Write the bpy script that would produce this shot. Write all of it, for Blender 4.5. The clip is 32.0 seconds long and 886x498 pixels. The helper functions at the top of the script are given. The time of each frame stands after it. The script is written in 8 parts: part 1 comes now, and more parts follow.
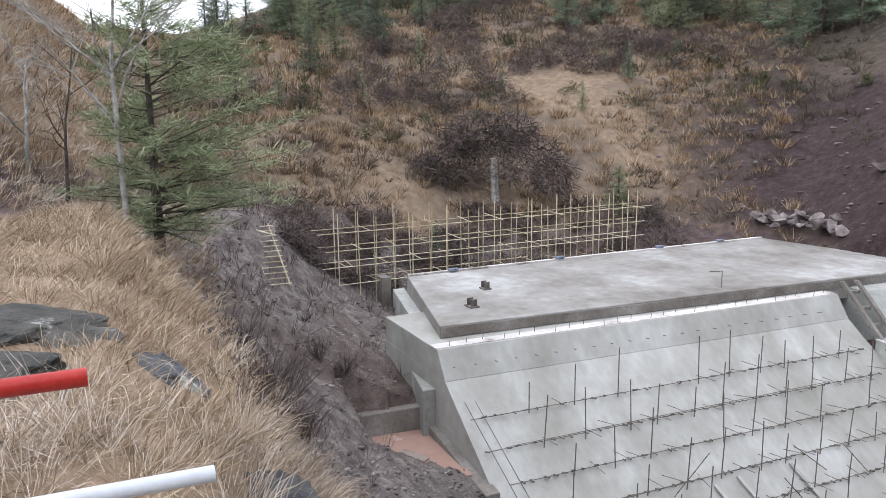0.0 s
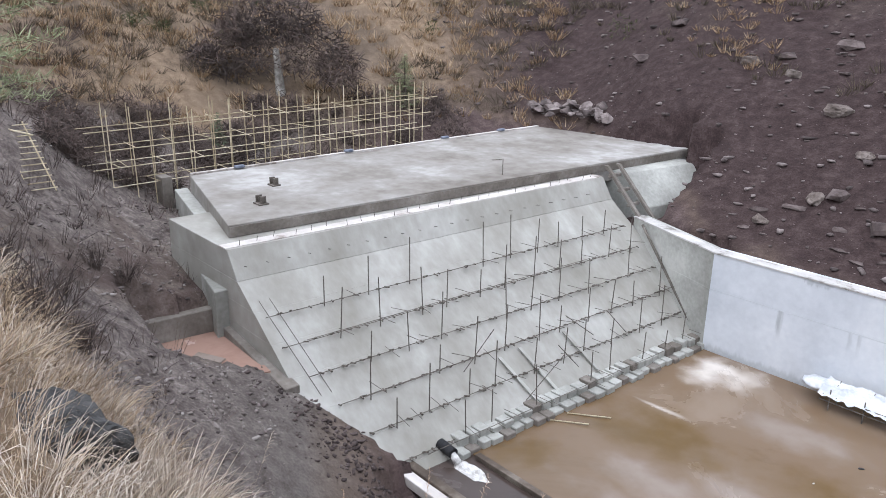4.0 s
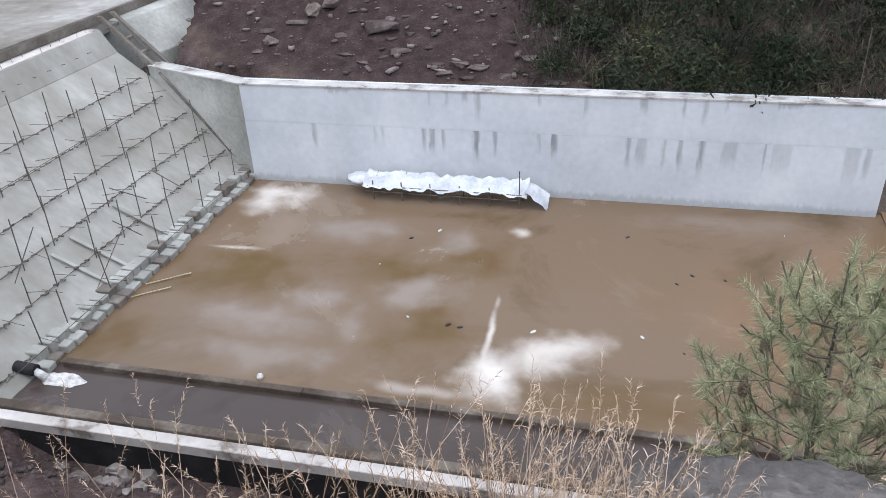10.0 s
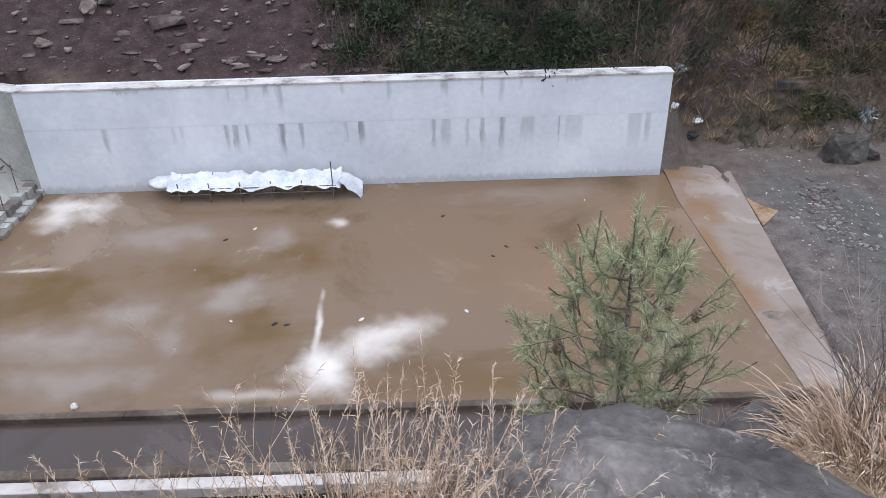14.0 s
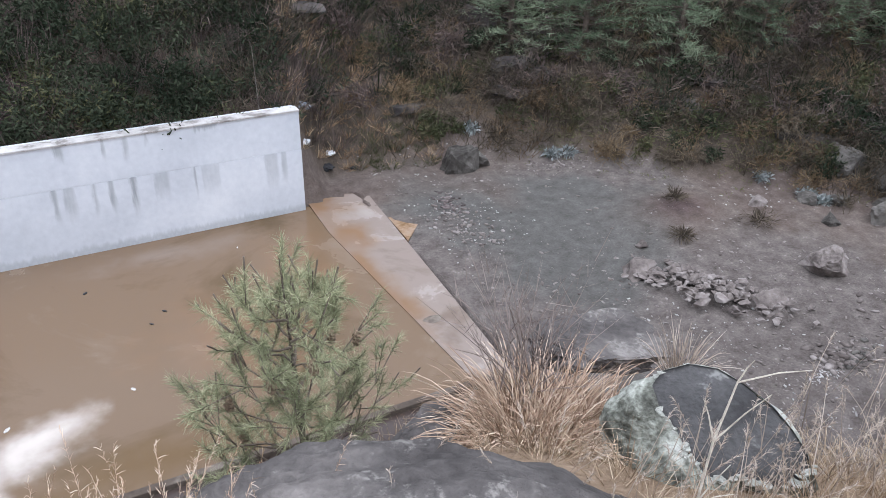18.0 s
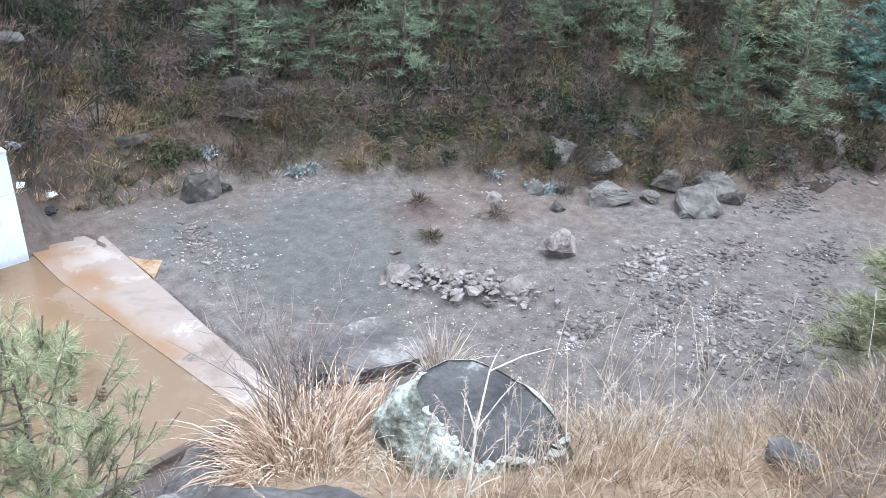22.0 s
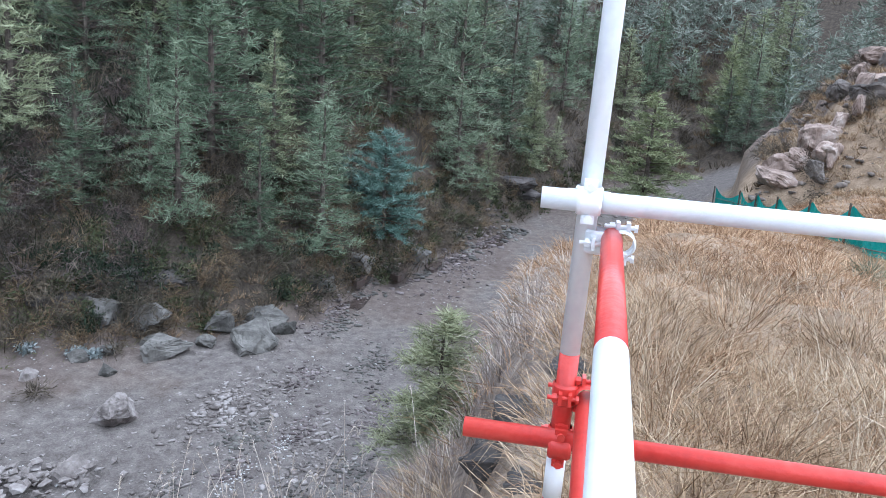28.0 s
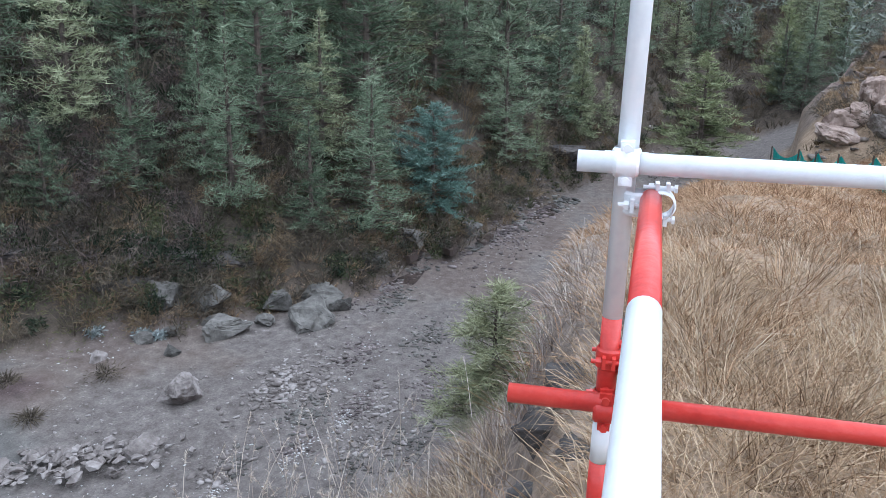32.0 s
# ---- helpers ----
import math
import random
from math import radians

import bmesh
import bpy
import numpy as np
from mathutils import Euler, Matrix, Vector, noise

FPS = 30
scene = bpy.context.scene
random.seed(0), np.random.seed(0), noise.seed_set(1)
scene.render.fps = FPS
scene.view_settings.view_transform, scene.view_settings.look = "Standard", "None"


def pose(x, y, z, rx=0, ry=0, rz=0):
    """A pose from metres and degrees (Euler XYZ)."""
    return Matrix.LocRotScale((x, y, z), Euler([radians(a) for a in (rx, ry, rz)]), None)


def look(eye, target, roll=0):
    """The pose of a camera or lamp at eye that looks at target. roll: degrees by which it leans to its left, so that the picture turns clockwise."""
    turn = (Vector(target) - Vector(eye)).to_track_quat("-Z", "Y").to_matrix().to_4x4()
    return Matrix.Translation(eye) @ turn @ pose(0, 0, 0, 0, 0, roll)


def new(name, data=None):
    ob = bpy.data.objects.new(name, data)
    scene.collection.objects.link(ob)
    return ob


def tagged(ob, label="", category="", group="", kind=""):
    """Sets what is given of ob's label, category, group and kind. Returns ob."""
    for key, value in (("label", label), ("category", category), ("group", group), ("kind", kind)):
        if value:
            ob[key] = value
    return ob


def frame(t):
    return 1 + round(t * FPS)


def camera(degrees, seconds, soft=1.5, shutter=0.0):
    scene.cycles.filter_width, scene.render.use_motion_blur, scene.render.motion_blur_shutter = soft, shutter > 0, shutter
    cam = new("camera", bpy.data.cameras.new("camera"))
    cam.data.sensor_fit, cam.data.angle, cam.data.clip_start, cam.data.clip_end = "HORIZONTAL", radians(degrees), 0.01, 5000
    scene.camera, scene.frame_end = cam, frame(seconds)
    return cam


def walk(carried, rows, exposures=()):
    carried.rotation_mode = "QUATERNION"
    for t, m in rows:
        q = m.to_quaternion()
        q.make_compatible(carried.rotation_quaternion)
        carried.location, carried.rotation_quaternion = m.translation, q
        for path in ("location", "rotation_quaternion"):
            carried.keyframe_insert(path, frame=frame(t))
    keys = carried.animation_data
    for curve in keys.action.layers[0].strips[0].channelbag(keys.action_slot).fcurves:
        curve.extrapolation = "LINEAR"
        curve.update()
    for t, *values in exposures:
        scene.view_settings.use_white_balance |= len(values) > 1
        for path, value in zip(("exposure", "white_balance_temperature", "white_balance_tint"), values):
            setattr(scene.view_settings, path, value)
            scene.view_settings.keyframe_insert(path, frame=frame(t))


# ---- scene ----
EYE = 12.0
cam = camera(59.0, 32.0, soft=0.6)
# seconds, bearing (clockwise from +y), pitch, roll; the camera is held a forearm ahead of a turning body
PATH = [
    (0, -64.36, -10.59, -0.56),
    (0.5, -63.28, -12.32, -0.63),
    (1, -60.34, -12.29, -0.20),
    (1.5, -58.59, -12.66, -0.38),
    (2, -57.46, -14.08, -0.56),
    (2.5, -57.38, -14.89, -0.62),
    (3, -56.04, -15.80, -0.77),
    (3.5, -52.22, -16.89, 0.09),
    (5.5, -43.24, -21.88, 0.40),
    (6, -42.30, -22.82, -0.71),
    (6.5, -39.01, -23.62, -0.99),
    (7, -34.20, -24.77, -2.03),
    (7.5, -30.73, -25.75, -2.31),
    (8, -28.19, -27.27, -2.83),
    (8.5, -26.33, -28.20, -2.89),
    (9, -24.51, -29.01, -3.49),
    (9.5, -19.15, -29.66, -2.60),
    (10, -14.56, -30.39, -2.79),
    (10.5, -12.54, -30.92, -3.11),
    (11, -10.72, -31.31, -3.35),
    (11.5, -7.99, -31.64, -3.07),
    (12, -5.78, -32.63, -2.45),
    (12.5, -4.15, -32.69, -2.30),
    (13, -3.09, -33.24, -2.69),
    (13.5, -1.61, -32.77, -2.41),
    (14, 0.55, -31.72, -1.39),
    (14.5, 3.97, -31.69, -0.71),
    (16.5, 13.95, -31.10, -0.32),
    (17, 19.90, -30.46, -0.43),
    (17.5, 25.08, -29.49, 0.53),
    (18, 28.69, -28.75, 1.16),
    (18.5, 32.19, -28.18, 1.00),
    (19, 33.85, -27.96, 1.29),
    (19.5, 36.73, -27.87, 2.10),
    (20, 38.85, -27.75, 2.30),
    (20.5, 40.96, -27.58, 2.79),
    (21, 43.38, -27.81, 2.64),
    (21.5, 45.57, -27.45, 2.46),
    (22, 48.59, -26.98, 2.86),
    (22.5, 51.21, -25.76, 2.78),
    (23, 54.78, -24.23, 2.97),
    (23.5, 57.12, -22.94, 2.78),
    (24, 59.78, -22.41, 2.92),
    (24.5, 60.85, -21.79, 2.40),
    (25, 61.21, -19.88, 2.46),
    (25.5, 66.01, -18.03, 3.16),
    (27.5, 79.47, -14.67, 4.93),
    (28, 81.48, -14.57, 4.28),
    (28.5, 85.54, -14.76, 4.08),
    (29, 89.21, -14.91, 3.75),
    (29.5, 90.47, -14.52, 2.52),
    (30, 91.63, -14.05, 2.49),
    (30.5, 90.64, -13.82, 2.01),
    (31, 88.04, -14.54, 1.57),
    (31.5, 83.77, -16.16, 1.04),
    (32, 77.62, -16.70, 1.17),
]
REACH = 0.2


SWAY = ([0, 16, 19, 23, 25.5, 27.5, 29, 30, 32], [0, 0, 0.03, 0.06, 0.045, 0.032, 0.012, 0, -0.02])
LIFT = ([0, 26.5, 27.5, 28, 29, 30, 31, 32], [0, 0, -0.028, -0.024, -0.008, -0.004, -0.011, -0.031])


def held(t, bearing, pitch, roll):
    b, p = radians(bearing), radians(pitch)
    eye = Vector((REACH * math.sin(b), REACH * math.cos(b) + float(np.interp(t, *SWAY)), EYE + float(np.interp(t, *LIFT))))
    return look(eye, eye + Vector((math.sin(b) * math.cos(p), math.cos(b) * math.cos(p), math.sin(p))), roll)


# the clip's camera opens up over the bright riverbed and closes again at the railing
EXPOSURES = [(0, 1.5, 5950, 12), (4, 1.5, 5950, 12), (8, 1.4, 5950, 10), (13, 1.28, 5800, 13), (19, 1.66, 5850, 13), (22, 2.36, 5500, 8), (22.8, 2.6, 5350, 12), (25.5, 2.7, 5350, 12), (27.5, 2.0, 5250, 8), (30, 1.87, 5250, 8), (32, 1.68, 5350, 8)]
walk(cam, [(t, held(t, b, p, r)) for t, b, p, r in PATH], EXPOSURES)

# ---- sky and light: overcast winter day ----
world = bpy.data.worlds.new("overcast")
scene.world = world
world.use_nodes = True
wn, wl = world.node_tree.nodes, world.node_tree.links
sky = wn.new("ShaderNodeTexSky")
sky.sky_type = "NISHITA"
sky.sun_disc = False
sky.sun_elevation, sky.sun_rotation = radians(72), radians(180)
sky.air_density, sky.dust_density, sky.ozone_density = 1.0, 1.0, 1.0
pale = wn.new("ShaderNodeHueSaturation")
pale.inputs["Saturation"].default_value = 0.12
wl.new(sky.outputs[0], pale.inputs["Color"])
wl.new(pale.outputs[0], wn["Background"].inputs["Color"])
wn["Background"].inputs["Strength"].default_value = 0.15
sun = new("sun", bpy.data.lights.new("sun", "SUN"))
sun.data.energy, sun.data.angle, sun.data.color = 0.6, radians(110), (1.0, 0.98, 0.95)
sun.matrix_world = look((0, -15.5, 59.6), (0, 0, 12))

# ---- materials ----
def ramp_node(nodes, stops):
    r = nodes.new("ShaderNodeValToRGB")
    el = r.color_ramp.elements
    while len(el) < len(stops):
        el.new(0.5)
    for e, (pos, col) in zip(el, stops):
        e.position, e.color = pos, (*col, 1)
    return r


def material(name, stops, scale=1.0, rough=0.85, metal=0.0, bump=0.3, detail=6.0, fine=8.0, dist=0.05, streak=None, island=0.0, obj_random=0.0, spec=0.3):
    """Colour from coarse and fine noise, relief from the fine one; scale in features a metre."""
    m = bpy.data.materials.new(name)
    m.use_nodes = True
    n, l = m.node_tree.nodes, m.node_tree.links
    b = n["Principled BSDF"]
    b.inputs["Roughness"].default_value, b.inputs["Metallic"].default_value = rough, metal
    b.inputs["Specular IOR Level"].default_value = spec
    co = n.new("ShaderNodeTexCoord")
    mp = n.new("ShaderNodeMapping")
    l.new(co.outputs["Object"], mp.inputs["Vector"])
    if streak:
        mp.inputs["Scale"].default_value = streak
    coarse, grain = n.new("ShaderNodeTexNoise"), n.new("ShaderNodeTexNoise")
    coarse.inputs["Scale"].default_value, coarse.inputs["Detail"].default_value = scale, detail
    grain.inputs["Scale"].default_value, grain.inputs["Detail"].default_value = scale * fine, 5.0
    l.new(mp.outputs[0], coarse.inputs["Vector"])
    l.new(mp.outputs[0], grain.inputs["Vector"])
    mix = n.new("ShaderNodeMath")
    mix.operation = "MULTIPLY_ADD"
    mix.inputs[1].default_value = 0.45
    sub = n.new("ShaderNodeMath")
    sub.operation = "MULTIPLY_ADD"
    sub.inputs[1].default_value, sub.inputs[2].default_value = 1.3, -0.36
    l.new(coarse.outputs["Fac"], sub.inputs[0])
    l.new(grain.outputs["Fac"], mix.inputs[0])
    l.new(sub.outputs[0], mix.inputs[2])
    value = mix.outputs[0]
    for amount, node, key in ((island, "ShaderNodeNewGeometry", "Random Per Island"), (obj_random, "ShaderNodeObjectInfo", "Random")):
        if not amount:
            continue
        src = n.new(node).outputs[key]
        ad = n.new("ShaderNodeMath")
        ad.operation = "MULTIPLY_ADD"
        ad.inputs[1].default_value = amount
        l.new(src, ad.inputs[0])
        l.new(value, ad.inputs[2])
        off = n.new("ShaderNodeMath")
        off.operation = "SUBTRACT"
        off.inputs[1].default_value = 0.5 * amount
        l.new(ad.outputs[0], off.inputs[0])
        value = off.outputs[0]
    r = ramp_node(n, stops)
    l.new(value, r.inputs[0])
    l.new(r.outputs[0], b.inputs["Base Color"])
    if bump:
        bp = n.new("ShaderNodeBump")
        bp.inputs["Strength"].default_value, bp.inputs["Distance"].default_value = bump, dist
        l.new(grain.outputs["Fac"], bp.inputs["Height"])
        l.new(bp.outputs[0], b.inputs["Normal"])
    return m


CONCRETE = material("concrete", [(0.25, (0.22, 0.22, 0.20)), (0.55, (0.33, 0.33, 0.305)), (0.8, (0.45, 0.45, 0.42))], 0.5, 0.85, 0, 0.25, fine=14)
FACE = material("face_concrete", [(0.2, (0.245, 0.235, 0.206)), (0.42, (0.295, 0.285, 0.256)), (0.6, (0.345, 0.337, 0.31)), (0.85, (0.44, 0.435, 0.41))], 0.8, 0.85, 0, 0.2, fine=7, streak=(0.45, 0.7, 0.45))
DECK = material("deck_concrete", [(0.25, (0.15, 0.133, 0.116)), (0.45, (0.225, 0.208, 0.187)), (0.6, (0.285, 0.27, 0.252)), (0.8, (0.42, 0.41, 0.395))], 0.28, 0.8, 0, 0.2, fine=9)
CURB = material("mud_stained_curb", [(0.25, (0.05, 0.038, 0.03)), (0.55, (0.10, 0.08, 0.064)), (0.85, (0.22, 0.19, 0.16))], 0.8, 0.9, 0, 0.4, fine=10)
EDGE = material("edge_concrete", [(0.25, (0.11, 0.095, 0.08)), (0.6, (0.19, 0.17, 0.15)), (0.85, (0.28, 0.26, 0.235))], 0.8, 0.9, 0, 0.4, fine=10)


JOINT = 2.27
# dark runs down the wall: place along it, width, length, strength
LOW_RUNS = ((-8.38, 0.06, 0.7, 0.3), (-8.12, 0.05, 0.8, 0.3), (-6.68, 0.10, 1.0, 0.75), (-6.39, 0.17, 1.0, 0.8), (-6.02, 0.09, 0.95, 0.7),
            (-4.9, 0.22, 1.25, 1.0), (-4.25, 0.09, 1.0, 0.8), (-2.81, 0.08, 0.95, 0.5), (-2.32, 0.15, 1.0, 0.95), (0.03, 0.12, 1.3, 0.7),
            (0.43, 0.28, 1.3, 0.45), (1.12, 0.09, 1.25, 0.55), (1.61, 0.12, 1.3, 0.7), (2.25, 0.15, 1.4, 0.85), (3.09, 0.42, 1.05, 0.4),
            (4.11, 0.07, 1.2, 0.75), (4.6, 0.55, 1.15, 0.3), (6.6, 0.4, 1.45, 0.4), (7.02, 0.16, 1.35, 0.5), (-10.6, 0.14, 1.2, 0.6))
TOP_RUNS = ((-6.43, 0.05, 0.6, 0.4), (-5.84, 0.05, 0.7, 0.4), (-5.24, 0.14, 0.5, 0.7), (-4.82, 0.16, 1.2, 0.6), (-2.82, 0.07, 0.5, 0.4),
            (-1.37, 0.12, 0.85, 0.5), (0.4, 0.2, 0.65, 0.7), (1.6, 0.07, 0.75, 0.6), (2.21, 0.14, 0.9, 0.5), (2.83, 0.06, 0.5, 0.5), (4.6, 0.7, 0.25, 0.6), (-9.6, 0.9, 0.22, 0.4))


def wall_material():
    """Pale wall concrete; dark runs hang from the lift joint and from the coping."""
    m = material("wall_concrete", [(0.2, (0.45, 0.475, 0.51)), (0.55, (0.55, 0.575, 0.61)), (0.85, (0.64, 0.66, 0.685))], 0.35, 0.8, 0, 0.15, fine=14)
    n, l = m.node_tree.nodes, m.node_tree.links
    b = n["Principled BSDF"]
    old = b.inputs["Base Color"].links[0].from_socket
    co = n.new("ShaderNodeTexCoord").outputs["Object"]
    ragged = n.new("ShaderNodeTexNoise")
    ragged.inputs["Scale"].default_value, ragged.inputs["Detail"].default_value = 3.0, 5.0
    stretch = n.new("ShaderNodeMapping")
    stretch.inputs["Scale"].default_value = (3.0, 1.0, 0.5)
    l.new(co, stretch.inputs["Vector"])
    l.new(stretch.outputs[0], ragged.inputs["Vector"])
    xyz = n.new("ShaderNodeSeparateXYZ")
    l.new(co, xyz.inputs[0])

    def sum_of(op, a, c):
        q = n.new("ShaderNodeMath")
        q.operation = op
        for k, v in enumerate((a, c)):
            if isinstance(v, (int, float)):
                q.inputs[k].default_value = v
            else:
                l.new(v, q.inputs[k])
        return q.outputs[0]

    def eased(v, a, c, top):
        q = n.new("ShaderNodeMapRange")
        q.interpolation_type = "SMOOTHSTEP"
        q.inputs["From Min"].default_value, q.inputs["From Max"].default_value, q.inputs["To Max"].default_value = a, c, top
        l.new(v, q.inputs["Value"])
        return q.outputs[0]

    wob = sum_of("MULTIPLY", sum_of("SUBTRACT", ragged.outputs["Fac"], 0.5), 0.22)
    along = sum_of("ADD", xyz.outputs["X"], wob)
    down = sum_of("ADD", xyz.outputs["Z"], sum_of("MULTIPLY", wob, 2.0))
    fac = None
    for runs, top in ((LOW_RUNS, JOINT), (TOP_RUNS, 3.6)):
        for x0, w, length, amount in runs:
            off = sum_of("ABSOLUTE", sum_of("SUBTRACT", along, x0), 0.0)
            across = eased(off, w * 0.5 + 0.06, max(0.0, w * 0.5 - 0.05), amount)
            fade = eased(down, top - length, top - 0.35 * length, 1.0)
            under = sum_of("LESS_THAN", xyz.outputs["Z"], top)
            one = sum_of("MULTIPLY", sum_of("MULTIPLY", across, fade), under)
            fac = one if fac is None else sum_of("MAXIMUM", fac, one)
    line = sum_of("SUBTRACT", 1.0, eased(sum_of("ABSOLUTE", sum_of("SUBTRACT", xyz.outputs["Z"], JOINT), 0.0), 0.0, 0.03, 1.0))
    fac = sum_of("MAXIMUM", fac, sum_of("MULTIPLY", line, 0.35))
    foot = eased(down, 0.32, 0.1, 0.5)
    fac = sum_of("MAXIMUM", fac, foot)
    fac = sum_of("MULTIPLY", fac, sum_of("ADD", 0.35, sum_of("MULTIPLY", ragged.outputs["Fac"], 0.75)))
    mix = n.new("ShaderNodeMix")
    mix.data_type = "RGBA"
    mix.inputs[7].default_value = (0.17, 0.18, 0.185, 1)
    l.new(fac, mix.inputs[0])
    l.new(old, mix.inputs[6])
    l.new(mix.outputs[2], b.inputs["Base Color"])
    return m


WHITEWALL = wall_material()
STEEL = material("rusty_steel", [(0.3, (0.085, 0.074, 0.064)), (0.6, (0.15, 0.132, 0.115)), (0.85, (0.25, 0.225, 0.20))], 4, 0.7, 0.3, 0.1)
BAMBOO = material("pale_tube", [(0.3, (0.34, 0.28, 0.18)), (0.6, (0.52, 0.45, 0.31)), (0.85, (0.66, 0.59, 0.45))], 2, 0.7, 0, 0.1, obj_random=0.5)
WHITEPAINT = material("white_paint", [(0.2, (0.70, 0.72, 0.76)), (0.6, (0.80, 0.82, 0.84)), (0.9, (0.84, 0.85, 0.86))], 6, 0.35, 0, 0.05, spec=0.5)
REDPAINT = material("red_paint", [(0.2, (0.40, 0.025, 0.02)), (0.5, (0.55, 0.04, 0.03)), (0.85, (0.62, 0.07, 0.05))], 6, 0.35, 0, 0.08, spec=0.5)


# ---- building helpers ----
def part(name, bm, mat, parent=None, label="", smooth=False):
    me = bpy.data.meshes.new(name)
    bm.to_mesh(me)
    bm.free()
    if smooth:
        me.shade_smooth()
    me.materials.append(mat)
    ob = new(name, me)
    if parent is not None:
        ob.parent = parent
    if label:
        tagged(ob, label)
    return ob


def share(name, ob, parent, m):
    """Another object on ob's mesh, under parent, at the pose m."""
    other = new(name, ob.data)
    other.parent = parent
    other.matrix_basis = m
    return other


def empty(name, at=(0, 0, 0), **tags):
    ob = new(name)
    ob.location = at
    return tagged(ob, **tags)


def box(bm, x0, x1, y0, y1, z0, z1):
    v = [bm.verts.new((x, y, z)) for z in (z0, z1) for x, y in ((x0, y0), (x1, y0), (x1, y1), (x0, y1))]
    for f in ((0, 3, 2, 1), (4, 5, 6, 7), (0, 1, 5, 4), (1, 2, 6, 5), (2, 3, 7, 6), (3, 0, 4, 7)):
        bm.faces.new([v[i] for i in f])
    return v


def bevelled(bm, w=0.02, seg=1):
    bmesh.ops.bevel(bm, geom=bm.edges[:], offset=w, segments=seg, affect="EDGES", profile=0.5)
    return bm


def prism(bm, ring, depth):
    """A closed solid: ring is a loop of points, pushed along the vector depth."""
    a = [bm.verts.new(p) for p in ring]
    b = [bm.verts.new(Vector(p) + Vector(depth)) for p in ring]
    bm.faces.new(a[::-1])
    bm.faces.new(b)
    for i in range(len(a)):
        j = (i + 1) % len(a)
        bm.faces.new((a[i], a[j], b[j], b[i]))
    bmesh.ops.recalc_face_normals(bm, faces=bm.faces[:])


def loft(bm, ring_a, ring_b):
    a, b = [bm.verts.new(p) for p in ring_a], [bm.verts.new(p) for p in ring_b]
    bm.faces.new(a[::-1])
    bm.faces.new(b)
    for i in range(len(a)):
        j = (i + 1) % len(a)
        bm.faces.new((a[i], a[j], b[j], b[i]))
    bmesh.ops.recalc_face_normals(bm, faces=bm.faces[:])


def tube(bm, a, b, r0, r1=None, sides=8, cap=True):
    a, b = Vector(a), Vector(b)
    r1 = r0 if r1 is None else r1
    way = (b - a).normalized()
    u = way.orthogonal().normalized()
    v = way.cross(u)
    rings = []
    for p, r in ((a, r0), (b, r1)):
        rings.append([bm.verts.new(p + r * (math.cos(2 * math.pi * i / sides) * u + math.sin(2 * math.pi * i / sides) * v)) for i in range(sides)])
    for i in range(sides):
        j = (i + 1) % sides
        bm.faces.new((rings[0][i], rings[0][j], rings[1][j], rings[1][i]))
    if cap:
        bm.faces.new(rings[0][::-1])
        bm.faces.new(rings[1])


# ---- the ground: one sheet round the lookout ----
def fbm(x, y, scale, octaves=4, seed=0):
    """Smooth value noise, about -1 to 1."""
    x, y = np.asarray(x, float) * scale, np.asarray(y, float) * scale
    total, amp = 0.0, 0.5
    for o in range(octaves):
        xi, yi = np.floor(x), np.floor(y)
        fx, fy = x - xi, y - yi
        fx, fy = fx * fx * (3 - 2 * fx), fy * fy * (3 - 2 * fy)

        def h(i, j):
            s = np.sin((xi + i) * 127.1 + (yi + j) * 311.7 + (seed + o) * 74.7) * 43758.5453
            return s - np.floor(s)

        top = h(0, 0) * (1 - fx) + h(1, 0) * fx
        low = h(0, 1) * (1 - fx) + h(1, 1) * fx
        total = total + amp * 2 * ((top * (1 - fy) + low * fy) - 0.5)
        x, y, amp = x * 2.03 + 17.3, y * 2.03 - 9.1, amp * 0.5
    return total


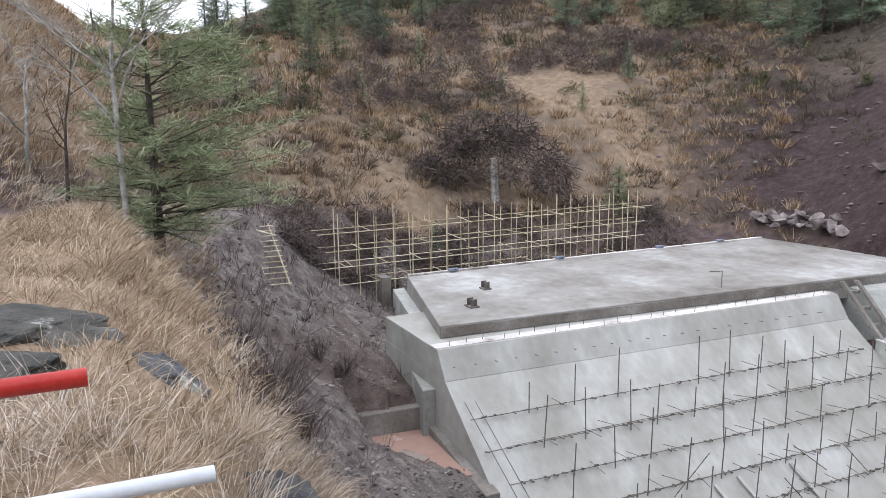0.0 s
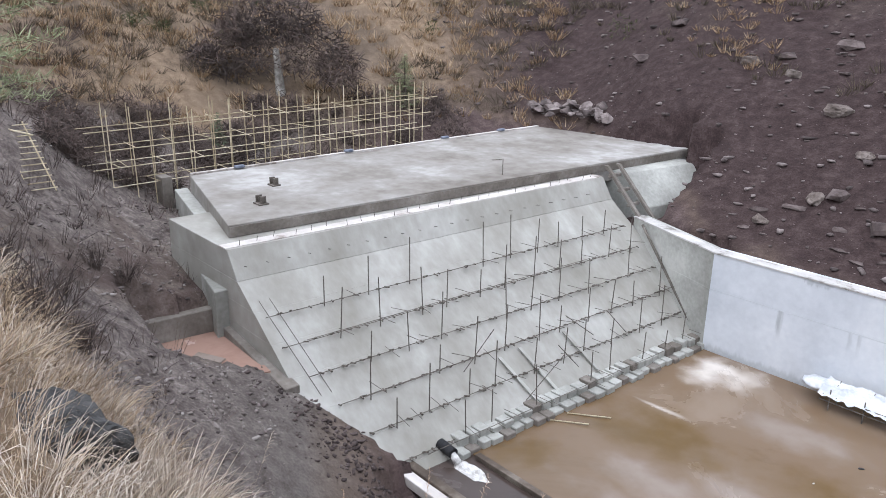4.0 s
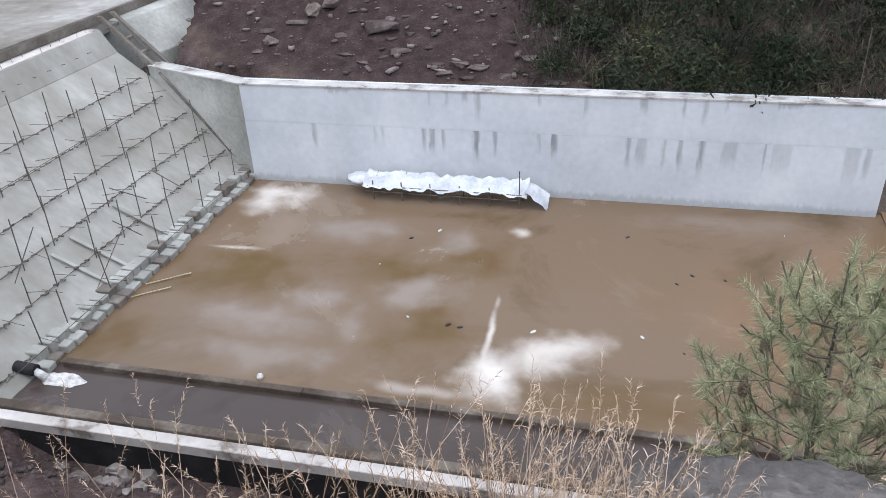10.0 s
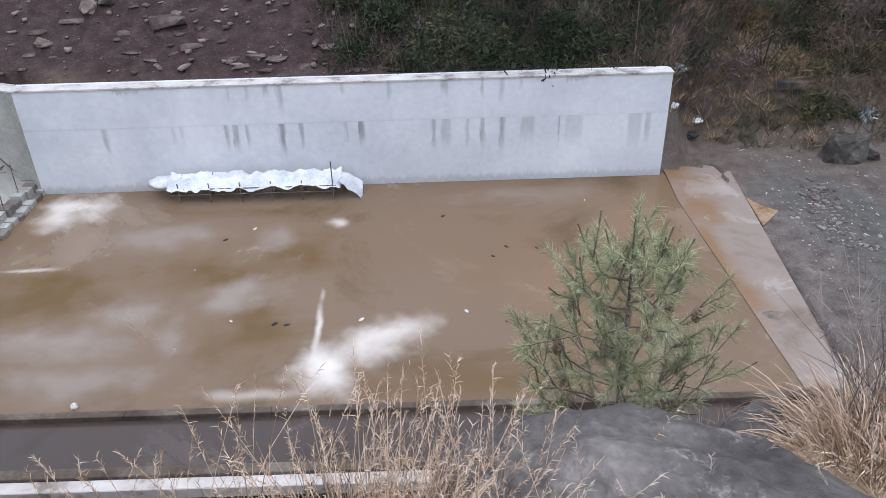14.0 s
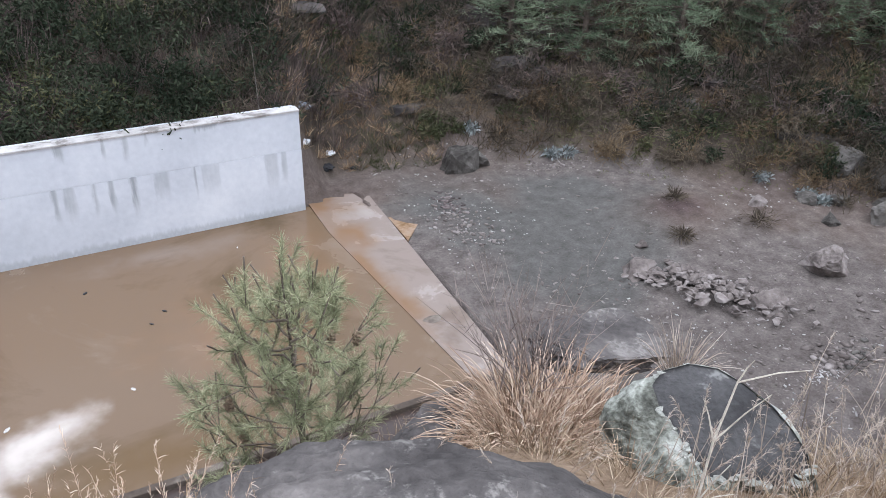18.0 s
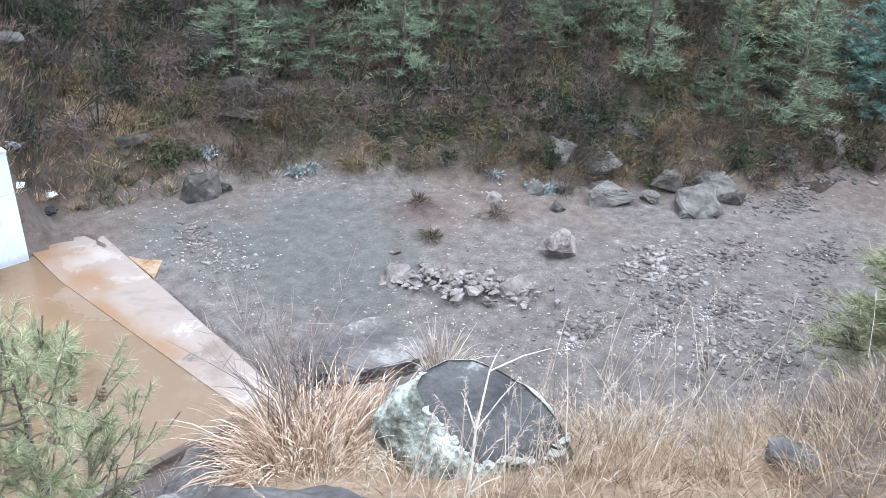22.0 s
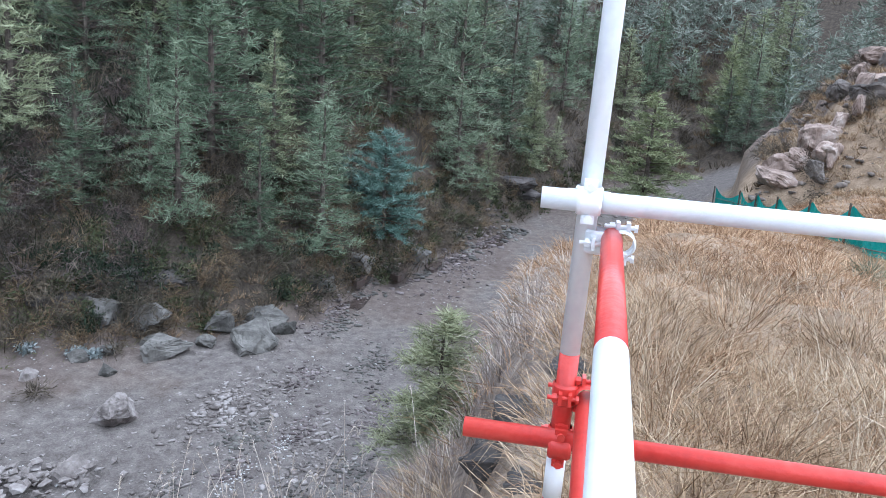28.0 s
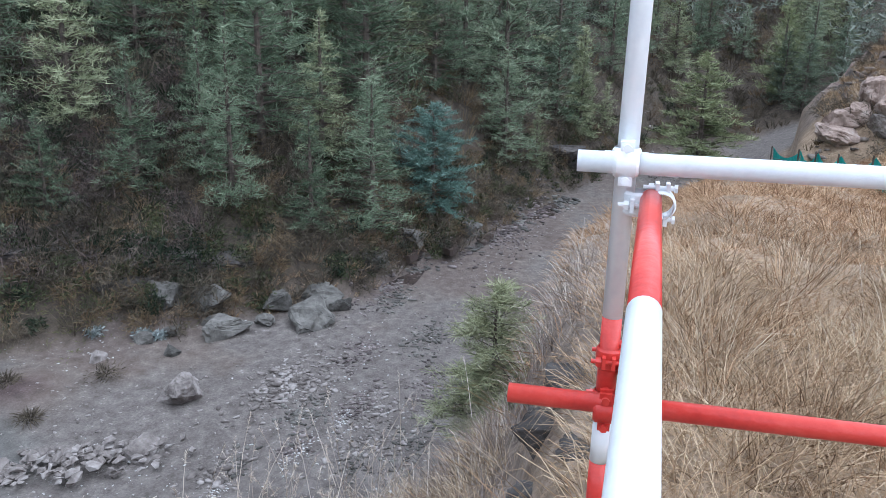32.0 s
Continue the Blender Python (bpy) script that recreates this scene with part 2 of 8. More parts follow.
# bearing: near brow (distance, height), valley floor (distance, height), foot of the far hill (distance, height, slope, length)
SECTIONS = {
    -180: (12, 10.4, 14, 10.8, 16, 11.0, 0.50, 60), -105: (14, 10.8, 16, 11.0, 18, 11.3, 0.45, 60),
    -94: (14, 10.3, 17, 10.4, 18, 10.6, 0.42, 50), -88: (17, 10.0, 20, 9.6, 24, 9.6, 0.28, 50),
    -82: (13, 8.9, 21, 7.6, 36, 8.0, 0.30, 60), -76: (9, 8.1, 18, 5.2, 37, 6.9, 0.36, 80),
    -70: (7, 7.5, 15, 3.6, 38, 5.4, 0.42, 120), -64: (5.8, 7.1, 14, 2.5, 40, 5.0, 0.45, 140),
    -58: (5.0, 7.0, 14, 1.4, 41, 5.2, 0.47, 140), -53: (4.6, 7.2, 14, 0.5, 41, 5.4, 0.46, 140),
    -46: (3.8, 7.0, 12, 0.1, 43, 5.2, 0.44, 140), -39: (3.4, 7.0, 10, -0.6, 40.5, 5.1, 0.45, 140),
    -34: (3.3, 7.2, 9.5, -0.8, 33.2, 4.2, 0.48, 140),
    -30: (3.2, 7.3, 9, -1.0, 28.2, 3.2, 0.50, 140), -10: (3.0, 7.7, 8.5, -1.0, 24.9, 3.2, 0.55, 140),
    5: (3.1, 7.7, 9, -1.0, 24.9, 3.0, 0.60, 140), 17: (3.2, 8.5, 9.5, -0.8, 25.6, 2.4, 0.60, 140),
    19.5: (3.3, 8.7, 10, -0.6, 28.0, 0.2, 0.62, 140), 35: (4.2, 8.5, 11, -0.2, 30.0, 0.0, 0.60, 140),
    50: (4.4, 8.4, 12, -0.2, 30.0, 0.0, 0.60, 140), 62: (4.8, 8.3, 13, -0.2, 30.6, 0.0, 0.60, 140),
    70: (5.6, 7.8, 14, -0.2, 32.0, 0.0, 0.60, 140), 78: (7.5, 7.1, 16, -0.2, 38, 0.0, 0.56, 140),
    84: (10.5, 6.6, 18, -0.2, 48, 0.0, 0.50, 140), 88: (16, 7.6, 26, -0.1, 58, 0.0, 0.50, 140),
    93: (22, 6.8, 40, 0.0, 75, 0.0, 0.45, 140), 98: (30, 6.6, 52, 0.0, 85, 0.0, 0.40, 140),
    103: (34, 5.7, 50, 4.0, 84, 3.0, 0.36, 140), 108: (28, 6.6, 45, 6.4, 84, 6.0, 0.34, 140),
    114: (22, 7.6, 42, 7.5, 84, 7.0, 0.34, 140), 122: (18, 8.0, 40, 8.2, 80, 8.0, 0.34, 140),
    140: (14, 9.6, 25, 9.8, 28, 10.0, 0.40, 60), 180: (12, 10.4, 14, 10.8, 16, 11.0, 0.50, 60),
}
BEAR = np.array(sorted(SECTIONS), float)
SECT = np.array([SECTIONS[int(b) if b == int(b) else b] for b in BEAR], float)


def inside_dam(x, y):
    return (x > -27.9) & (x < -13.2) & (y > 9.6 + 0.25 * np.clip(-x - 20, 0, 9) + 0.9 * np.clip(x + 17.5, 0, 4) * 0.45) & (y < 30.4 + (x + 27.4) * 0.16) & ((y < 25.4) | (x < -18.9))


def ground(x, y, rough=True):
    x, y = np.asarray(x, float), np.asarray(y, float)
    r, b = np.hypot(x, y), np.degrees(np.arctan2(x, y))
    p = [np.interp(b, BEAR, SECT[:, k]) for k in range(8)]
    rc, zc, rf, zf, rb, zb, slope, length = p
    near = 10.4 + (zc - 10.4) * np.clip(r / rc, 0, 1) ** 1.4
    s = np.clip((r - rc) / (rf - rc), 0, 1)
    drop = zc + (zf - zc) * (s * s * (3 - 2 * s)) ** 0.8
    q = np.clip((r - rf) / np.maximum(rb - rf, 0.5), 0, 1)
    floor = zf + (zb - zf) * q ** np.interp(b, [-76, -66, 10, 30], [1, 3, 3, 1])
    d = np.maximum(r - rb, 0)
    hill = zb + slope * length * (1 - np.exp(-d / length))
    z = np.where(r < rc, near, np.where(r < rf, drop, np.where(r < rb, floor, hill)))
    crag_h = np.interp(b, [101.6, 102.6, 105, 107, 110, 113, 122, 140, 150], [0, 1.5, 4.6, 6.8, 8.2, 9.0, 9.4, 8, 0])
    crag = np.interp(b, [101, 108, 122], [5.3, 6.4, 8.2]) + crag_h * (1 - np.exp(-np.maximum(r - 42, 0) / 6)) - 0.45 * np.maximum(r - 64, 0)
    z = np.where((r > 42) & (crag_h > 0), np.maximum(z, crag), z)
    ledgy = np.clip((r - 45.5) / 2, 0, 1) * np.clip((b - 102.6) / 1.2, 0, 1) * np.clip((136 - b) / 6, 0, 1) * np.clip((72 - r) / 6, 0, 1)
    if rough:
        raised = z + 0.9 * fbm(x, y, 0.22, 3, 71) + 0.5 * np.floor(3 * fbm(x, y, 0.55, 2, 72)) / 3
        f = raised / 0.95
        tread = np.floor(f) + np.clip((f - np.floor(f) - 0.62) / 0.3, 0, 1)
        z = z * (1 - ledgy) + ledgy * (tread * 0.95 + 0.12 * fbm(x, y, 1.6, 3, 73))
    z = z + np.interp(b, [92, 100, 124, 134], [0, 1, 1, 0]) * 45 * (1 - np.exp(-np.maximum(r - 112, 0) / 120))
    if rough:
        wild = np.clip(d / 8, 0, 1)
        z = z + wild * (1.1 * fbm(x, y, 0.09, 5, 3)) + 0.10 * fbm(x, y, 0.7, 4, 9) + 0.05 * fbm(x, y, 2.3, 3, 5)
        turf = np.clip((b - 82) / 5, 0, 1) * np.clip((132 - b) / 4, 0, 1) * np.clip((r - 2.5) / 2, 0, 1) * np.clip((44 - r) / 4, 0, 1) * ((r < rc) | (b > 101))
        z = z + turf * (0.26 * fbm(x, y, 0.55, 2, 81) + 0.16 * fbm(x, y, 1.5, 2, 82))
        z = z + 0.28 * np.exp(-((x - 19.4) / 1.7) ** 2 - ((y - 18.2) / 1.3) ** 2)
    step = np.clip((r - 25.4) / 3.4, 0, 1)
    z = z + 1.35 * np.exp(-((b + 78.8) / 3.4) ** 2) * step * step * (3 - 2 * step) * (1 - np.clip((r - 30) / 3.5, 0, 1))
    basin = (y > 11.2) & (y < 24.35) & (x > -16) & (x < 9.6)
    z = np.where(basin, np.minimum(z, -0.7), z)
    wing = (x < -13.2) & (x > -17.5) & (y > 20) & (y < 24.6 - (x + 13.2) * 0.36)
    z = np.where(wing, np.minimum(z, -0.7), z)
    ditch = (x > -13.7) & (x < 9.2) & (y > 8.9) & (y < 11.3)
    z = np.where(ditch, np.minimum(z, -0.9 + 1.3 * np.maximum(10.3 - y, 0) + np.clip((-12.2 - x) * 0.6, 0, 1)), z)
    pit = (x > -21.0) & (x < -17.6) & (y > 6.5) & (y < 9.9)
    z = np.where(pit, np.minimum(z, 2.05), z)
    heel = (x > -19.6) & (x < -17.0) & (y > 25.4) & (y < 30.5)
    z = np.where(heel, np.minimum(z, 3.2), z)
    dam = inside_dam(x, y)
    z = np.where(dam, np.minimum(z, np.clip((-13.5 - x) * 0.76, -0.7, 4.9) - 0.5), z)
    return z


def kinds(x, y):
    """Cover of the ground: dry grass, purple soil, river gravel, scrub litter; each 0 to 1."""
    r, b = np.hypot(x, y), np.degrees(np.arctan2(x, y))
    n = fbm(x, y, 0.25, 4, 21)
    rc, rf, rb = (np.interp(b, BEAR, SECT[:, k]) for k in (0, 2, 4))
    sm = lambda a, lo, hi: np.clip((a - lo) / (hi - lo), 0, 1)  # noqa: E731
    near = 1 - sm(r + 1.5 * n, rc * 0.98, rc * 1.12)
    far = sm(r - rb + 2.5 * n, 0.0, 2.0)
    cut = sm(b, -50, -42) * (1 - sm(b, -2, 8)) * (1 - sm(r - rb + 6 * n, 16, 26))
    grassy_up = (1 - sm(b, -48, -40)) * far
    right = sm(b, 99, 102) * (1 - sm(r, 66, 70))
    far = far * (1 - right * 0.999)
    rocky = right * sm(r + 5 * n, 49, 54) * sm(b, 101.5, 103)
    right = right * (1 - 0.85 * rocky)
    grass = np.clip(np.maximum(near, np.maximum(grassy_up * sm(n, -0.25, 0.2), right * (1 - 0.6 * sm(n, 0.05, 0.25)))), 0, 1)
    soil = np.clip(np.maximum((1 - near) * (1 - sm(b, 2, 20)) * (1 - far), far * cut), 0, 1)
    gravel = (1 - near) * (1 - far) * sm(b, 2, 20) * (1 - right)
    bank = (1 - near) * (1 - far) * (1 - sm(b, -60, -52)) * sm(b, -88, -84) * sm(n, -0.6, -0.15)
    gravel, soil = np.maximum(gravel, bank), soil * (1 - bank)
    soil = np.maximum(soil, 0.6 * sm(b, 2, 20) * gravel * sm(fbm(x, y, 0.16, 4, 55), -0.05, 0.22))
    soil = np.maximum(soil, np.exp(-((x - 19.4) / 1.9) ** 2 - ((y - 18.2) / 1.5) ** 2))
    gravel = gravel * (1 - soil)
    grass = np.maximum(grass, far * (1 - sm(b, -87, -83)))
    # cut slope above the wall: same purple soil in darker tones
    cutsoil = np.clip(far * cut, 0, 1)
    crag = np.clip(rocky * sm(fbm(x, y, 0.3, 3, 74), -0.35, 0.05), 0, 1)
    scrub = np.clip(np.maximum(far * (1 - cut) * (1 - 0.75 * grassy_up) * sm(b, -87, -83), 0.7 * rocky), 0, 1)
    clay = gravel * sm(n - 0.5 * np.hypot((x - 14.2) / 4.2, (y - 19.5) / 5.5), -0.55, -0.25)
    dirt = bank * (1 - sm(b, -70, -62))
    dirt = np.maximum(dirt, 0.7 * near * sm(b, 74, 80) * (1 - sm(b, 89, 94)) * sm(r, 2.5, 4) * sm(n, -0.3, 0.1))
    return grass, soil, gravel, scrub, cutsoil, crag, clay, dirt


def ground_material():
    m = bpy.data.materials.new("ground_cover")
    m.use_nodes = True
    n, l = m.node_tree.nodes, m.node_tree.links
    b = n["Principled BSDF"]
    b.inputs["Roughness"].default_value = 0.95
    b.inputs["Specular IOR Level"].default_value = 0.15
    co = n.new("ShaderNodeTexCoord").outputs["Object"]
    noises = {}
    for key, sc, det in (("big", 0.35, 6), ("mid", 2.2, 8), ("fine", 14.0, 6)):
        t = n.new("ShaderNodeTexNoise")
        t.inputs["Scale"].default_value, t.inputs["Detail"].default_value, t.inputs["Roughness"].default_value = sc, det, 0.62
        l.new(co, t.inputs["Vector"])
        noises[key] = t.outputs["Fac"]
    stones = n.new("ShaderNodeTexVoronoi")
    stones.inputs["Scale"].default_value = 5.0
    l.new(co, stones.inputs["Vector"])

    def add(a, bb, wa, wb, off=0.0):
        m1 = n.new("ShaderNodeMath")
        m1.operation = "MULTIPLY_ADD"
        m1.inputs[1].default_value, m1.inputs[2].default_value = wa, off
        l.new(a, m1.inputs[0])
        m2 = n.new("ShaderNodeMath")
        m2.operation = "MULTIPLY_ADD"
        m2.inputs[1].default_value = wb
        l.new(bb, m2.inputs[0])
        l.new(m1.outputs[0], m2.inputs[2])
        return m2.outputs[0]

    mixed = add(noises["mid"], noises["fine"], 0.9, 0.6, -0.25)
    broad = add(noises["big"], noises["mid"], 0.9, 0.6, -0.25)
    looks = {
        "base": (broad, [(0.25, (0.10, 0.075, 0.055)), (0.7, (0.20, 0.15, 0.11))]),
        "grass": (mixed, [(0.25, (0.14, 0.098, 0.064)), (0.5, (0.25, 0.18, 0.122)), (0.8, (0.40, 0.305, 0.217))]),
        "soil": (mixed, [(0.2, (0.038, 0.026, 0.025)), (0.5, (0.078, 0.055, 0.052)), (0.8, (0.145, 0.112, 0.106))]),
        "gravel": (mixed, [(0.2, (0.055, 0.047, 0.042)), (0.45, (0.118, 0.102, 0.093)), (0.66, (0.178, 0.156, 0.143)), (0.8, (0.33, 0.30, 0.285))]),
        "clay": (mixed, [(0.2, (0.062, 0.06, 0.055)), (0.5, (0.105, 0.101, 0.093)), (0.75, (0.15, 0.145, 0.136)), (0.85, (0.30, 0.29, 0.28))]),
        "dirt": (mixed, [(0.25, (0.05, 0.04, 0.037)), (0.45, (0.12, 0.10, 0.092)), (0.6, (0.205, 0.175, 0.16)), (0.76, (0.36, 0.32, 0.295))]),
        "cutsoil": (mixed, [(0.2, (0.02, 0.0135, 0.0132)), (0.5, (0.044, 0.0295, 0.0285)), (0.8, (0.09, 0.066, 0.063))]),
        "scrub": (mixed, [(0.25, (0.026, 0.022, 0.017)), (0.5, (0.06, 0.048, 0.037)), (0.8, (0.13, 0.10, 0.077))]),
        "crag": (mixed, [(0.25, (0.062, 0.045, 0.038)), (0.45, (0.15, 0.11, 0.092)), (0.62, (0.25, 0.192, 0.163)), (0.8, (0.40, 0.33, 0.285))]),
    }
    col = None
    for key, (src, stops) in looks.items():
        r = ramp_node(n, stops)
        l.new(src, r.inputs[0])
        if col is None:
            col = r.outputs[0]
            continue
        at = n.new("ShaderNodeAttribute")
        at.attribute_name = key
        mx = n.new("ShaderNodeMix")
        mx.data_type = "RGBA"
        l.new(at.outputs["Fac"], mx.inputs[0])
        l.new(col, mx.inputs[6])
        l.new(r.outputs[0], mx.inputs[7])
        col = mx.outputs[2]
    l.new(col, b.inputs["Base Color"])
    bp = n.new("ShaderNodeBump")
    bp.inputs["Strength"].default_value, bp.inputs["Distance"].default_value = 0.8, 0.12
    l.new(mixed, bp.inputs["Height"])
    l.new(bp.outputs[0], b.inputs["Normal"])
    return m


GROUND = ground_material()


def build_ground():
    radii = np.concatenate([np.arange(0.4, 43, 0.27), np.arange(43, 68, 0.3), 68 * 1.02 ** np.arange(0, 135)])
    bearings = np.radians(np.concatenate([np.linspace(-180, -108, 40, endpoint=False), np.linspace(-108, 132, 660, endpoint=False), np.linspace(132, 180, 30, endpoint=False)]))
    rr, bb = np.meshgrid(radii, bearings, indexing="ij")
    x, y = rr * np.sin(bb), rr * np.cos(bb)
    z = ground(x, y)
    nr, nb = rr.shape
    verts = np.stack([x, y, z], -1).reshape(-1, 3)
    verts = np.vstack([verts, [[0, 0, 10.4]]])
    i, j = np.meshgrid(np.arange(nr - 1), np.arange(nb), indexing="ij")
    k = (j + 1) % nb
    quads = np.stack([i * nb + j, (i + 1) * nb + j, (i + 1) * nb + k, i * nb + k], -1).reshape(-1, 4)
    me = bpy.data.meshes.new("ground")
    faces = quads[:, ::-1].tolist() + [[len(verts) - 1, int(a), int(a + 1) % nb] for a in range(nb)]
    me.from_pydata(verts.tolist(), [], faces)
    me.shade_smooth()
    for key, w in zip(("grass", "soil", "gravel", "scrub", "cutsoil", "crag", "clay", "dirt"), kinds(verts[:, 0], verts[:, 1])):
        me.attributes.new(key, "FLOAT", "POINT").data.foreach_set("value", w.astype(np.float32))
    me.materials.append(GROUND)
    return tagged(new("ground", me), "hillside of dry grass and purple-brown soil above a gravel riverbed", "ground", kind="structure")


build_ground()
# ---- stilling basin ----
def water_material(name, deep, mud, pale, scale=0.16, blots=()):
    m = bpy.data.materials.new(name)
    m.use_nodes = True
    n, l = m.node_tree.nodes, m.node_tree.links
    b = n["Principled BSDF"]
    b.inputs["Specular IOR Level"].default_value = 0.4
    co = n.new("ShaderNodeTexCoord").outputs["Object"]
    big, small, fine = (n.new("ShaderNodeTexNoise") for _ in range(3))
    for t, sc, de in ((big, scale, 5), (small, 0.9, 5), (fine, 9.0, 4)):
        t.inputs["Scale"].default_value, t.inputs["Detail"].default_value = sc, de
        l.new(co, t.inputs["Vector"])
    big.inputs["Distortion"].default_value = 0.5
    big.inputs["Detail"].default_value, big.inputs["Roughness"].default_value = 8, 0.62
    r = ramp_node(n, [(0.36, deep), (0.47, mud), (0.56, mud), (0.66, pale)])
    l.new(big.outputs["Fac"], r.inputs[0])
    col = r.outputs[0]
    for (sx, sy, wx, wy, turn, amount, tone) in blots:
        mp = n.new("ShaderNodeMapping")
        mp.vector_type = "TEXTURE"
        mp.inputs["Location"].default_value, mp.inputs["Rotation"].default_value = (sx, sy, 0), (0, 0, turn)
        mp.inputs["Scale"].default_value = (wx, wy, 40)
        l.new(co, mp.inputs["Vector"])
        far = n.new("ShaderNodeVectorMath")
        far.operation = "MULTIPLY_ADD"
        far.inputs[1].default_value, far.inputs[2].default_value = (1.5, 1.5, 0), (-0.75, -0.75, 0)
        l.new(small.outputs["Color"], far.inputs[0])
        ad = n.new("ShaderNodeVectorMath")
        l.new(mp.outputs[0], ad.inputs[0])
        l.new(far.outputs[0], ad.inputs[1])
        ln = n.new("ShaderNodeVectorMath")
        ln.operation = "LENGTH"
        l.new(ad.outputs[0], ln.inputs[0])
        fade = ramp_node(n, [(0.0, (amount,) * 3), (1.0, (0, 0, 0))])
        fade.color_ramp.interpolation = "EASE"
        l.new(ln.outputs["Value"], fade.inputs[0])
        mx = n.new("ShaderNodeMix")
        mx.data_type = "RGBA"
        mx.inputs[7].default_value = (*tone, 1)
        l.new(fade.outputs[0], mx.inputs[0])
        l.new(col, mx.inputs[6])
        col = mx.outputs[2]
    l.new(col, b.inputs["Base Color"])
    rr = ramp_node(n, [(0.36, (0.16,) * 3), (0.55, (0.24,) * 3), (0.7, (0.34,) * 3)])
    l.new(big.outputs["Fac"], rr.inputs[0])
    l.new(rr.outputs[0], b.inputs["Roughness"])
    bp = n.new("ShaderNodeBump")
    bp.inputs["Strength"].default_value, bp.inputs["Distance"].default_value = 0.08, 0.02
    l.new(small.outputs["Fac"], bp.inputs["Height"])
    l.new(bp.outputs[0], b.inputs["Normal"])
    return m


# grey and white tones paint sky reflection into the water; the others are depth and mud
CLOUDSHEEN, SKYGLARE, DEEP = (0.25, 0.205, 0.175), (0.66, 0.61, 0.56), (0.10, 0.054, 0.006)
ORANGEMUD = (0.205, 0.122, 0.067)
WATERBLOTS = [(-10.6, 17.8, 3.6, 2.0, 0.05, 0.95, DEEP), (-4.7, 15.9, 1.7, 2.4, 0.0, 0.9, DEEP), (-12.5, 14.3, 1.3, 1.1, 0.4, 0.8, DEEP), (-6.2, 18.6, 2.2, 1.6, 0.1, 0.85, DEEP), (-3.9, 19.6, 1.6, 1.8, 0.0, 0.7, DEEP), (0.6, 13.9, 3.6, 1.2, 0.0, 0.6, DEEP),
        (-8.4, 20.8, 2.6, 1.0, 0.05, 0.8, CLOUDSHEEN), (-4.8, 20.5, 0.9, 1.0, 0.0, 0.7, CLOUDSHEEN), (-5.4, 17.6, 1.5, 1.2, 0.1, 0.85, CLOUDSHEEN), (-8.1, 16.9, 1.1, 1.0, 0.3, 0.85, CLOUDSHEEN), (-9.2, 15.6, 2.7, 0.9, 0.0, 0.85, CLOUDSHEEN), (-8.6, 14.2, 3.4, 0.9, 0.0, 0.75, CLOUDSHEEN), (-6.7, 15.9, 0.45, 1.3, 0.1, 0.6, CLOUDSHEEN),
        (-11.8, 22.7, 1.9, 1.6, -0.2, 0.9, SKYGLARE), (-11.6, 19.1, 1.3, 0.14, 0.05, 0.5, SKYGLARE), (-2.75, 14.2, 1.0, 1.3, 0.3, 1.0, SKYGLARE), (-1.5, 15.4, 2.0, 1.1, 0.55, 0.75, SKYGLARE), (-3.05, 15.9, 0.14, 2.2, 0.03, 0.75, SKYGLARE), (-3.0, 21.3, 0.4, 0.5, 0.3, 0.6, SKYGLARE), (-4.4, 13.6, 1.8, 0.3, 0.0, 0.35, SKYGLARE), (3.2, 18.0, 3.0, 3.4, 0.2, 0.55, ORANGEMUD), (6.2, 20.5, 1.6, 3.4, 0.0, 0.6, ORANGEMUD), (3.0, 22.9, 3.5, 0.8, 0.0, 0.4, CLOUDSHEEN)]
WATER = water_material("muddy_water", (0.10, 0.064, 0.028), (0.16, 0.108, 0.066), (0.215, 0.16, 0.115), 0.16, WATERBLOTS)
CHANNEL = water_material("channel_water", (0.04, 0.029, 0.024), (0.06, 0.045, 0.039), (0.085, 0.067, 0.06), 0.3)
REDMUD = water_material("red_mud_water", (0.29, 0.18, 0.145), (0.34, 0.22, 0.175), (0.40, 0.27, 0.22), 0.5)
MUDFILM = (0.21, 0.13, 0.075)
SLAB = water_material("wet_slab", (0.18, 0.14, 0.113), (0.255, 0.21, 0.182), (0.33, 0.29, 0.262), 0.35, [(8.4, 21.6, 1.0, 1.6, 0.0, 1.0, MUDFILM), (8.2, 23.8, 1.5, 1.8, 0.0, 1.0, MUDFILM), (7.95, 18.4, 0.8, 5.0, 0.03, 1.0, MUDFILM), (8.5, 12.4, 1.2, 1.5, 0.0, 0.9, MUDFILM)])
SLAB.node_tree.nodes["Principled BSDF"].inputs["Specular IOR Level"].default_value = 0.2
MATTBLACK = material("matt_black", [(0.3, (0.012, 0.012, 0.014)), (0.8, (0.03, 0.03, 0.033))], 2, 0.7, 0, 0.2)
LIME = material("limewashed_concrete", [(0.3, (0.22, 0.19, 0.165)), (0.42, (0.46, 0.425, 0.40)), (0.8, (0.62, 0.59, 0.565))], 0.7, 0.85, 0, 0.3, fine=7)
COPING = material("weathered_mortar", [(0.3, (0.20, 0.185, 0.17)), (0.45, (0.40, 0.385, 0.37)), (0.8, (0.56, 0.545, 0.53))], 1.2, 0.85, 0, 0.3, fine=7)
FOAM = material("foam", [(0.3, (0.35, 0.33, 0.31)), (0.6, (0.72, 0.71, 0.70))], 5, 0.6, 0, 0.6)
TARP = material("white_tarpaulin", [(0.3, (0.44, 0.46, 0.50)), (0.6, (0.60, 0.62, 0.65)), (0.85, (0.72, 0.73, 0.74))], 1.5, 0.5, 0, 0.3)

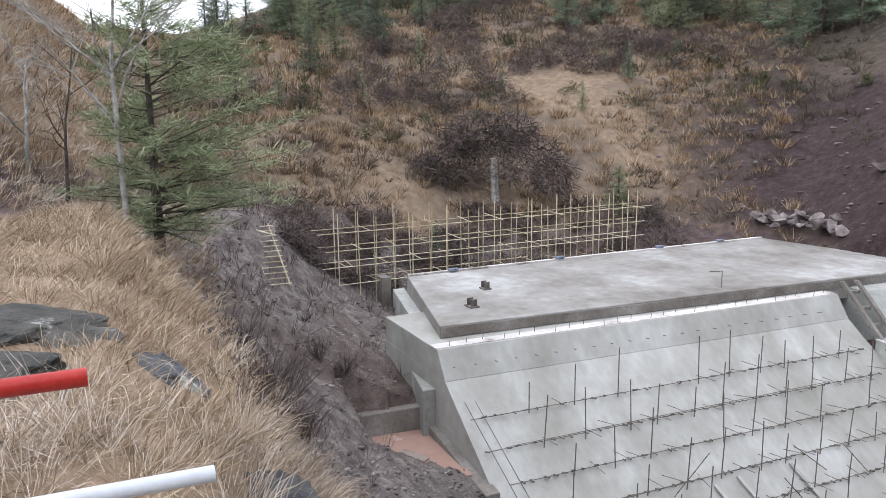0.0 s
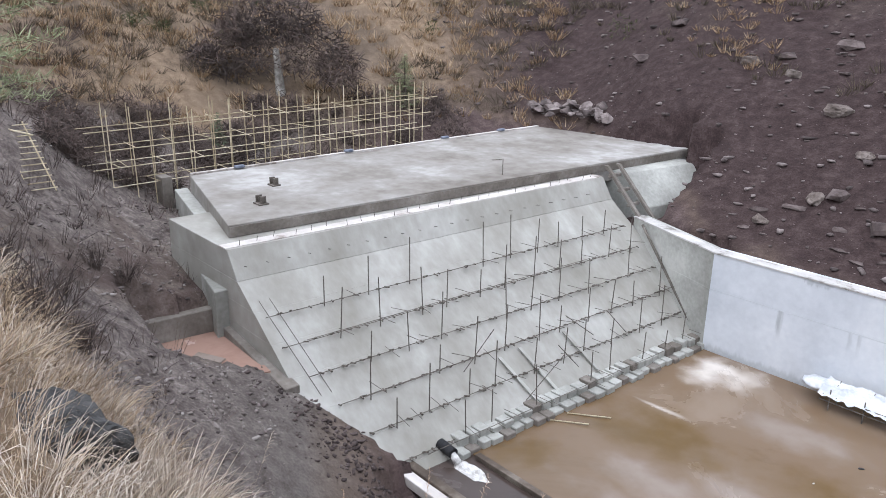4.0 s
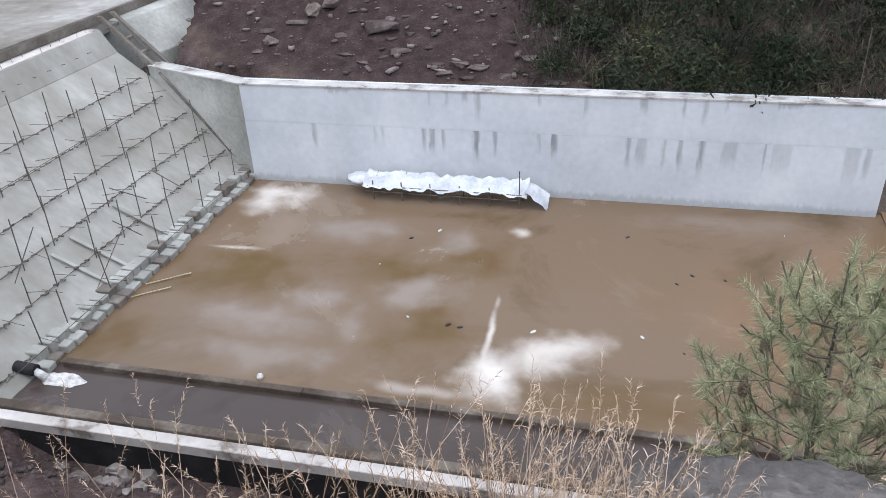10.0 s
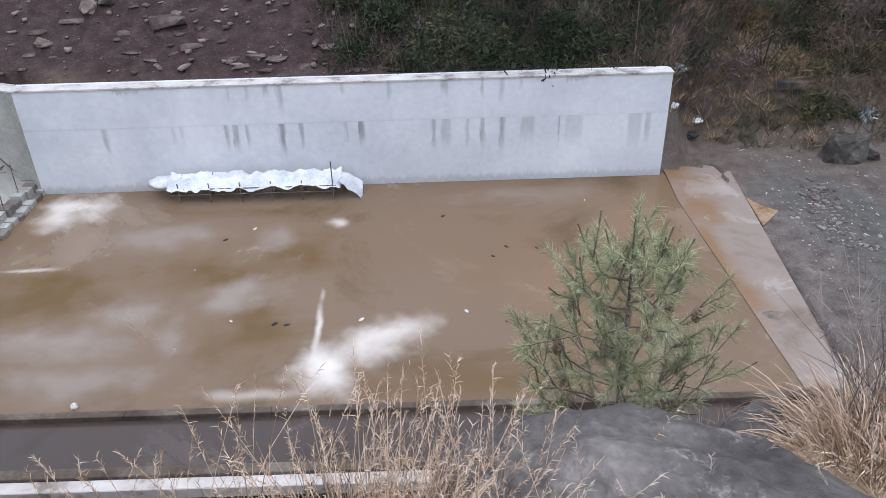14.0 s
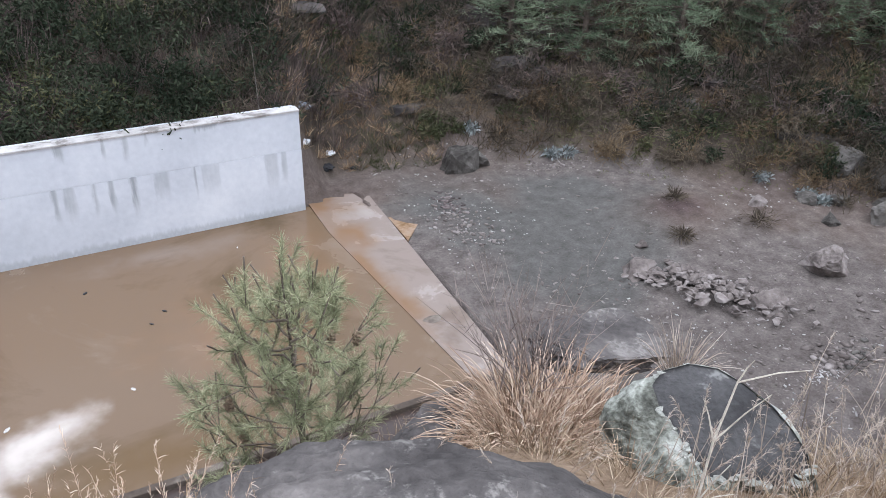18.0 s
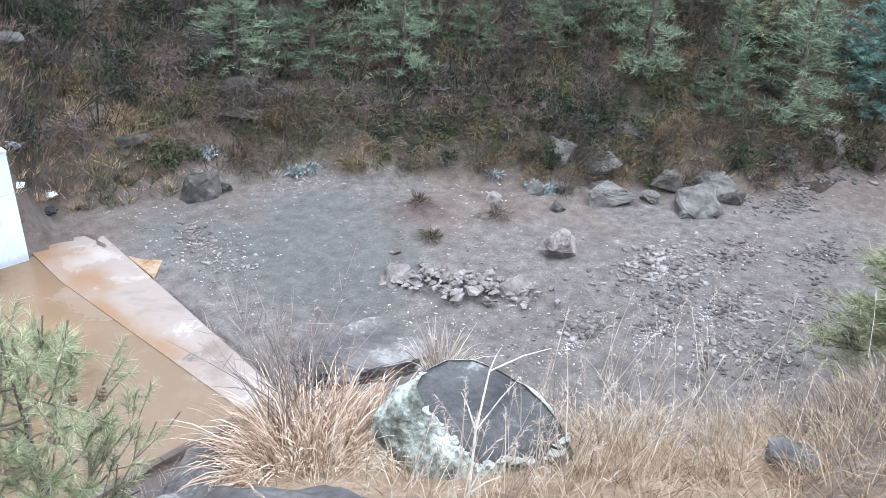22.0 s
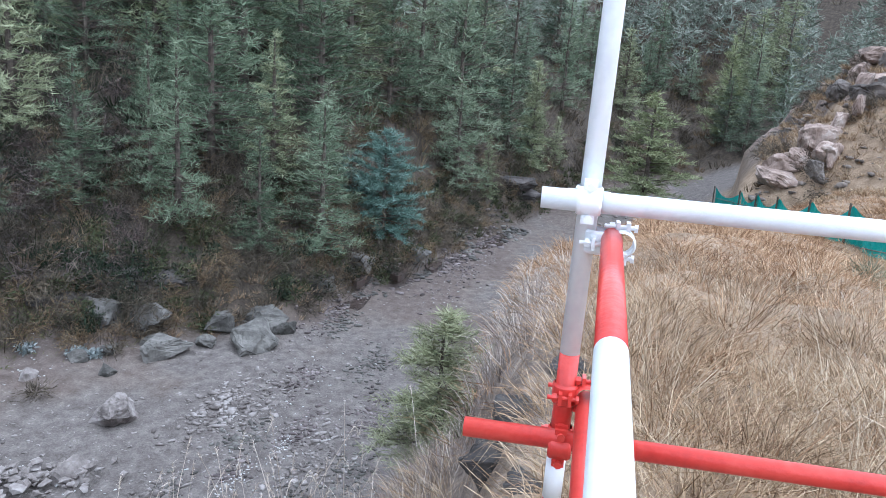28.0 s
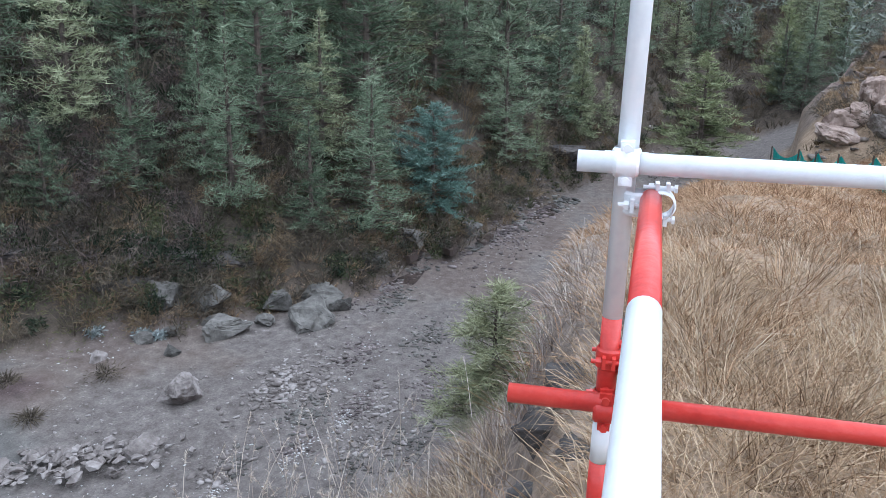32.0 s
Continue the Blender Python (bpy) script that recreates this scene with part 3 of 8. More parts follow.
bm = bmesh.new()
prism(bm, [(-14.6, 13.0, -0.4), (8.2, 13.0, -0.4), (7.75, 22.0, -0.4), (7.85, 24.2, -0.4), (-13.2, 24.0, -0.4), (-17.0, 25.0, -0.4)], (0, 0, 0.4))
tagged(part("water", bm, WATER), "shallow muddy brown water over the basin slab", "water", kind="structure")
bm = bmesh.new()
prism(bm, [(-14.4, 11.1, -0.5), (8.8, 11.1, -0.5), (8.8, 13.0, -0.5), (-14.4, 13.0, -0.5)], (0, 0, 0.48))
tagged(part("channel_water", bm, CHANNEL), "dull grey-brown water in the side channel", "water", kind="structure")
bm = bmesh.new()
prism(bm, [(8.2, 11.2, -0.4), (9.0, 11.2, -0.4), (9.35, 15.1, -0.4), (10.15, 25.0, -0.4), (8.8, 26.6, -0.4), (7.9, 24.8, -0.4), (7.75, 22.0, -0.4)], (0, 0, 0.43))
tagged(part("basin_slab", bm, SLAB), "mud-stained concrete slab at the end of the basin", "slab", kind="structure")
bm = bmesh.new()
prism(bm, [(9.9, 20.5, -0.5), (10.8, 21.5, -0.5), (11.0, 25.2, -0.5), (10.2, 25.0, -0.5)], (0, 0, 0.44))
tagged(part("slab_apron", bm, material("rust_mud", [(0.3, (0.16, 0.09, 0.035)), (0.5, (0.28, 0.19, 0.12)), (0.8, (0.34, 0.27, 0.22))], 1.2, 0.6, 0, 0.3)), "rust-stained muddy apron beside the slab", "slab", kind="structure")

# holes in the slab: flat dark discs stand for their shaded depth
for hx, hy, hr in ((8.45, 15.94, 0.26), (9.13, 24.97, 0.22)):
    bm = bmesh.new()
    prism(bm, [(hx + hr * math.cos(a) * (1 + 0.2 * math.sin(3 * a)), hy + 0.7 * hr * math.sin(a), 0.0) for a in np.linspace(0, 6.283, 18, endpoint=False)], (0, 0, 0.035))
    tagged(part("sump_cover", bm, CURB), "flat dark disc drawn for a hole in the muddy concrete slab", "sump", "sumps in the slab")

# retaining wall: a long straight panel and a short wing to the dam
wall = empty("wall_north", (0, 24, 0), label="tall pale concrete retaining wall with dark streaks beside the basin", category="wall", kind="structure")
WALLTOP = 3.57
for name, lo, hi, back in (("lower_lift", -0.6, JOINT, 0.0), ("upper_lift", JOINT + 0.002, WALLTOP, 0.012)):
    bm = bmesh.new()
    prism(bm, [(-13.15, -0.15 + back, lo), (7.65, 0.0 + back, lo), (7.65, 0.7, lo), (-13.3, 0.6, lo)], (0, 0, hi - lo))
    part(name, bm, WHITEWALL, wall)
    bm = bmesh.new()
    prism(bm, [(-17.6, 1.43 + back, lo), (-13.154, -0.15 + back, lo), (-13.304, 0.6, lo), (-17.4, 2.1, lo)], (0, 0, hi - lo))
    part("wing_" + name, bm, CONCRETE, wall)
bm = bmesh.new()
prism(bm, [(-13.15, -0.17, WALLTOP), (7.67, -0.02, WALLTOP), (7.67, 0.45, WALLTOP), (-13.25, 0.33, WALLTOP)], (0, 0, 0.05))
part("coping", bm, COPING, wall, "whitened mortar coping")
bm = bmesh.new()
prism(bm, [(-17.6, 1.41, WALLTOP), (-13.154, -0.17, WALLTOP), (-13.25, 0.33, WALLTOP), (-17.5, 1.9, WALLTOP)], (0, 0, 0.05))
part("wing_coping", bm, COPING, wall, "whitened mortar coping")
bm = bmesh.new()
tube(bm, (6.6, 0.9, 3.4), (6.55, 0.9, 5.6), 0.015, sides=6)
part("rod", bm, STEEL, wall, "thin upright steel rod")

# ---- dam ----
dam = empty("dam", (-20, 20, 0), label="grey concrete dam with a sloping spillway face and flat deck", category="dam")


def dam_solid(name, profile_l, yl, profile_r, yr, mat, label="", bev=0.0):
    bm = bmesh.new()
    loft(bm, [(x + 20, yl - 20 + dy, z) for x, z, dy in profile_l], [(x + 20, yr - 20 + dy, z) for x, z, dy in profile_r])
    if bev:
        bevelled(bm, bev)
    return part(name, bm, mat, dam, label)


YL, YR = 9.35, 25.3
# crest: a narrow bright ledge, a steep band, then lifts down the slope, each a little proud of the one above
dam_solid("crest_band", [(-19.95, 4.94, 0), (-19.42, 4.12, 0), (-24, 4.12, 0), (-24, 4.94, 0)], YL, [(-19.15, 4.94, 0), (-18.62, 4.12, 0), (-23.5, 4.12, 0), (-23.5, 4.94, 0)], YR, FACE, bev=0.015)
LIFTS = 7
for k in range(LIFTS):
    f0, f1 = k / LIFTS, (k + 1) / LIFTS
    z0, z1 = 4.118 - 4.6 * f0, 4.118 - 4.6 * f1
    xl0, xl1 = -19.44 + 6.1 * f0, -19.44 + 6.1 * f1
    xr0, xr1 = -18.64 + 5.85 * f0, -18.64 + 5.85 * f1
    s = 0.018 * (k + 1)
    dam_solid("face_lift", [(xl0 + s, z0, 0), (xl1 + s, z1, 0), (-24, z1, 0), (-24, z0, 0)], YL, [(xr0 + s, z0, 0), (xr1 + s, z1, 0), (-23.5, z1, 0), (-23.5, z0, 0)], YR, FACE, bev=0.006)
bm = bmesh.new()
prism(bm, [(-0.02, YL - 20, 4.94), (0.82, YR - 20, 4.94), (0.35, YR - 20, 4.94), (-0.45, YL - 20, 4.94)], (0, 0, 0.02))
part("crest_ledge", bm, LIME, dam, "bright mortar ledge along the crest")
dam_solid("deck", [(-20.9, 5.33, 0), (-20.9, 4.5, 0), (-27.7, 4.5, 1.85), (-27.7, 5.33, 1.85)], 9.9, [(-19.3, 5.33, 0), (-19.3, 4.5, 0), (-27.4, 4.5, -1.3), (-27.4, 5.33, -1.3)], 31.9, DECK, bev=0.02)
dam_solid("deck_fascia", [(-20.86, 5.27, 0), (-20.86, 4.96, 0), (-20.96, 4.96, 0), (-20.96, 5.27, 0)], 9.93, [(-19.26, 5.27, 0), (-19.26, 4.96, 0), (-19.36, 4.96, 0), (-19.36, 5.27, 0)], 31.8, EDGE, "darker brown deck edge")
dam_solid("back_upstand", [(-27.72, 5.39, 0), (-27.72, 4.6, 0), (-27.9, 4.6, 0), (-27.9, 5.39, 0)], 11.8, [(-27.42, 5.39, 0), (-27.42, 4.6, 0), (-27.6, 4.6, 0), (-27.6, 5.39, 0)], 30.5, LIME)
# stepped abutment at the near end
dam_solid("end_step", [(-20.5, 4.75, 0), (-20.5, 1.0, 0), (-28.3, 1.0, 1.9), (-28.3, 4.75, 1.9)], 9.45, [(-20.5, 4.75, 0), (-20.5, 1.0, 0), (-28.3, 1.0, 1.9), (-28.3, 4.75, 1.9)], 9.95, CONCRETE, bev=0.02)
dam_solid("end_step", [(-20.1, 3.7, 0), (-20.1, 1.0, 0), (-28.9, 1.0, 2.0), (-28.9, 3.7, 2.0)], 8.95, [(-20.1, 3.7, 0), (-20.1, 1.0, 0), (-28.9, 1.0, 2.0), (-28.9, 3.7, 2.0)], 9.448, CONCRETE, bev=0.02)
dam_solid("end_post", [(-28.3, 5.25, 0), (-28.3, 3.0, 0), (-28.9, 3.0, 0), (-28.9, 5.25, 0)], 10.9, [(-28.3, 5.25, 0), (-28.3, 3.0, 0), (-28.9, 3.0, 0), (-28.9, 5.25, 0)], 11.3, EDGE, bev=0.015)
# block and beams at the hill end
dam_solid("hill_block", [(-18.95, 4.95, 0), (-17.75, 3.75, 0), (-17.6, 2.0, 0), (-22, 2.0, 0), (-22, 4.95, 0)], 26.6, [(-18.35, 4.95, 0), (-17.1, 3.75, 0), (-17.0, 2.0, 0), (-21, 2.0, 0), (-21, 4.95, 0)], 31.0, CONCRETE, bev=0.03)
for y, x0 in ((25.5, -19.3), (26.15, -19.2)):
    bm = bmesh.new()
    loft(bm, [(x0 + 20, y - 20, 5.36), (x0 + 20.15, y - 20, 5.36), (x0 + 20.15, y - 19.85, 5.36), (x0 + 20, y - 19.85, 5.36)],
         [(x0 + 21.9, y - 20, 3.45), (x0 + 22.05, y - 20, 3.45), (x0 + 22.05, y - 19.85, 3.45), (x0 + 21.9, y - 19.85, 3.45)])
    part("joint_beam", bm, EDGE, dam, "weathered brown beam down the joint")
for k in range(3):
    bm = bmesh.new()
    box(bm, 0.95 + 0.5 * k, 1.07 + 0.5 * k, 5.5, 6.2, 4.9 - 0.5 * k, 5.02 - 0.5 * k)
    part("cross_beam", bm, EDGE, dam)
bm = bmesh.new()
tube(bm, (3.1, 5.02, 3.5), (6.7, 4.0, 0.05), 0.05, sides=6)
part("joint_strip", bm, STEEL, dam, "thin dark strip along the wing wall joint")
# uneven blocks along the toe
rng = random.Random(3)
for row in range(2):
    y = 12.6 + 0.2 * row
    while y < 24.0:
        w = rng.uniform(0.3, 0.5)
        bm = bmesh.new()
        x = -13.62 + (y - 11.4) * 0.035 - 0.3 * row + rng.uniform(-0.05, 0.07) + 20
        box(bm, x - 0.3, x + 0.12, y - 20, y - 20 + w * 0.86, -0.3, 0.16 + 0.22 * row + rng.uniform(-0.05, 0.05))
        bevelled(bm, 0.02)
        part("toe_block", bm, CONCRETE if rng.random() < 0.7 else EDGE, dam)
        y += w
# fittings on the deck
for (x, y), w in (((-22.5, 11.85), 0.22), ((-24.5, 13.45), 0.2)):
    fit = empty("anchor_bracket", (x, y, 5.33), label="small steel anchor bracket bolted to the concrete deck", category="bracket", group="anchor brackets")
    bm = bmesh.new()
    box(bm, -w, w, -w * 0.8, w * 0.8, 0, 0.05)
    part("base_plate", bevelled(bm, 0.008), STEEL, fit)
    for sx in (-0.6, 0.6):
        bm = bmesh.new()
        box(bm, sx * w - 0.03, sx * w + 0.03, -w * 0.5, w * 0.5, 0.05, 0.28)
        part("lug", bevelled(bm, 0.008), STEEL, fit)
BLUE = material("blue_pad", [(0.3, (0.10, 0.12, 0.17)), (0.7, (0.2, 0.22, 0.27))], 3, 0.7)
for x, y in ((-27.6, 13.7), (-27.65, 18.8), (-27.6, 24.2), (-27.5, 27.8)):
    bm = bmesh.new()
    box(bm, -0.1, 0.1, -0.2, 0.2, 0, 0.1)
    pad = part("timber_pad", bevelled(bm, 0.02), BLUE)
    pad.location = (x, y, 5.39)
    tagged(pad, "blue-grey pad on the back edge of the dam deck", "pad", "pads on the deck edge")
stick = empty("marker_stake", (-20.7, 21.1, 5.33), label="thin rusty stake with a bent top on the deck edge", category="stake")
bm = bmesh.new()
tube(bm, (0, 0, -0.1), (0, 0, 0.62), 0.014, sides=6)
part("shaft", bm, STEEL, stick)
bm = bmesh.new()
tube(bm, (0, -0.04, 0.6), (-0.1, -0.5, 0.62), 0.012, sides=6)
part("arm", bm, STEEL, stick)
# starter bars on the crest ledge
bm = bmesh.new()
tube(bm, (0, 0, 0), (0.03, 0.0, 0.17), 0.009, sides=5)
pin = part("starter_bar", bm, STEEL, dam)
pin.location = (-0.05, -10.2, 4.95)
for k in range(1, 26):
    share("starter_bar", pin, dam, pose(-0.05 + 0.031 * k - 0.12 * (k % 3), -10.2 + 0.6 * k, 4.95, 0, 0, 31 * k))
for k in range(22):
    share("starter_bar", pin, dam, pose(0.36 + 0.035 * k, -10.3 + 0.68 * k, 4.46, 0, 70, 0))

# ---- scaffold on the spillway face ----
scaf = empty("face_scaffold", (-18, 18, 0), label="rusty steel tube scaffold standing on the sloping concrete face", category="scaffold")


def face_x(y, z):
    left, right = -19.42 + (4.12 - z) * 1.326, -18.62 + (4.12 - z) * 1.272
    return left + (right - left) * (y - YL) / (YR - YL) + 0.12


ROWS = 6
rng = random.Random(11)
posts = {}
for h in (0.85, 1.15, 1.45):
    bm = bmesh.new()
    tube(bm, (0, 0, -0.1), (0, 0, h), 0.016, sides=6)
    posts[h] = bm
post_mesh = {h: part("post", b, STEEL, scaf) for h, b in posts.items()}
for o in post_mesh.values():
    o.location = (face_x(12, 3.4) + 18, -6, 3.4)
for n, (h, o) in enumerate(post_mesh.items()):
    y = 11.4 + 1.52 * n
    o.location = (face_x(y, 3.35) + 18, y - 18, 3.35)
bm = bmesh.new()
tube(bm, (-0.1, 0, 0), (0.6, 0, 0.02), 0.009, sides=5)
put = part("putlog", bm, STEEL, scaf)
put.location = (face_x(12.2, 3.35) + 18, -5.8, 3.55)
for row in range(ROWS):
    z = 3.35 - 0.62 * row
    y0 = 9.55 + max(0.0, (2.6 - z)) * 0.62
    bm = bmesh.new()
    tube(bm, (face_x(y0, z) + 18.03, y0 - 18, z + 0.03), (face_x(24.6, z) + 18.03, 6.6, z + 0.03), 0.012, sides=6)
    part("ledger", bm, STEEL, scaf)
    if row % 2:
        bm = bmesh.new()
        tube(bm, (face_x(y0, z) + 18.5, y0 - 17.5, z + 0.3), (face_x(21.6, z) + 18.5, 3.6, z + 0.34), 0.011, sides=6)
        part("ledger", bm, STEEL, scaf)
    for k in range(11):
        y = 11.0 + 1.27 * k + 0.42 * (row % 3) + rng.uniform(-0.2, 0.2)
        if y < y0 or y > 24.3 or (row == 0 and k < 5) or rng.random() < 0.1:
            continue
        h = rng.choice((0.85, 1.15, 1.45))
        share("post", post_mesh[h], scaf, pose(face_x(y, z) + 18 + rng.uniform(0, 0.2), y - 18, z, rng.uniform(-2.5, 2.5), rng.uniform(-2.5, 2.5), 0))
        for d in (0.12, 0.6):
            if rng.random() < 0.8:
                share("putlog", put, scaf, pose(face_x(y, z) + 18, y - 18 + d, z + rng.uniform(0.05, 0.35), 0, rng.uniform(-8, 8), rng.uniform(-14, 14)))
    for k in range(40):
        y = y0 + (24.6 - y0) * (k + rng.random()) / 40
        share("putlog", put, scaf, pose(face_x(y, z) + 18, y - 18, z + 0.02, 0, rng.uniform(-5, 20), rng.uniform(-30, 30)) @ Matrix.Diagonal((0.24, rng.uniform(2.2, 4.2), rng.uniform(2.2, 4.2), 1)))
for dy in (0.0, 0.32):
    bm = bmesh.new()
    tube(bm, (face_x(9.6 + dy, 3.7) + 18.04, -8.4 + dy, 3.72), (face_x(9.9 + dy, 1.75) + 18.04, -8.1 + dy, 1.77), 0.011, sides=6)
    part("edge_rail", bm, STEEL, scaf)
for k, (y, z) in enumerate(((16.1, 0.25), (17.0, 0.3), (19.0, 0.3))):
    bm = bmesh.new()
    p, q = Vector((face_x(y, z) + 18.08, y - 18, z)), Vector((face_x(y - 0.35, z + 1.1) + 18.06, y - 18.35, z + 1.1))
    w = Vector((0.0, 0.055, 0.0))
    loft(bm, [p - w, p + w, p + w + Vector((0.03, 0, 0.03)), p - w + Vector((0.03, 0, 0.03))], [q - w, q + w, q + w + Vector((0.03, 0, 0.03)), q - w + Vector((0.03, 0, 0.03))])
    part("plank", bm, FACE, scaf, "mortar-caked plank leaning on the face")
for y, z, dy in ((18.2, 0.6, -1.2), (19.6, 1.1, -1.6), (15.6, 0.4, 1.4), (21.0, 0.9, -1.3), (14.2, 1.3, 1.0)):
    bm = bmesh.new()
    tube(bm, (face_x(y, z) + 18.15, y - 18, z + 0.1), (face_x(y + dy, z) + 18.3, y + dy - 18, z + 1.25), 0.014, sides=6)
    part("brace", bm, STEEL, scaf)
for y, x in ((16.2, -12.9), (17.0, -12.7)):
    bm = bmesh.new()
    tube(bm, (-0.55, -0.35, 0.02), (0.5, 0.4, 0.05), 0.02, sides=6)
    o = part("fallen_tube", bm, BAMBOO)
    o.location = (x, y, 0.0)
    tagged(o, "loose pale tube lying in the shallow water", "tube", "loose tubes at the toe")

# ---- scaffold along the upstream edge ----
up = empty("deck_scaffold", (-28.7, 16.5, 4.6), label="pale tube scaffold standing along the upstream edge of the dam", category="scaffold")
rng = random.Random(5)
bm = bmesh.new()
tube(bm, (0, 0, -0.9), (0, 0, 3.25), 0.022, sides=6)
pole = part("pole", bm, BAMBOO, up)
pole.location = (0, -7.2, 0)
for row, x in enumerate((0.0, -0.95)):
    for k in range(19):
        if row == k == 0:
            continue
        share("pole", pole, up, pose(x + rng.uniform(-0.05, 0.05), -7.2 + 0.8 * k + 0.25 * row + rng.uniform(-0.1, 0.1), rng.uniform(-0.35, 0.15), rng.uniform(-1, 1), rng.uniform(-1, 1), 0))
    for z in (0.45, 1.15, 1.8, 2.5):
        bm = bmesh.new()
        tube(bm, (x + 0.05, -7.7 - rng.random() * 0.5, z + 0.03 * row), (x + 0.05, 7.6 + rng.random() * 0.5 - (z < 0.6) * 6, z + 0.1 + 0.03 * row), 0.018, sides=6)
        part("ledger", bm, BAMBOO, up)
bm = bmesh.new()
tube(bm, (-1.3, 0, 0), (0.35, 0, 0.02), 0.016, sides=6)
tr = part("transom", bm, BAMBOO, up)
tr.location = (0, -7.0, 1.2)
for k in range(1, 40):
    share("transom", tr, up, pose(rng.uniform(-0.1, 0.15), -7.1 + 0.37 * k, (0.5, 1.2, 1.85, 2.55)[k % 4], 0, rng.uniform(-3, 3), rng.uniform(-6, 6)))

# ---- tarpaulin shelter by the wall ----
shel = empty("covered_trestle", (-5.8, 23.35, 0), label="white tarpaulin draped over a low tube trestle beside the wall", category="trestle")
verts, faces = [], []
nx, ny = 70, 12
for i in range(nx + 1):
    for j in range(ny + 1):
        u, v = i / nx, j / ny
        x, y = -2.85 + 5.6 * u, 0.30 - 0.82 * v + 0.05 * float(fbm(u * 7, 1.0, 1.0, 2, 3)) * v
        sag = 0.07 * math.sin(u * math.pi * 5) ** 2
        crease = 0.035 * abs(math.sin(u * 47 + 5 * v + 3 * float(fbm(u * 8, v * 2, 1.0, 2, 6))))
        drop = 0.34 * max(0.0, v - 0.62) ** 0.9 * (1 + 0.9 * float(fbm(u * 8, 3.0, 1.0, 3, 14)))
        z = 0.74 - sag - 0.10 * v - drop + crease + 0.12 * float(fbm(u * 24, v * 6, 1.0, 4, 4))
        verts.append((x, y + 0.06 * float(fbm(u * 20, v * 3, 1.0, 2, 8)), z))
for i in range(nx):
    for j in range(ny):
        a = i * (ny + 1) + j
        faces.append((a, a + 1, a + ny + 2, a + ny + 1))
me = bpy.data.meshes.new("tarpaulin")
me.from_pydata(verts, [], faces)
me.materials.append(TARP)
me.shade_smooth()
o = new("tarpaulin", me)
o.parent = shel
bm = bmesh.new()
bmesh.ops.create_icosphere(bm, subdivisions=3, radius=0.36)
for v in bm.verts:
    v.co *= 1 + 0.35 * noise.noise(v.co * 5)
    v.co.x *= 1.2
    v.co.z *= 0.5
o = part("folded_end", bm, TARP, shel, smooth=True)
o.location = (-3.1, 0.05, 0.55)
verts, faces = [], []
for i in range(15):
    for j in range(15):
        u, v = i / 14, j / 14
        verts.append((2.7 + 0.72 * u, 0.32 - (0.85 - 0.1 * u) * v, 0.66 - 0.42 * u ** 1.3 - 0.30 * u * v + 0.10 * float(fbm(u * 5, v * 6, 1.0, 4, 24))))
for i in range(14):
    for j in range(14):
        k = i * 15 + j
        faces.append((k, k + 1, k + 16, k + 15))
me = bpy.data.meshes.new("hanging_flap")
me.from_pydata(verts, [], faces)
me.materials.append(TARP)
me.shade_smooth()
o = new("hanging_flap", me)
o.parent = shel
for k in range(6):
    x = -2.5 + 1.0 * k
    for y in (0.2, -0.42):
        bm = bmesh.new()
        tube(bm, (x, y, -0.15), (x, y, 0.7 if k < 5 or y > 0 else 1.35), 0.02, sides=6)
        part("leg", bm, STEEL, shel)
    bm = bmesh.new()
    tube(bm, (x, 0.3, 0.735), (x, -0.5, 0.5), 0.012, sides=5)
    part("tie_strap", bm, STEEL, shel)
for z in (0.3, 0.5):
    bm = bmesh.new()
    tube(bm, (-2.8, -0.44, z), (2.6, -0.44, z), 0.018, sides=6)
    part("rail", bm, STEEL, shel)

# bits floating in the basin
rng = random.Random(41)
for k in range(16):
    bm = bmesh.new()
    w = rng.uniform(0.04, 0.12)
    bmesh.ops.create_icosphere(bm, subdivisions=1, radius=1.0, matrix=Matrix.Diagonal((w, w * 0.5, 0.02, 1)))
    o = part("floating_scrap", bm, MATTBLACK if k % 3 else FOAM)
    o.location, o.rotation_euler = (rng.uniform(-9, 7), rng.uniform(15, 23.4), 0.008), (0, 0, rng.uniform(0, 6))
    tagged(o, "small scrap of litter afloat on muddy water", "litter", "scraps afloat in the basin")

RAG = material("grey_blue_rag", [(0.3, (0.10, 0.12, 0.15)), (0.7, (0.30, 0.33, 0.38))], 6, 0.7, 0, 0.5)
for k, (x, y, w, m) in enumerate(((9.3, 26.4, 0.3, MATTBLACK), (9.0, 27.3, 0.22, RAG), (9.7, 27.0, 0.2, TARP), (8.6, 26.8, 0.24, RAG), (10.4, 26.3, 0.18, MATTBLACK), (8.3, 25.6, 0.2, TARP))):
    bm = bmesh.new()
    bmesh.ops.create_icosphere(bm, subdivisions=3, radius=w)
    for v in bm.verts:
        v.co *= 1 + 0.6 * noise.noise(v.co * 9 + Vector((k, 2 * k, 0))) + 0.3 * noise.noise(v.co * 21)
        v.co.z *= 0.35
    o = part("crumpled_rag", bm, m)
    o.location = (x, y, max(0.06, float(ground(x, y)) + 0.06))
    tagged(o, "crumpled scrap of sheeting beside the end of the wall", "litter", "scraps by the wall end")

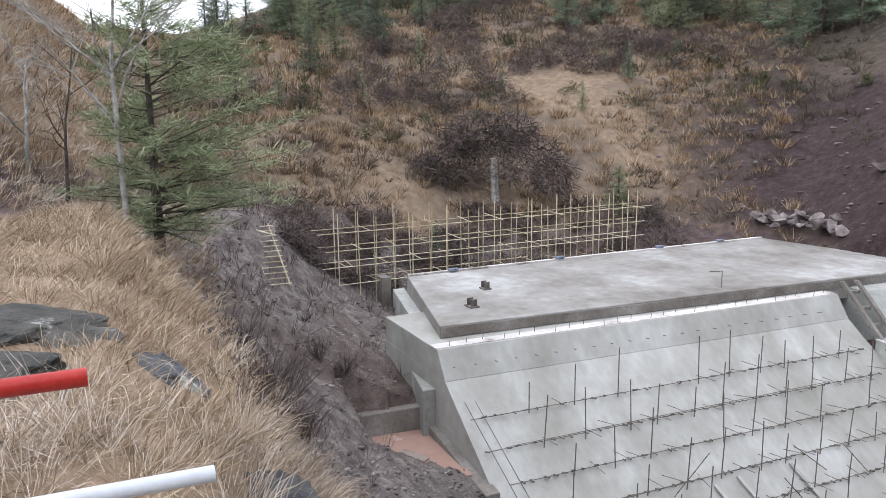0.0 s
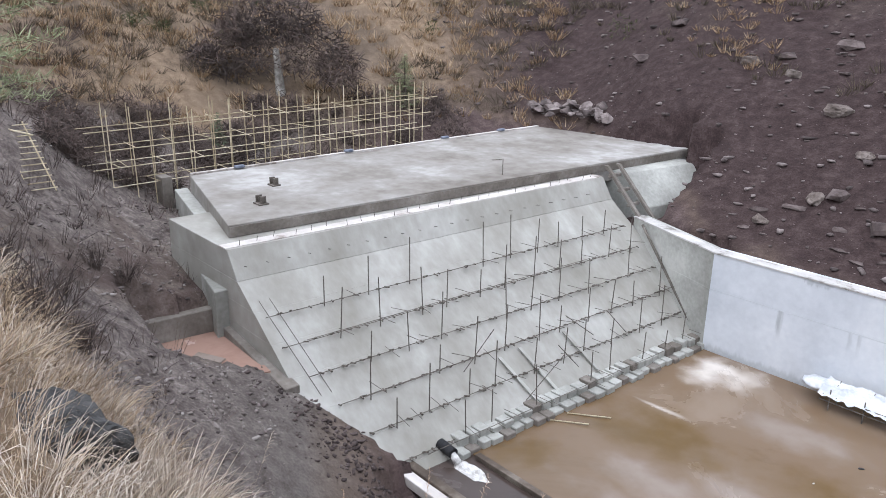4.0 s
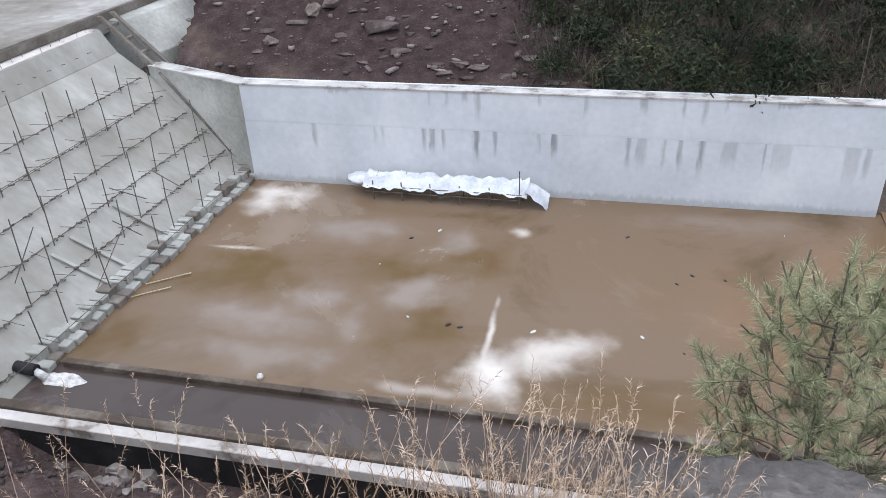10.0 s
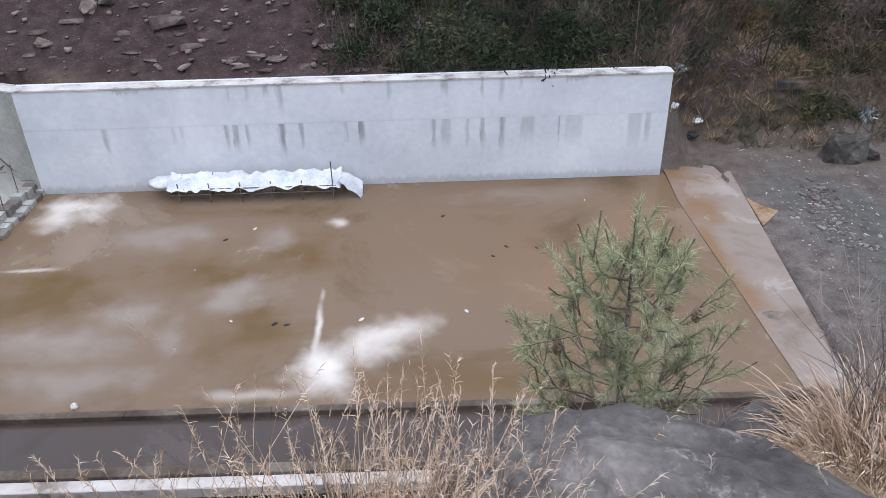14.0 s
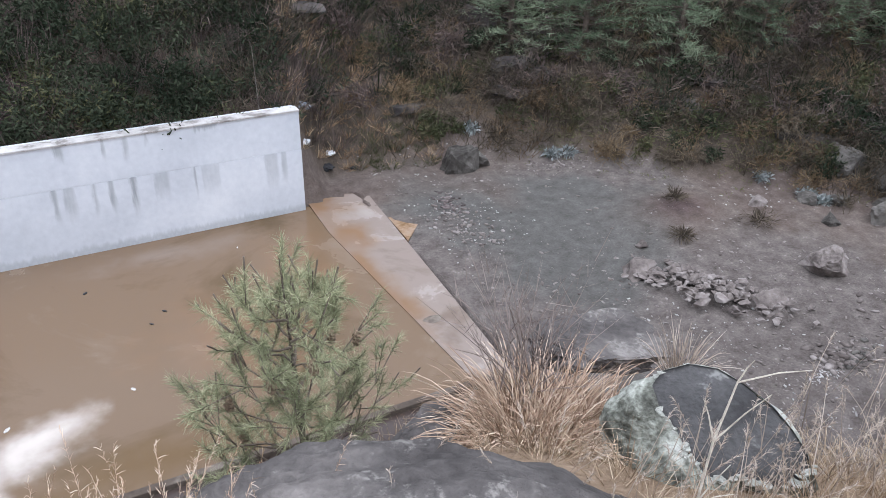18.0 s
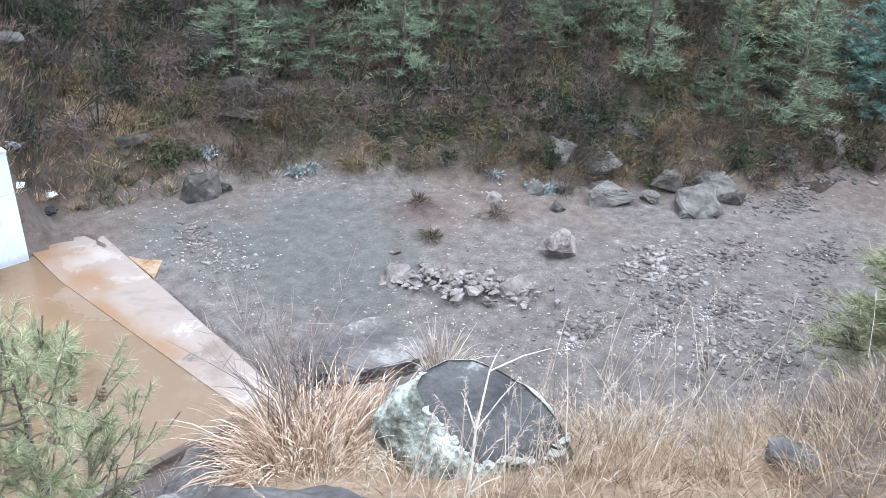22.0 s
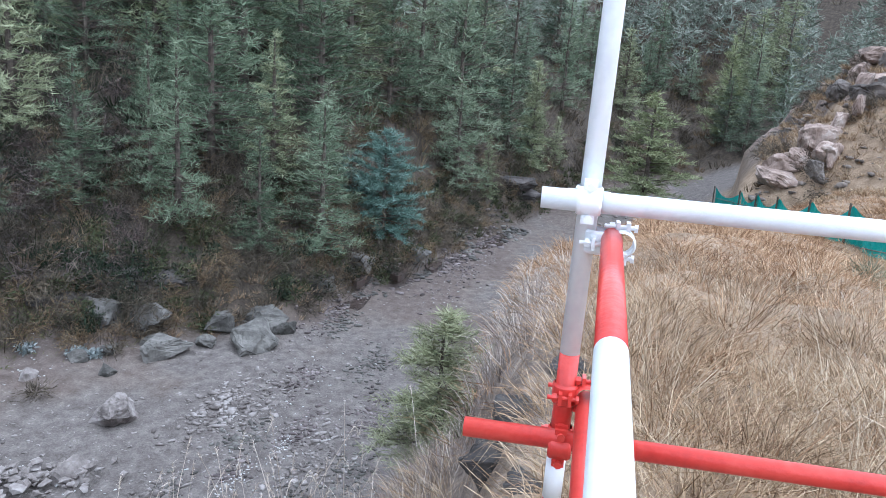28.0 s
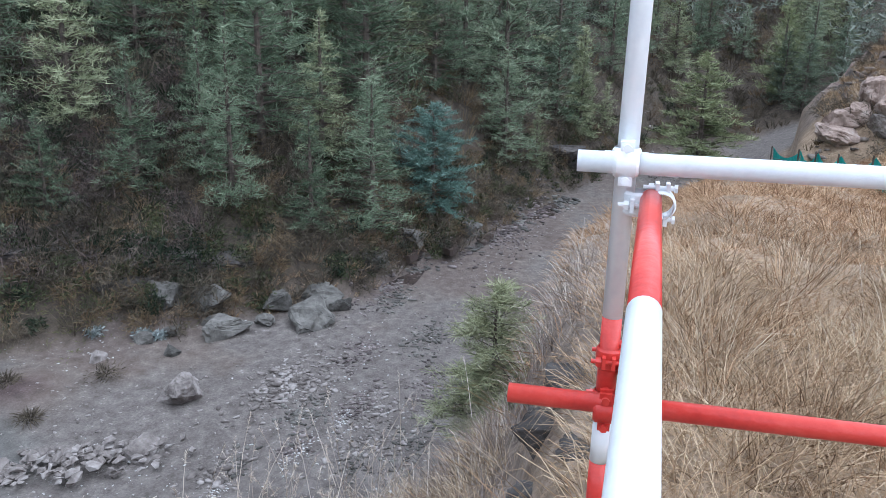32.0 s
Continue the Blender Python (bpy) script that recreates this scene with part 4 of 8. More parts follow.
# ---- curbs at the near side of the basin ----
curb = empty("inner_curb", (0, 13, 0), label="low concrete curb between the basin and the side channel", category="curb", kind="structure")
x = -13.3
while x < 8.8:
    bm = bmesh.new()
    box(bm, x + 0.004, min(x + 3.2, 8.9) - 0.004, -0.10, 0.09, -0.4, 0.12)
    part("curb_length", bevelled(bm, 0.012), CURB, curb)
    x += 3.2
outer = empty("outer_curb", (0, 11.1, 0), label="concrete channel wall with limewashed ledge and black outer face", category="curb", kind="structure")
bm = bmesh.new()
box(bm, -14.0, 8.9, -0.02, 0.24, -1.4, 0.24)
part("wall_body", bevelled(bm, 0.012), CURB, outer)
bm = bmesh.new()
box(bm, -13.9, 8.9, -0.32, -0.024, -0.1, 0.17)
part("ledge", bevelled(bm, 0.015), LIME, outer, "limewashed ledge")
# one even near-black from the ledge down to the ditch
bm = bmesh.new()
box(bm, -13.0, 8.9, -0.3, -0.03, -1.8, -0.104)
part("outer_face", bm, MATTBLACK, outer, "near-black face below the ledge")

# outlet pipe pouring into the channel
out = empty("outlet_pipe", (-13.75, 12.35, 0.25), label="dark pipe pouring white water into the side channel", category="pipe")
bm = bmesh.new()
tube(bm, (-0.35, 0, 0.05), (0.2, 0, 0.0), 0.15, sides=20, cap=False)
tube(bm, (-0.35, 0, 0.05), (0.195, 0, 0.0), 0.125, sides=20)
part("pipe_barrel", bm, MATTBLACK, out)
bm = bmesh.new()
rings, spokes = 12, 40
grid = []
for q in range(1, rings + 1):
    ring = []
    for s in range(spokes):
        an = 2 * math.pi * s / spokes
        edge = 1 + 0.28 * noise.noise(Vector((math.cos(an) * 1.7, math.sin(an) * 1.7, 4.0))) + 0.12 * noise.noise(Vector((math.cos(an) * 6, math.sin(an) * 6, 1.0)))
        u = q / rings
        px, py = 0.75 + 0.62 * u * edge * math.cos(an), 0.08 + 0.27 * u * edge * math.sin(an)
        boil = 0.10 * math.exp(-((px - 0.5) / 0.25) ** 2 - (py / 0.2) ** 2)
        ring.append(bm.verts.new((px, py, -0.262 + (boil + 0.035 * (0.5 + noise.fractal(Vector((px * 7, py * 9, 0)), 0.8, 2.0, 4))) * (1 - u ** 3))))
    grid.append(ring)
hub = bm.verts.new((0.75, 0.08, -0.2))
for s in range(spokes):
    e = (s + 1) % spokes
    bm.faces.new((hub, grid[0][s], grid[0][e]))
    for q in range(rings - 1):
        bm.faces.new((grid[q][s], grid[q + 1][s], grid[q + 1][e], grid[q][e]))
tube(bm, (0.15, 0, -0.02), (0.4, 0.02, -0.24), 0.09, 0.12, 14)
part("splash", bm, FOAM, out, "white churned water", smooth=True)
bm = bmesh.new()
bmesh.ops.create_icosphere(bm, subdivisions=2, radius=0.09)
o = part("ball", bm, FOAM, smooth=True)
o.location = (-8.15, 13.35, 0.04)
tagged(o, "small pale ball floating near the curb", "ball")

# puddle, its retaining wall and footing beside the dam
bm = bmesh.new()
prism(bm, [(-20.85, 6.4, 2.0), (-18.9, 6.6, 2.0), (-17.5, 7.6, 2.0), (-17.3, 9.1, 2.0), (-20.7, 9.4, 2.0)], (0, 0, 0.28))
tagged(part("puddle", bm, REDMUD), "red-brown muddy puddle beside the dam", "puddle", kind="structure")
bm = bmesh.new()
loft(bm, [(-21.25, 5.9, 1.5), (-20.95, 5.9, 1.5), (-20.95, 5.9, 2.95), (-21.25, 5.9, 2.95)], [(-20.95, 9.3, 1.5), (-20.6, 9.3, 1.5), (-20.6, 9.3, 3.0), (-20.95, 9.3, 3.0)])
o = part("wall_low", bevelled(bm, 0.02), EDGE)
tagged(o, "low brown concrete wall behind the muddy puddle", "wall", kind="structure")
bm = bmesh.new()
loft(bm, [(-20.4, 9.15, 1.6), (-20.4, 9.5, 1.6), (-20.4, 9.5, 2.6), (-20.4, 9.15, 2.6)], [(-16.4, 9.0, 0.8), (-16.4, 9.45, 0.8), (-16.4, 9.45, 2.12), (-16.4, 9.0, 2.12)])
o = part("footing", bevelled(bm, 0.02), EDGE)
tagged(o, "sloping concrete footing at the foot of the dam face", "footing", kind="structure")
bm = bmesh.new()
box(bm, -0.45, 0.45, -0.3, 0.3, 0, 0.1)
o = part("board", bevelled(bm, 0.01), SLAB)
o.location, o.rotation_euler = (-18.9, 8.0, 2.24), (0.05, 0.03, 0.5)
tagged(o, "pale board lying in the muddy puddle", "board")

# ---- railings of the lookout ----
def pipe(name, a, b, mat, parent, label="", r=0.0228):
    bm = bmesh.new()
    tube(bm, a, b, r, sides=20)
    for f in bm.faces:
        f.smooth = len(f.verts) == 4
    return part(name, bm, mat, parent, label)


def coupler(parent, at, turn, mat):
    """A scaffold coupler: two rounded collars crossing back to back, each closed by lugs, a swing bolt and a nut."""
    c = Vector(at)
    m = Matrix.Rotation(turn, 3, "Z")
    bm = bmesh.new()
    off = m @ Vector((-0.05, 0, 0))
    for mid, axis in ((c, Vector((0, 0, 1))), (c + off, m @ Vector((0, 1, 0)))):
        for s0, s1, r0, r1 in ((-0.026, -0.02, 0.0265, 0.0305), (-0.02, 0.02, 0.0305, 0.0305), (0.02, 0.026, 0.0305, 0.0265)):
            tube(bm, mid + axis * s0, mid + axis * s1, r0, r1, 22, False)
    for f in bm.faces:
        f.smooth = True
    o = part("coupler", bm, mat, parent)
    for lug, axis in ((c + m @ Vector((0.0, 0.034, 0)), Vector((0, 0, 1))), (c + m @ Vector((0.0, -0.034, 0)), Vector((0, 0, 1))), (c + off + Vector((0, 0, 0.034)), m @ Vector((0, 1, 0))), (c + off + Vector((0, 0, -0.034)), m @ Vector((0, 1, 0)))):
        bm = bmesh.new()
        side = axis.cross(m @ Vector((1, 0, 0)))
        for s in (-0.011, 0.011):
            q = lug + (m @ Vector((1, 0, 0))) * s
            loft(bm, [q + axis * a + (m @ Vector((1, 0, 0))) * b - side * 0.012 for a, b in ((-0.014, -0.004), (0.014, -0.004), (0.014, 0.004), (-0.014, 0.004))],
                 [q + axis * a + (m @ Vector((1, 0, 0))) * b + side * 0.012 for a, b in ((-0.014, -0.004), (0.014, -0.004), (0.014, 0.004), (-0.014, 0.004))])
        part("lug", bm, mat, o)
        bm = bmesh.new()
        way = m @ Vector((1, 0, 0))
        tube(bm, lug - way * 0.024, lug + way * 0.04, 0.0052, sides=10)
        part("bolt", bm, mat, o)
        bm = bmesh.new()
        tube(bm, lug + way * 0.018, lug + way * 0.029, 0.0105, sides=6)
        tube(bm, lug - way * 0.031, lug - way * 0.0245, 0.0098, sides=6)
        part("nut", bm, mat, o)


rail = empty("pipe_railing", (1.9, 0, 10.4), label="red and white painted steel pipe railing with clamps round the lookout", category="railing")
for za, zb, mat in ((-1.2, 0.35, WHITEPAINT), (0.35, 0.55, REDPAINT), (0.55, 0.66, WHITEPAINT), (0.66, 0.92, REDPAINT), (0.92, 2.6, WHITEPAINT)):
    pipe("post_length", (0, 0.006 * (1 - za), za), (0, 0.006 * (1 - zb), zb - 0.0005), mat, rail)
pipe("top_rail", (-0.05, 0.1, 1.28), (-0.05, -2.9, 1.28), WHITEPAINT, rail)
pipe("lower_rail", (-0.05, 0.222, 0.725), (-0.05, -2.9, 0.735), REDPAINT, rail)
pipe("front_rail_end", (-0.02, -0.058, 1.2), (-0.71, -0.03, 1.2), REDPAINT, rail)
pipe("front_rail", (-0.71, -0.03, 1.2), (-2.0, 0.025, 1.2), WHITEPAINT, rail, r=0.0233)
pipe("front_lower_rail", (0.02, -0.05, 0.8), (-1.9, 0.0, 0.79), REDPAINT, rail)
coupler(rail, (0, 0, 1.28), 0, WHITEPAINT)
coupler(rail, (-0.012, -0.03, 1.19), math.pi / 2, WHITEPAINT)
coupler(rail, (0, 0, 0.71), 0, REDPAINT)
coupler(rail, (0, 0.0, 0.82), math.pi / 2, REDPAINT)
side = empty("side_railing", (-2.2, -0.3, 10.4), label="painted pipe railing with red and white rails beside the slope", category="railing")
pipe("post_length", (0, 0, -1.2), (0, 0, 1.9), WHITEPAINT, side)
pipe("upper_rail", (0.06, 0.39, 0.97), (0.06, -2.4, 0.99), REDPAINT, side)
pipe("lower_rail", (-0.05, 0.68, 0.61), (-0.05, -2.4, 0.68), WHITEPAINT, side)
coupler(side, (0, 0, 0.97), math.pi, REDPAINT)
coupler(side, (0, 0, 0.62), 0, WHITEPAINT)
# ---- rocks ----
PEBBLE = material("whitish_pebble", [(0.3, (0.26, 0.25, 0.24)), (0.7, (0.48, 0.47, 0.45))], 4, 0.85, 0, 0.2, island=0.4)


def rock_bm(seed, size, sub=3, cuts=9, rough=0.06, boxy=0.45):
    """An angular broken stone: the hull of random points, refined and roughened when large."""
    r = random.Random(seed)
    bm = bmesh.new()
    for _ in range(cuts + 5):
        p = Vector((r.gauss(0, 1), r.gauss(0, 1), r.gauss(0, 1))).normalized()
        k = max(abs(c) for c in p)
        bm.verts.new(p * (1 - boxy + boxy / k) * r.uniform(0.72, 1.0))
    bmesh.ops.convex_hull(bm, input=bm.verts[:])
    bmesh.ops.delete(bm, geom=[v for v in bm.verts if not v.link_faces], context="VERTS")
    if sub > 2:
        bmesh.ops.bevel(bm, geom=bm.edges[:], offset=0.045, segments=1, affect="EDGES", profile=0.5)
        bmesh.ops.triangulate(bm, faces=bm.faces[:])
        for _ in range(sub - 1):
            long = [e for e in bm.edges if e.calc_length() > 0.16]
            bmesh.ops.subdivide_edges(bm, edges=long, cuts=1, use_grid_fill=True)
            bmesh.ops.triangulate(bm, faces=bm.faces[:])
    off = Vector((seed * 3.7, seed * 1.3, 0))
    for v in bm.verts:
        if sub > 2:
            v.co *= 1 + rough * noise.fractal(v.co * 2.2 + off, 0.9, 2.0, 4) + 0.35 * rough * noise.fractal(v.co * 7 + off, 0.7, 2.0, 3)
        v.co = Vector((v.co.x * size[0], v.co.y * size[1], v.co.z * size[2]))
    return bm


STONE = material("grey_stone", [(0.25, (0.045, 0.041, 0.036)), (0.5, (0.092, 0.085, 0.076)), (0.8, (0.165, 0.153, 0.138))], 1.6, 0.9, 0, 0.6, fine=6, island=0.35)
PALESTONE = material("pale_stone", [(0.25, (0.10, 0.084, 0.076)), (0.5, (0.185, 0.16, 0.147)), (0.8, (0.31, 0.28, 0.262))], 1.6, 0.9, 0, 0.6, fine=6, island=0.4)
PURPLESTONE = material("purple_stone", [(0.25, (0.034, 0.025, 0.024)), (0.5, (0.068, 0.051, 0.048)), (0.8, (0.13, 0.104, 0.098))], 1.6, 0.9, 0, 0.6, fine=6, island=0.4)
PURPLEGREY = material("purple_grey_stone", [(0.25, (0.055, 0.044, 0.042)), (0.5, (0.112, 0.09, 0.086)), (0.8, (0.23, 0.195, 0.186))], 1.6, 0.9, 0, 0.6, fine=6, island=0.5)
LICHEN = material("dark_lichen_stone", [(0.28, (0.055, 0.056, 0.06)), (0.5, (0.105, 0.105, 0.11)), (0.62, (0.16, 0.155, 0.15)), (0.68, (0.36, 0.36, 0.32)), (0.85, (0.48, 0.48, 0.44))], 2.2, 0.9, 0, 0.8, fine=5)
DARKFACE = material("dark_stone", [(0.25, (0.033, 0.032, 0.032)), (0.5, (0.055, 0.054, 0.054)), (0.72, (0.085, 0.083, 0.082)), (0.82, (0.21, 0.21, 0.20))], 3.0, 0.85, 0, 0.6, fine=9)
CRUST = material("lichen_crust", [(0.3, (0.30, 0.31, 0.27)), (0.6, (0.46, 0.465, 0.42)), (0.85, (0.58, 0.58, 0.54))], 12, 0.95, 0, 0.6)
PALELICHEN = material("pale_lichen", [(0.3, (0.07, 0.072, 0.06)), (0.42, (0.15, 0.155, 0.13)), (0.52, (0.30, 0.315, 0.27)), (0.62, (0.44, 0.455, 0.40)), (0.8, (0.56, 0.57, 0.52))], 4, 0.95, 0, 1.0, fine=6)


MOSSROCK = material("mossy_dark_stone", [(0.25, (0.035, 0.034, 0.03)), (0.5, (0.065, 0.062, 0.055)), (0.72, (0.10, 0.094, 0.083)), (0.8, (0.30, 0.30, 0.28))], 3.5, 0.95, 0, 0.8, fine=7)
LEDGE = material("ledge_stone", [(0.2, (0.022, 0.02, 0.019)), (0.5, (0.052, 0.046, 0.043)), (0.8, (0.115, 0.10, 0.092))], 1.2, 0.95, 0, 0.8, fine=6)


def rock(x, y, size, seed, mat=STONE, label="angular grey boulder on the gravel riverbed", name="boulder", group="boulders on the riverbed", turn=0.0, sink=0.55, z=None, sub=3, cuts=13):
    size = tuple(1.15 * v for v in size)
    o = part(name, rock_bm(seed, size, sub, cuts, 0.15, 0.7), mat)
    base = float(ground(x, y)) if z is None else z
    o.location, o.rotation_euler = (x, y, base + size[2] * (0.7 - sink)), (0, 0, turn)
    return tagged(o, label, "rock", group)


def on_ground(bearing, el, near=0.8):
    """The first place out from the lookout where the ground comes up to this elevation."""
    far = np.arange(near, 70, 0.05)
    xx, yy = far * math.sin(radians(bearing)), far * math.cos(radians(bearing))
    up = np.degrees(np.arctan2(ground(xx, yy) - 12, far)) >= el
    k = int(np.argmax(up)) if up.any() else len(far) // 4
    return float(xx[k]), float(yy[k])


def island_mesh(name, verts, faces):
    me = bpy.data.meshes.new(name)
    verts, faces = np.asarray(verts, np.float32), np.asarray(faces, np.int32)
    k = faces.shape[1]
    me.vertices.add(len(verts))
    me.vertices.foreach_set("co", verts.ravel())
    me.loops.add(faces.size)
    me.loops.foreach_set("vertex_index", faces.ravel())
    me.polygons.add(len(faces))
    me.polygons.foreach_set("loop_start", np.arange(0, faces.size, k, dtype=np.int32))
    me.update(calc_edges=True)
    return me


ICO = bmesh.new()
bmesh.ops.create_icosphere(ICO, subdivisions=1, radius=1.0)
ICO_V = np.array([v.co[:] for v in ICO.verts])
ICO_F = np.array([[v.index for v in f.verts] for f in ICO.faces])
ICO.free()


def stones(name, x, y, size, mat, label, seed=0, flat=0.6, parent=None, z=None):
    """Many small stones in one mesh."""
    g = np.random.default_rng(seed)
    n = len(x)
    jit = ICO_V[None] * g.uniform(0.45, 1.25, (n, len(ICO_V), 1))
    jit = np.sign(jit) * np.minimum(np.abs(jit), g.uniform(0.38, 0.75, (n, 1, 3)))
    a = g.uniform(0, 6.28, n)
    c, s = np.cos(a)[:, None], np.sin(a)[:, None]
    sc = np.stack([size * g.uniform(0.8, 1.9, n), size * g.uniform(0.5, 1.0, n), size * flat * g.uniform(0.5, 1.0, n)], -1)
    jit = jit * sc[:, None]
    out = np.stack([jit[..., 0] * c - jit[..., 1] * s, jit[..., 0] * s + jit[..., 1] * c, jit[..., 2]], -1)
    base = ground(x, y) if z is None else z
    out = out + np.stack([x, y, base + sc[:, 2] * 0.3], -1)[:, None]
    faces = (ICO_F[None] + (np.arange(n) * len(ICO_V))[:, None, None]).reshape(-1, 3)
    me = island_mesh(name, out.reshape(-1, 3), faces)
    me.materials.append(mat)
    o = new(name, me)
    if parent:
        o.parent = parent
        return o
    return tagged(o, label, "stones", kind="stuff")


def polar(r, b):
    return r * np.sin(np.radians(b)), r * np.cos(np.radians(b))


g = np.random.default_rng(2)
# riverbed gravel, in drifts
N = 11000
b = g.uniform(18, 92, N)
rf, rb = np.interp(b, BEAR, SECT[:, 2]), np.interp(b, BEAR, SECT[:, 4])
r = rf + 1 + (rb - rf - 0.5) * g.random(N)
x, y = polar(r, b)
keep = (fbm(x, y, 0.3, 4, 31) + 0.35 * g.normal(size=N) > 0.02) & ~((x < 10.6) & (y > 10))
x, y = x[keep], y[keep]
stones("gravel", x, y, 0.022 + 0.085 * g.random(len(x)) ** 4, PALESTONE, "pale broken stones strewn over the riverbed", 1, 0.4)
b = g.uniform(20, 92, 3600)
rf, rb = np.interp(b, BEAR, SECT[:, 2]), np.interp(b, BEAR, SECT[:, 4])
r = rf + 1 + (rb - rf) * g.random(3600) ** 0.8
x, y = polar(r, b)
keep = ~((x < 10.6) & (y > 10)) & (fbm(x, y, 0.25, 4, 61) > -0.02)
stones("white_pebbles", x[keep], y[keep], 0.018 + 0.055 * g.random(keep.sum()) ** 3, PEBBLE, "scattered whitish pebbles on the riverbed", 8)
STREAMSIDE = [(33.0 + 2.7 * k, 10.2 - 0.95 * k, 1.7, 0.9, 130, 0.2 + 0.02 * k) for k in range(8)]
DRIFTS = [(17.5, 9.7, 0.8, 0.35, 90, 0.15), (19.0, 8.4, 0.8, 0.5, 110, 0.12), (20.8, 8.9, 1.2, 0.6, 160, 0.13), (22.0, 7.4, 1.2, 0.5, 150, 0.12), (20.0, 5.2, 1.6, 0.6, 190, 0.11), (23.5, 5.6, 1.8, 0.6, 190, 0.12), (18.4, 6.4, 0.9, 0.5, 110, 0.1), (25.5, 8.6, 1.2, 0.6, 150, 0.13), (27.6, 6.6, 1.8, 0.7, 200, 0.13), (12.4, 22.4, 0.5, 0.9, 120, 0.12), (31.0, 9.0, 1.6, 0.7, 180, 0.15)] + STREAMSIDE
# stone drifts seen as low heaps
for k, (cx, cy, sx, sy, n, s) in enumerate(((22.4, 10.4, 1.8, 0.9, 260, 0.16), (17.2, 9.8, 1.0, 0.5, 90, 0.18), (23.2, 9.6, 2.0, 0.9, 200, 0.14), (20.2, 6.6, 2.2, 0.8, 240, 0.14), (12.0, 20.5, 0.8, 1.5, 150, 0.12), (18.0, 23.6, 1.6, 0.5, 120, 0.12), (34.5, 9.6, 4.5, 1.0, 420, 0.13), (44, 5.4, 6, 1.2, 420, 0.16), (70, -4.5, 7, 2.2, 520, 0.3))):
    x, y = cx + sx * g.normal(size=n) * 0.6, cy + sy * g.normal(size=n) * 0.6
    stones("stone_drift", x, y, s * (0.35 + 0.9 * g.random(n) ** 2), PALESTONE if k < 6 or k > 7 else PURPLEGREY, "loose drift of broken grey stones on the riverbed", 20 + k)
for k, (cx, cy, sx, sy, n, s) in enumerate(DRIFTS):
    x, y = cx + sx * g.normal(size=n) * 0.6, cy + sy * g.normal(size=n) * 0.6
    stones("stone_drift", x, y, s * (0.3 + 0.9 * g.random(n) ** 2), PURPLEGREY if k % 2 else STONE, "low drift of flat broken stones on the riverbed", 140 + k, 0.45)
# white gravel smears
WHITE = material("white_lime", [(0.3, (0.30, 0.29, 0.28)), (0.6, (0.52, 0.51, 0.50))], 4, 0.9)
for k, (cx, cy) in enumerate(((16.2, 9.5), (18.7, 8.2), (20.8, 7.6))):
    n = 150
    stones("white_chippings", cx + 0.5 * g.normal(size=n), cy + 0.13 * g.normal(size=n), 0.015 + 0.04 * g.random(n) ** 2, WHITE, "white chippings spilled on the riverbed", 40 + k, 0.4)
# heap of slabs
heap = empty("rubble_heap", (16.4, 13.8, 0), label="low heap of broken pale stone slabs on the riverbed", category="rubble")
rr = random.Random(4)
for k in range(230):
    t = rr.uniform(-1, 1)
    s = rr.uniform(0.06, 0.22) * (1 - 0.3 * abs(t))
    o = part("slab_stone", rock_bm(100 + k, (s * 1.3, s, s * 0.55), 2, 7), PALESTONE, heap)
    o.location = (1.1 * t + rr.gauss(0, 0.42), -1.6 * t + rr.gauss(0, 0.5), 0.03 + rr.random() * 0.24 * (1.1 - abs(t)))
    o.rotation_euler = (rr.uniform(-0.3, 0.3), rr.uniform(-0.3, 0.3), rr.uniform(0, 6.3))
rock(15.3, 15.6, (0.55, 0.45, 0.32), 60, PALESTONE, "rounded pale boulder at the end of a rubble heap")
rock(17.5, 12.3, (0.5, 0.42, 0.34), 61, PALESTONE, "pale boulder at the end of a rubble heap")
rock(20.7, 13.1, (0.75, 0.6, 0.6), 62, PALESTONE, "lone square pale boulder on the open riverbed")
for k, (x, y, s, m) in enumerate(((14.2, 24.8, (0.75, 0.5, 0.75), STONE), (15.2, 24.8, (0.5, 0.4, 0.35), STONE), (25.7, 14.1, (0.85, 0.65, 0.6), STONE), (28.0, 11.6, (1.2, 0.9, 0.75), STONE), (27.3, 15.6, (0.8, 0.7, 0.65), STONE), (28.6, 13.2, (0.8, 0.6, 0.55), STONE), (26.6, 17.3, (0.7, 0.6, 0.55), STONE), (25.2, 16.2, (0.5, 0.4, 0.35), STONE), (24.3, 16.8, (0.4, 0.32, 0.3), STONE), (26.4, 14.9, (0.55, 0.4, 0.35), STONE), (27.2, 13.2, (0.5, 0.4, 0.3), STONE), (29.4, 10.9, (0.55, 0.4, 0.35), STONE), (23.6, 15.2, (0.35, 0.3, 0.22), STONE), (29.8, 11.9, (1.0, 0.7, 0.5), STONE), (33.5, 10.6, (0.9, 0.6, 0.45), STONE), (36.9, 9.6, (1.0, 0.7, 0.5), STONE), (40.5, 7.8, (1.0, 0.9, 0.55), STONE), (22.4, 17.4, (0.4, 0.3, 0.25), PALESTONE), (16.6, 16.9, (0.25, 0.2, 0.18), PALESTONE))):
    rock(x, y, s, 70 + k, m, "grey angular boulder at the foot of the far bank" if k > 1 else "grey boulder at the edge of the scrub", turn=k * 1.3)
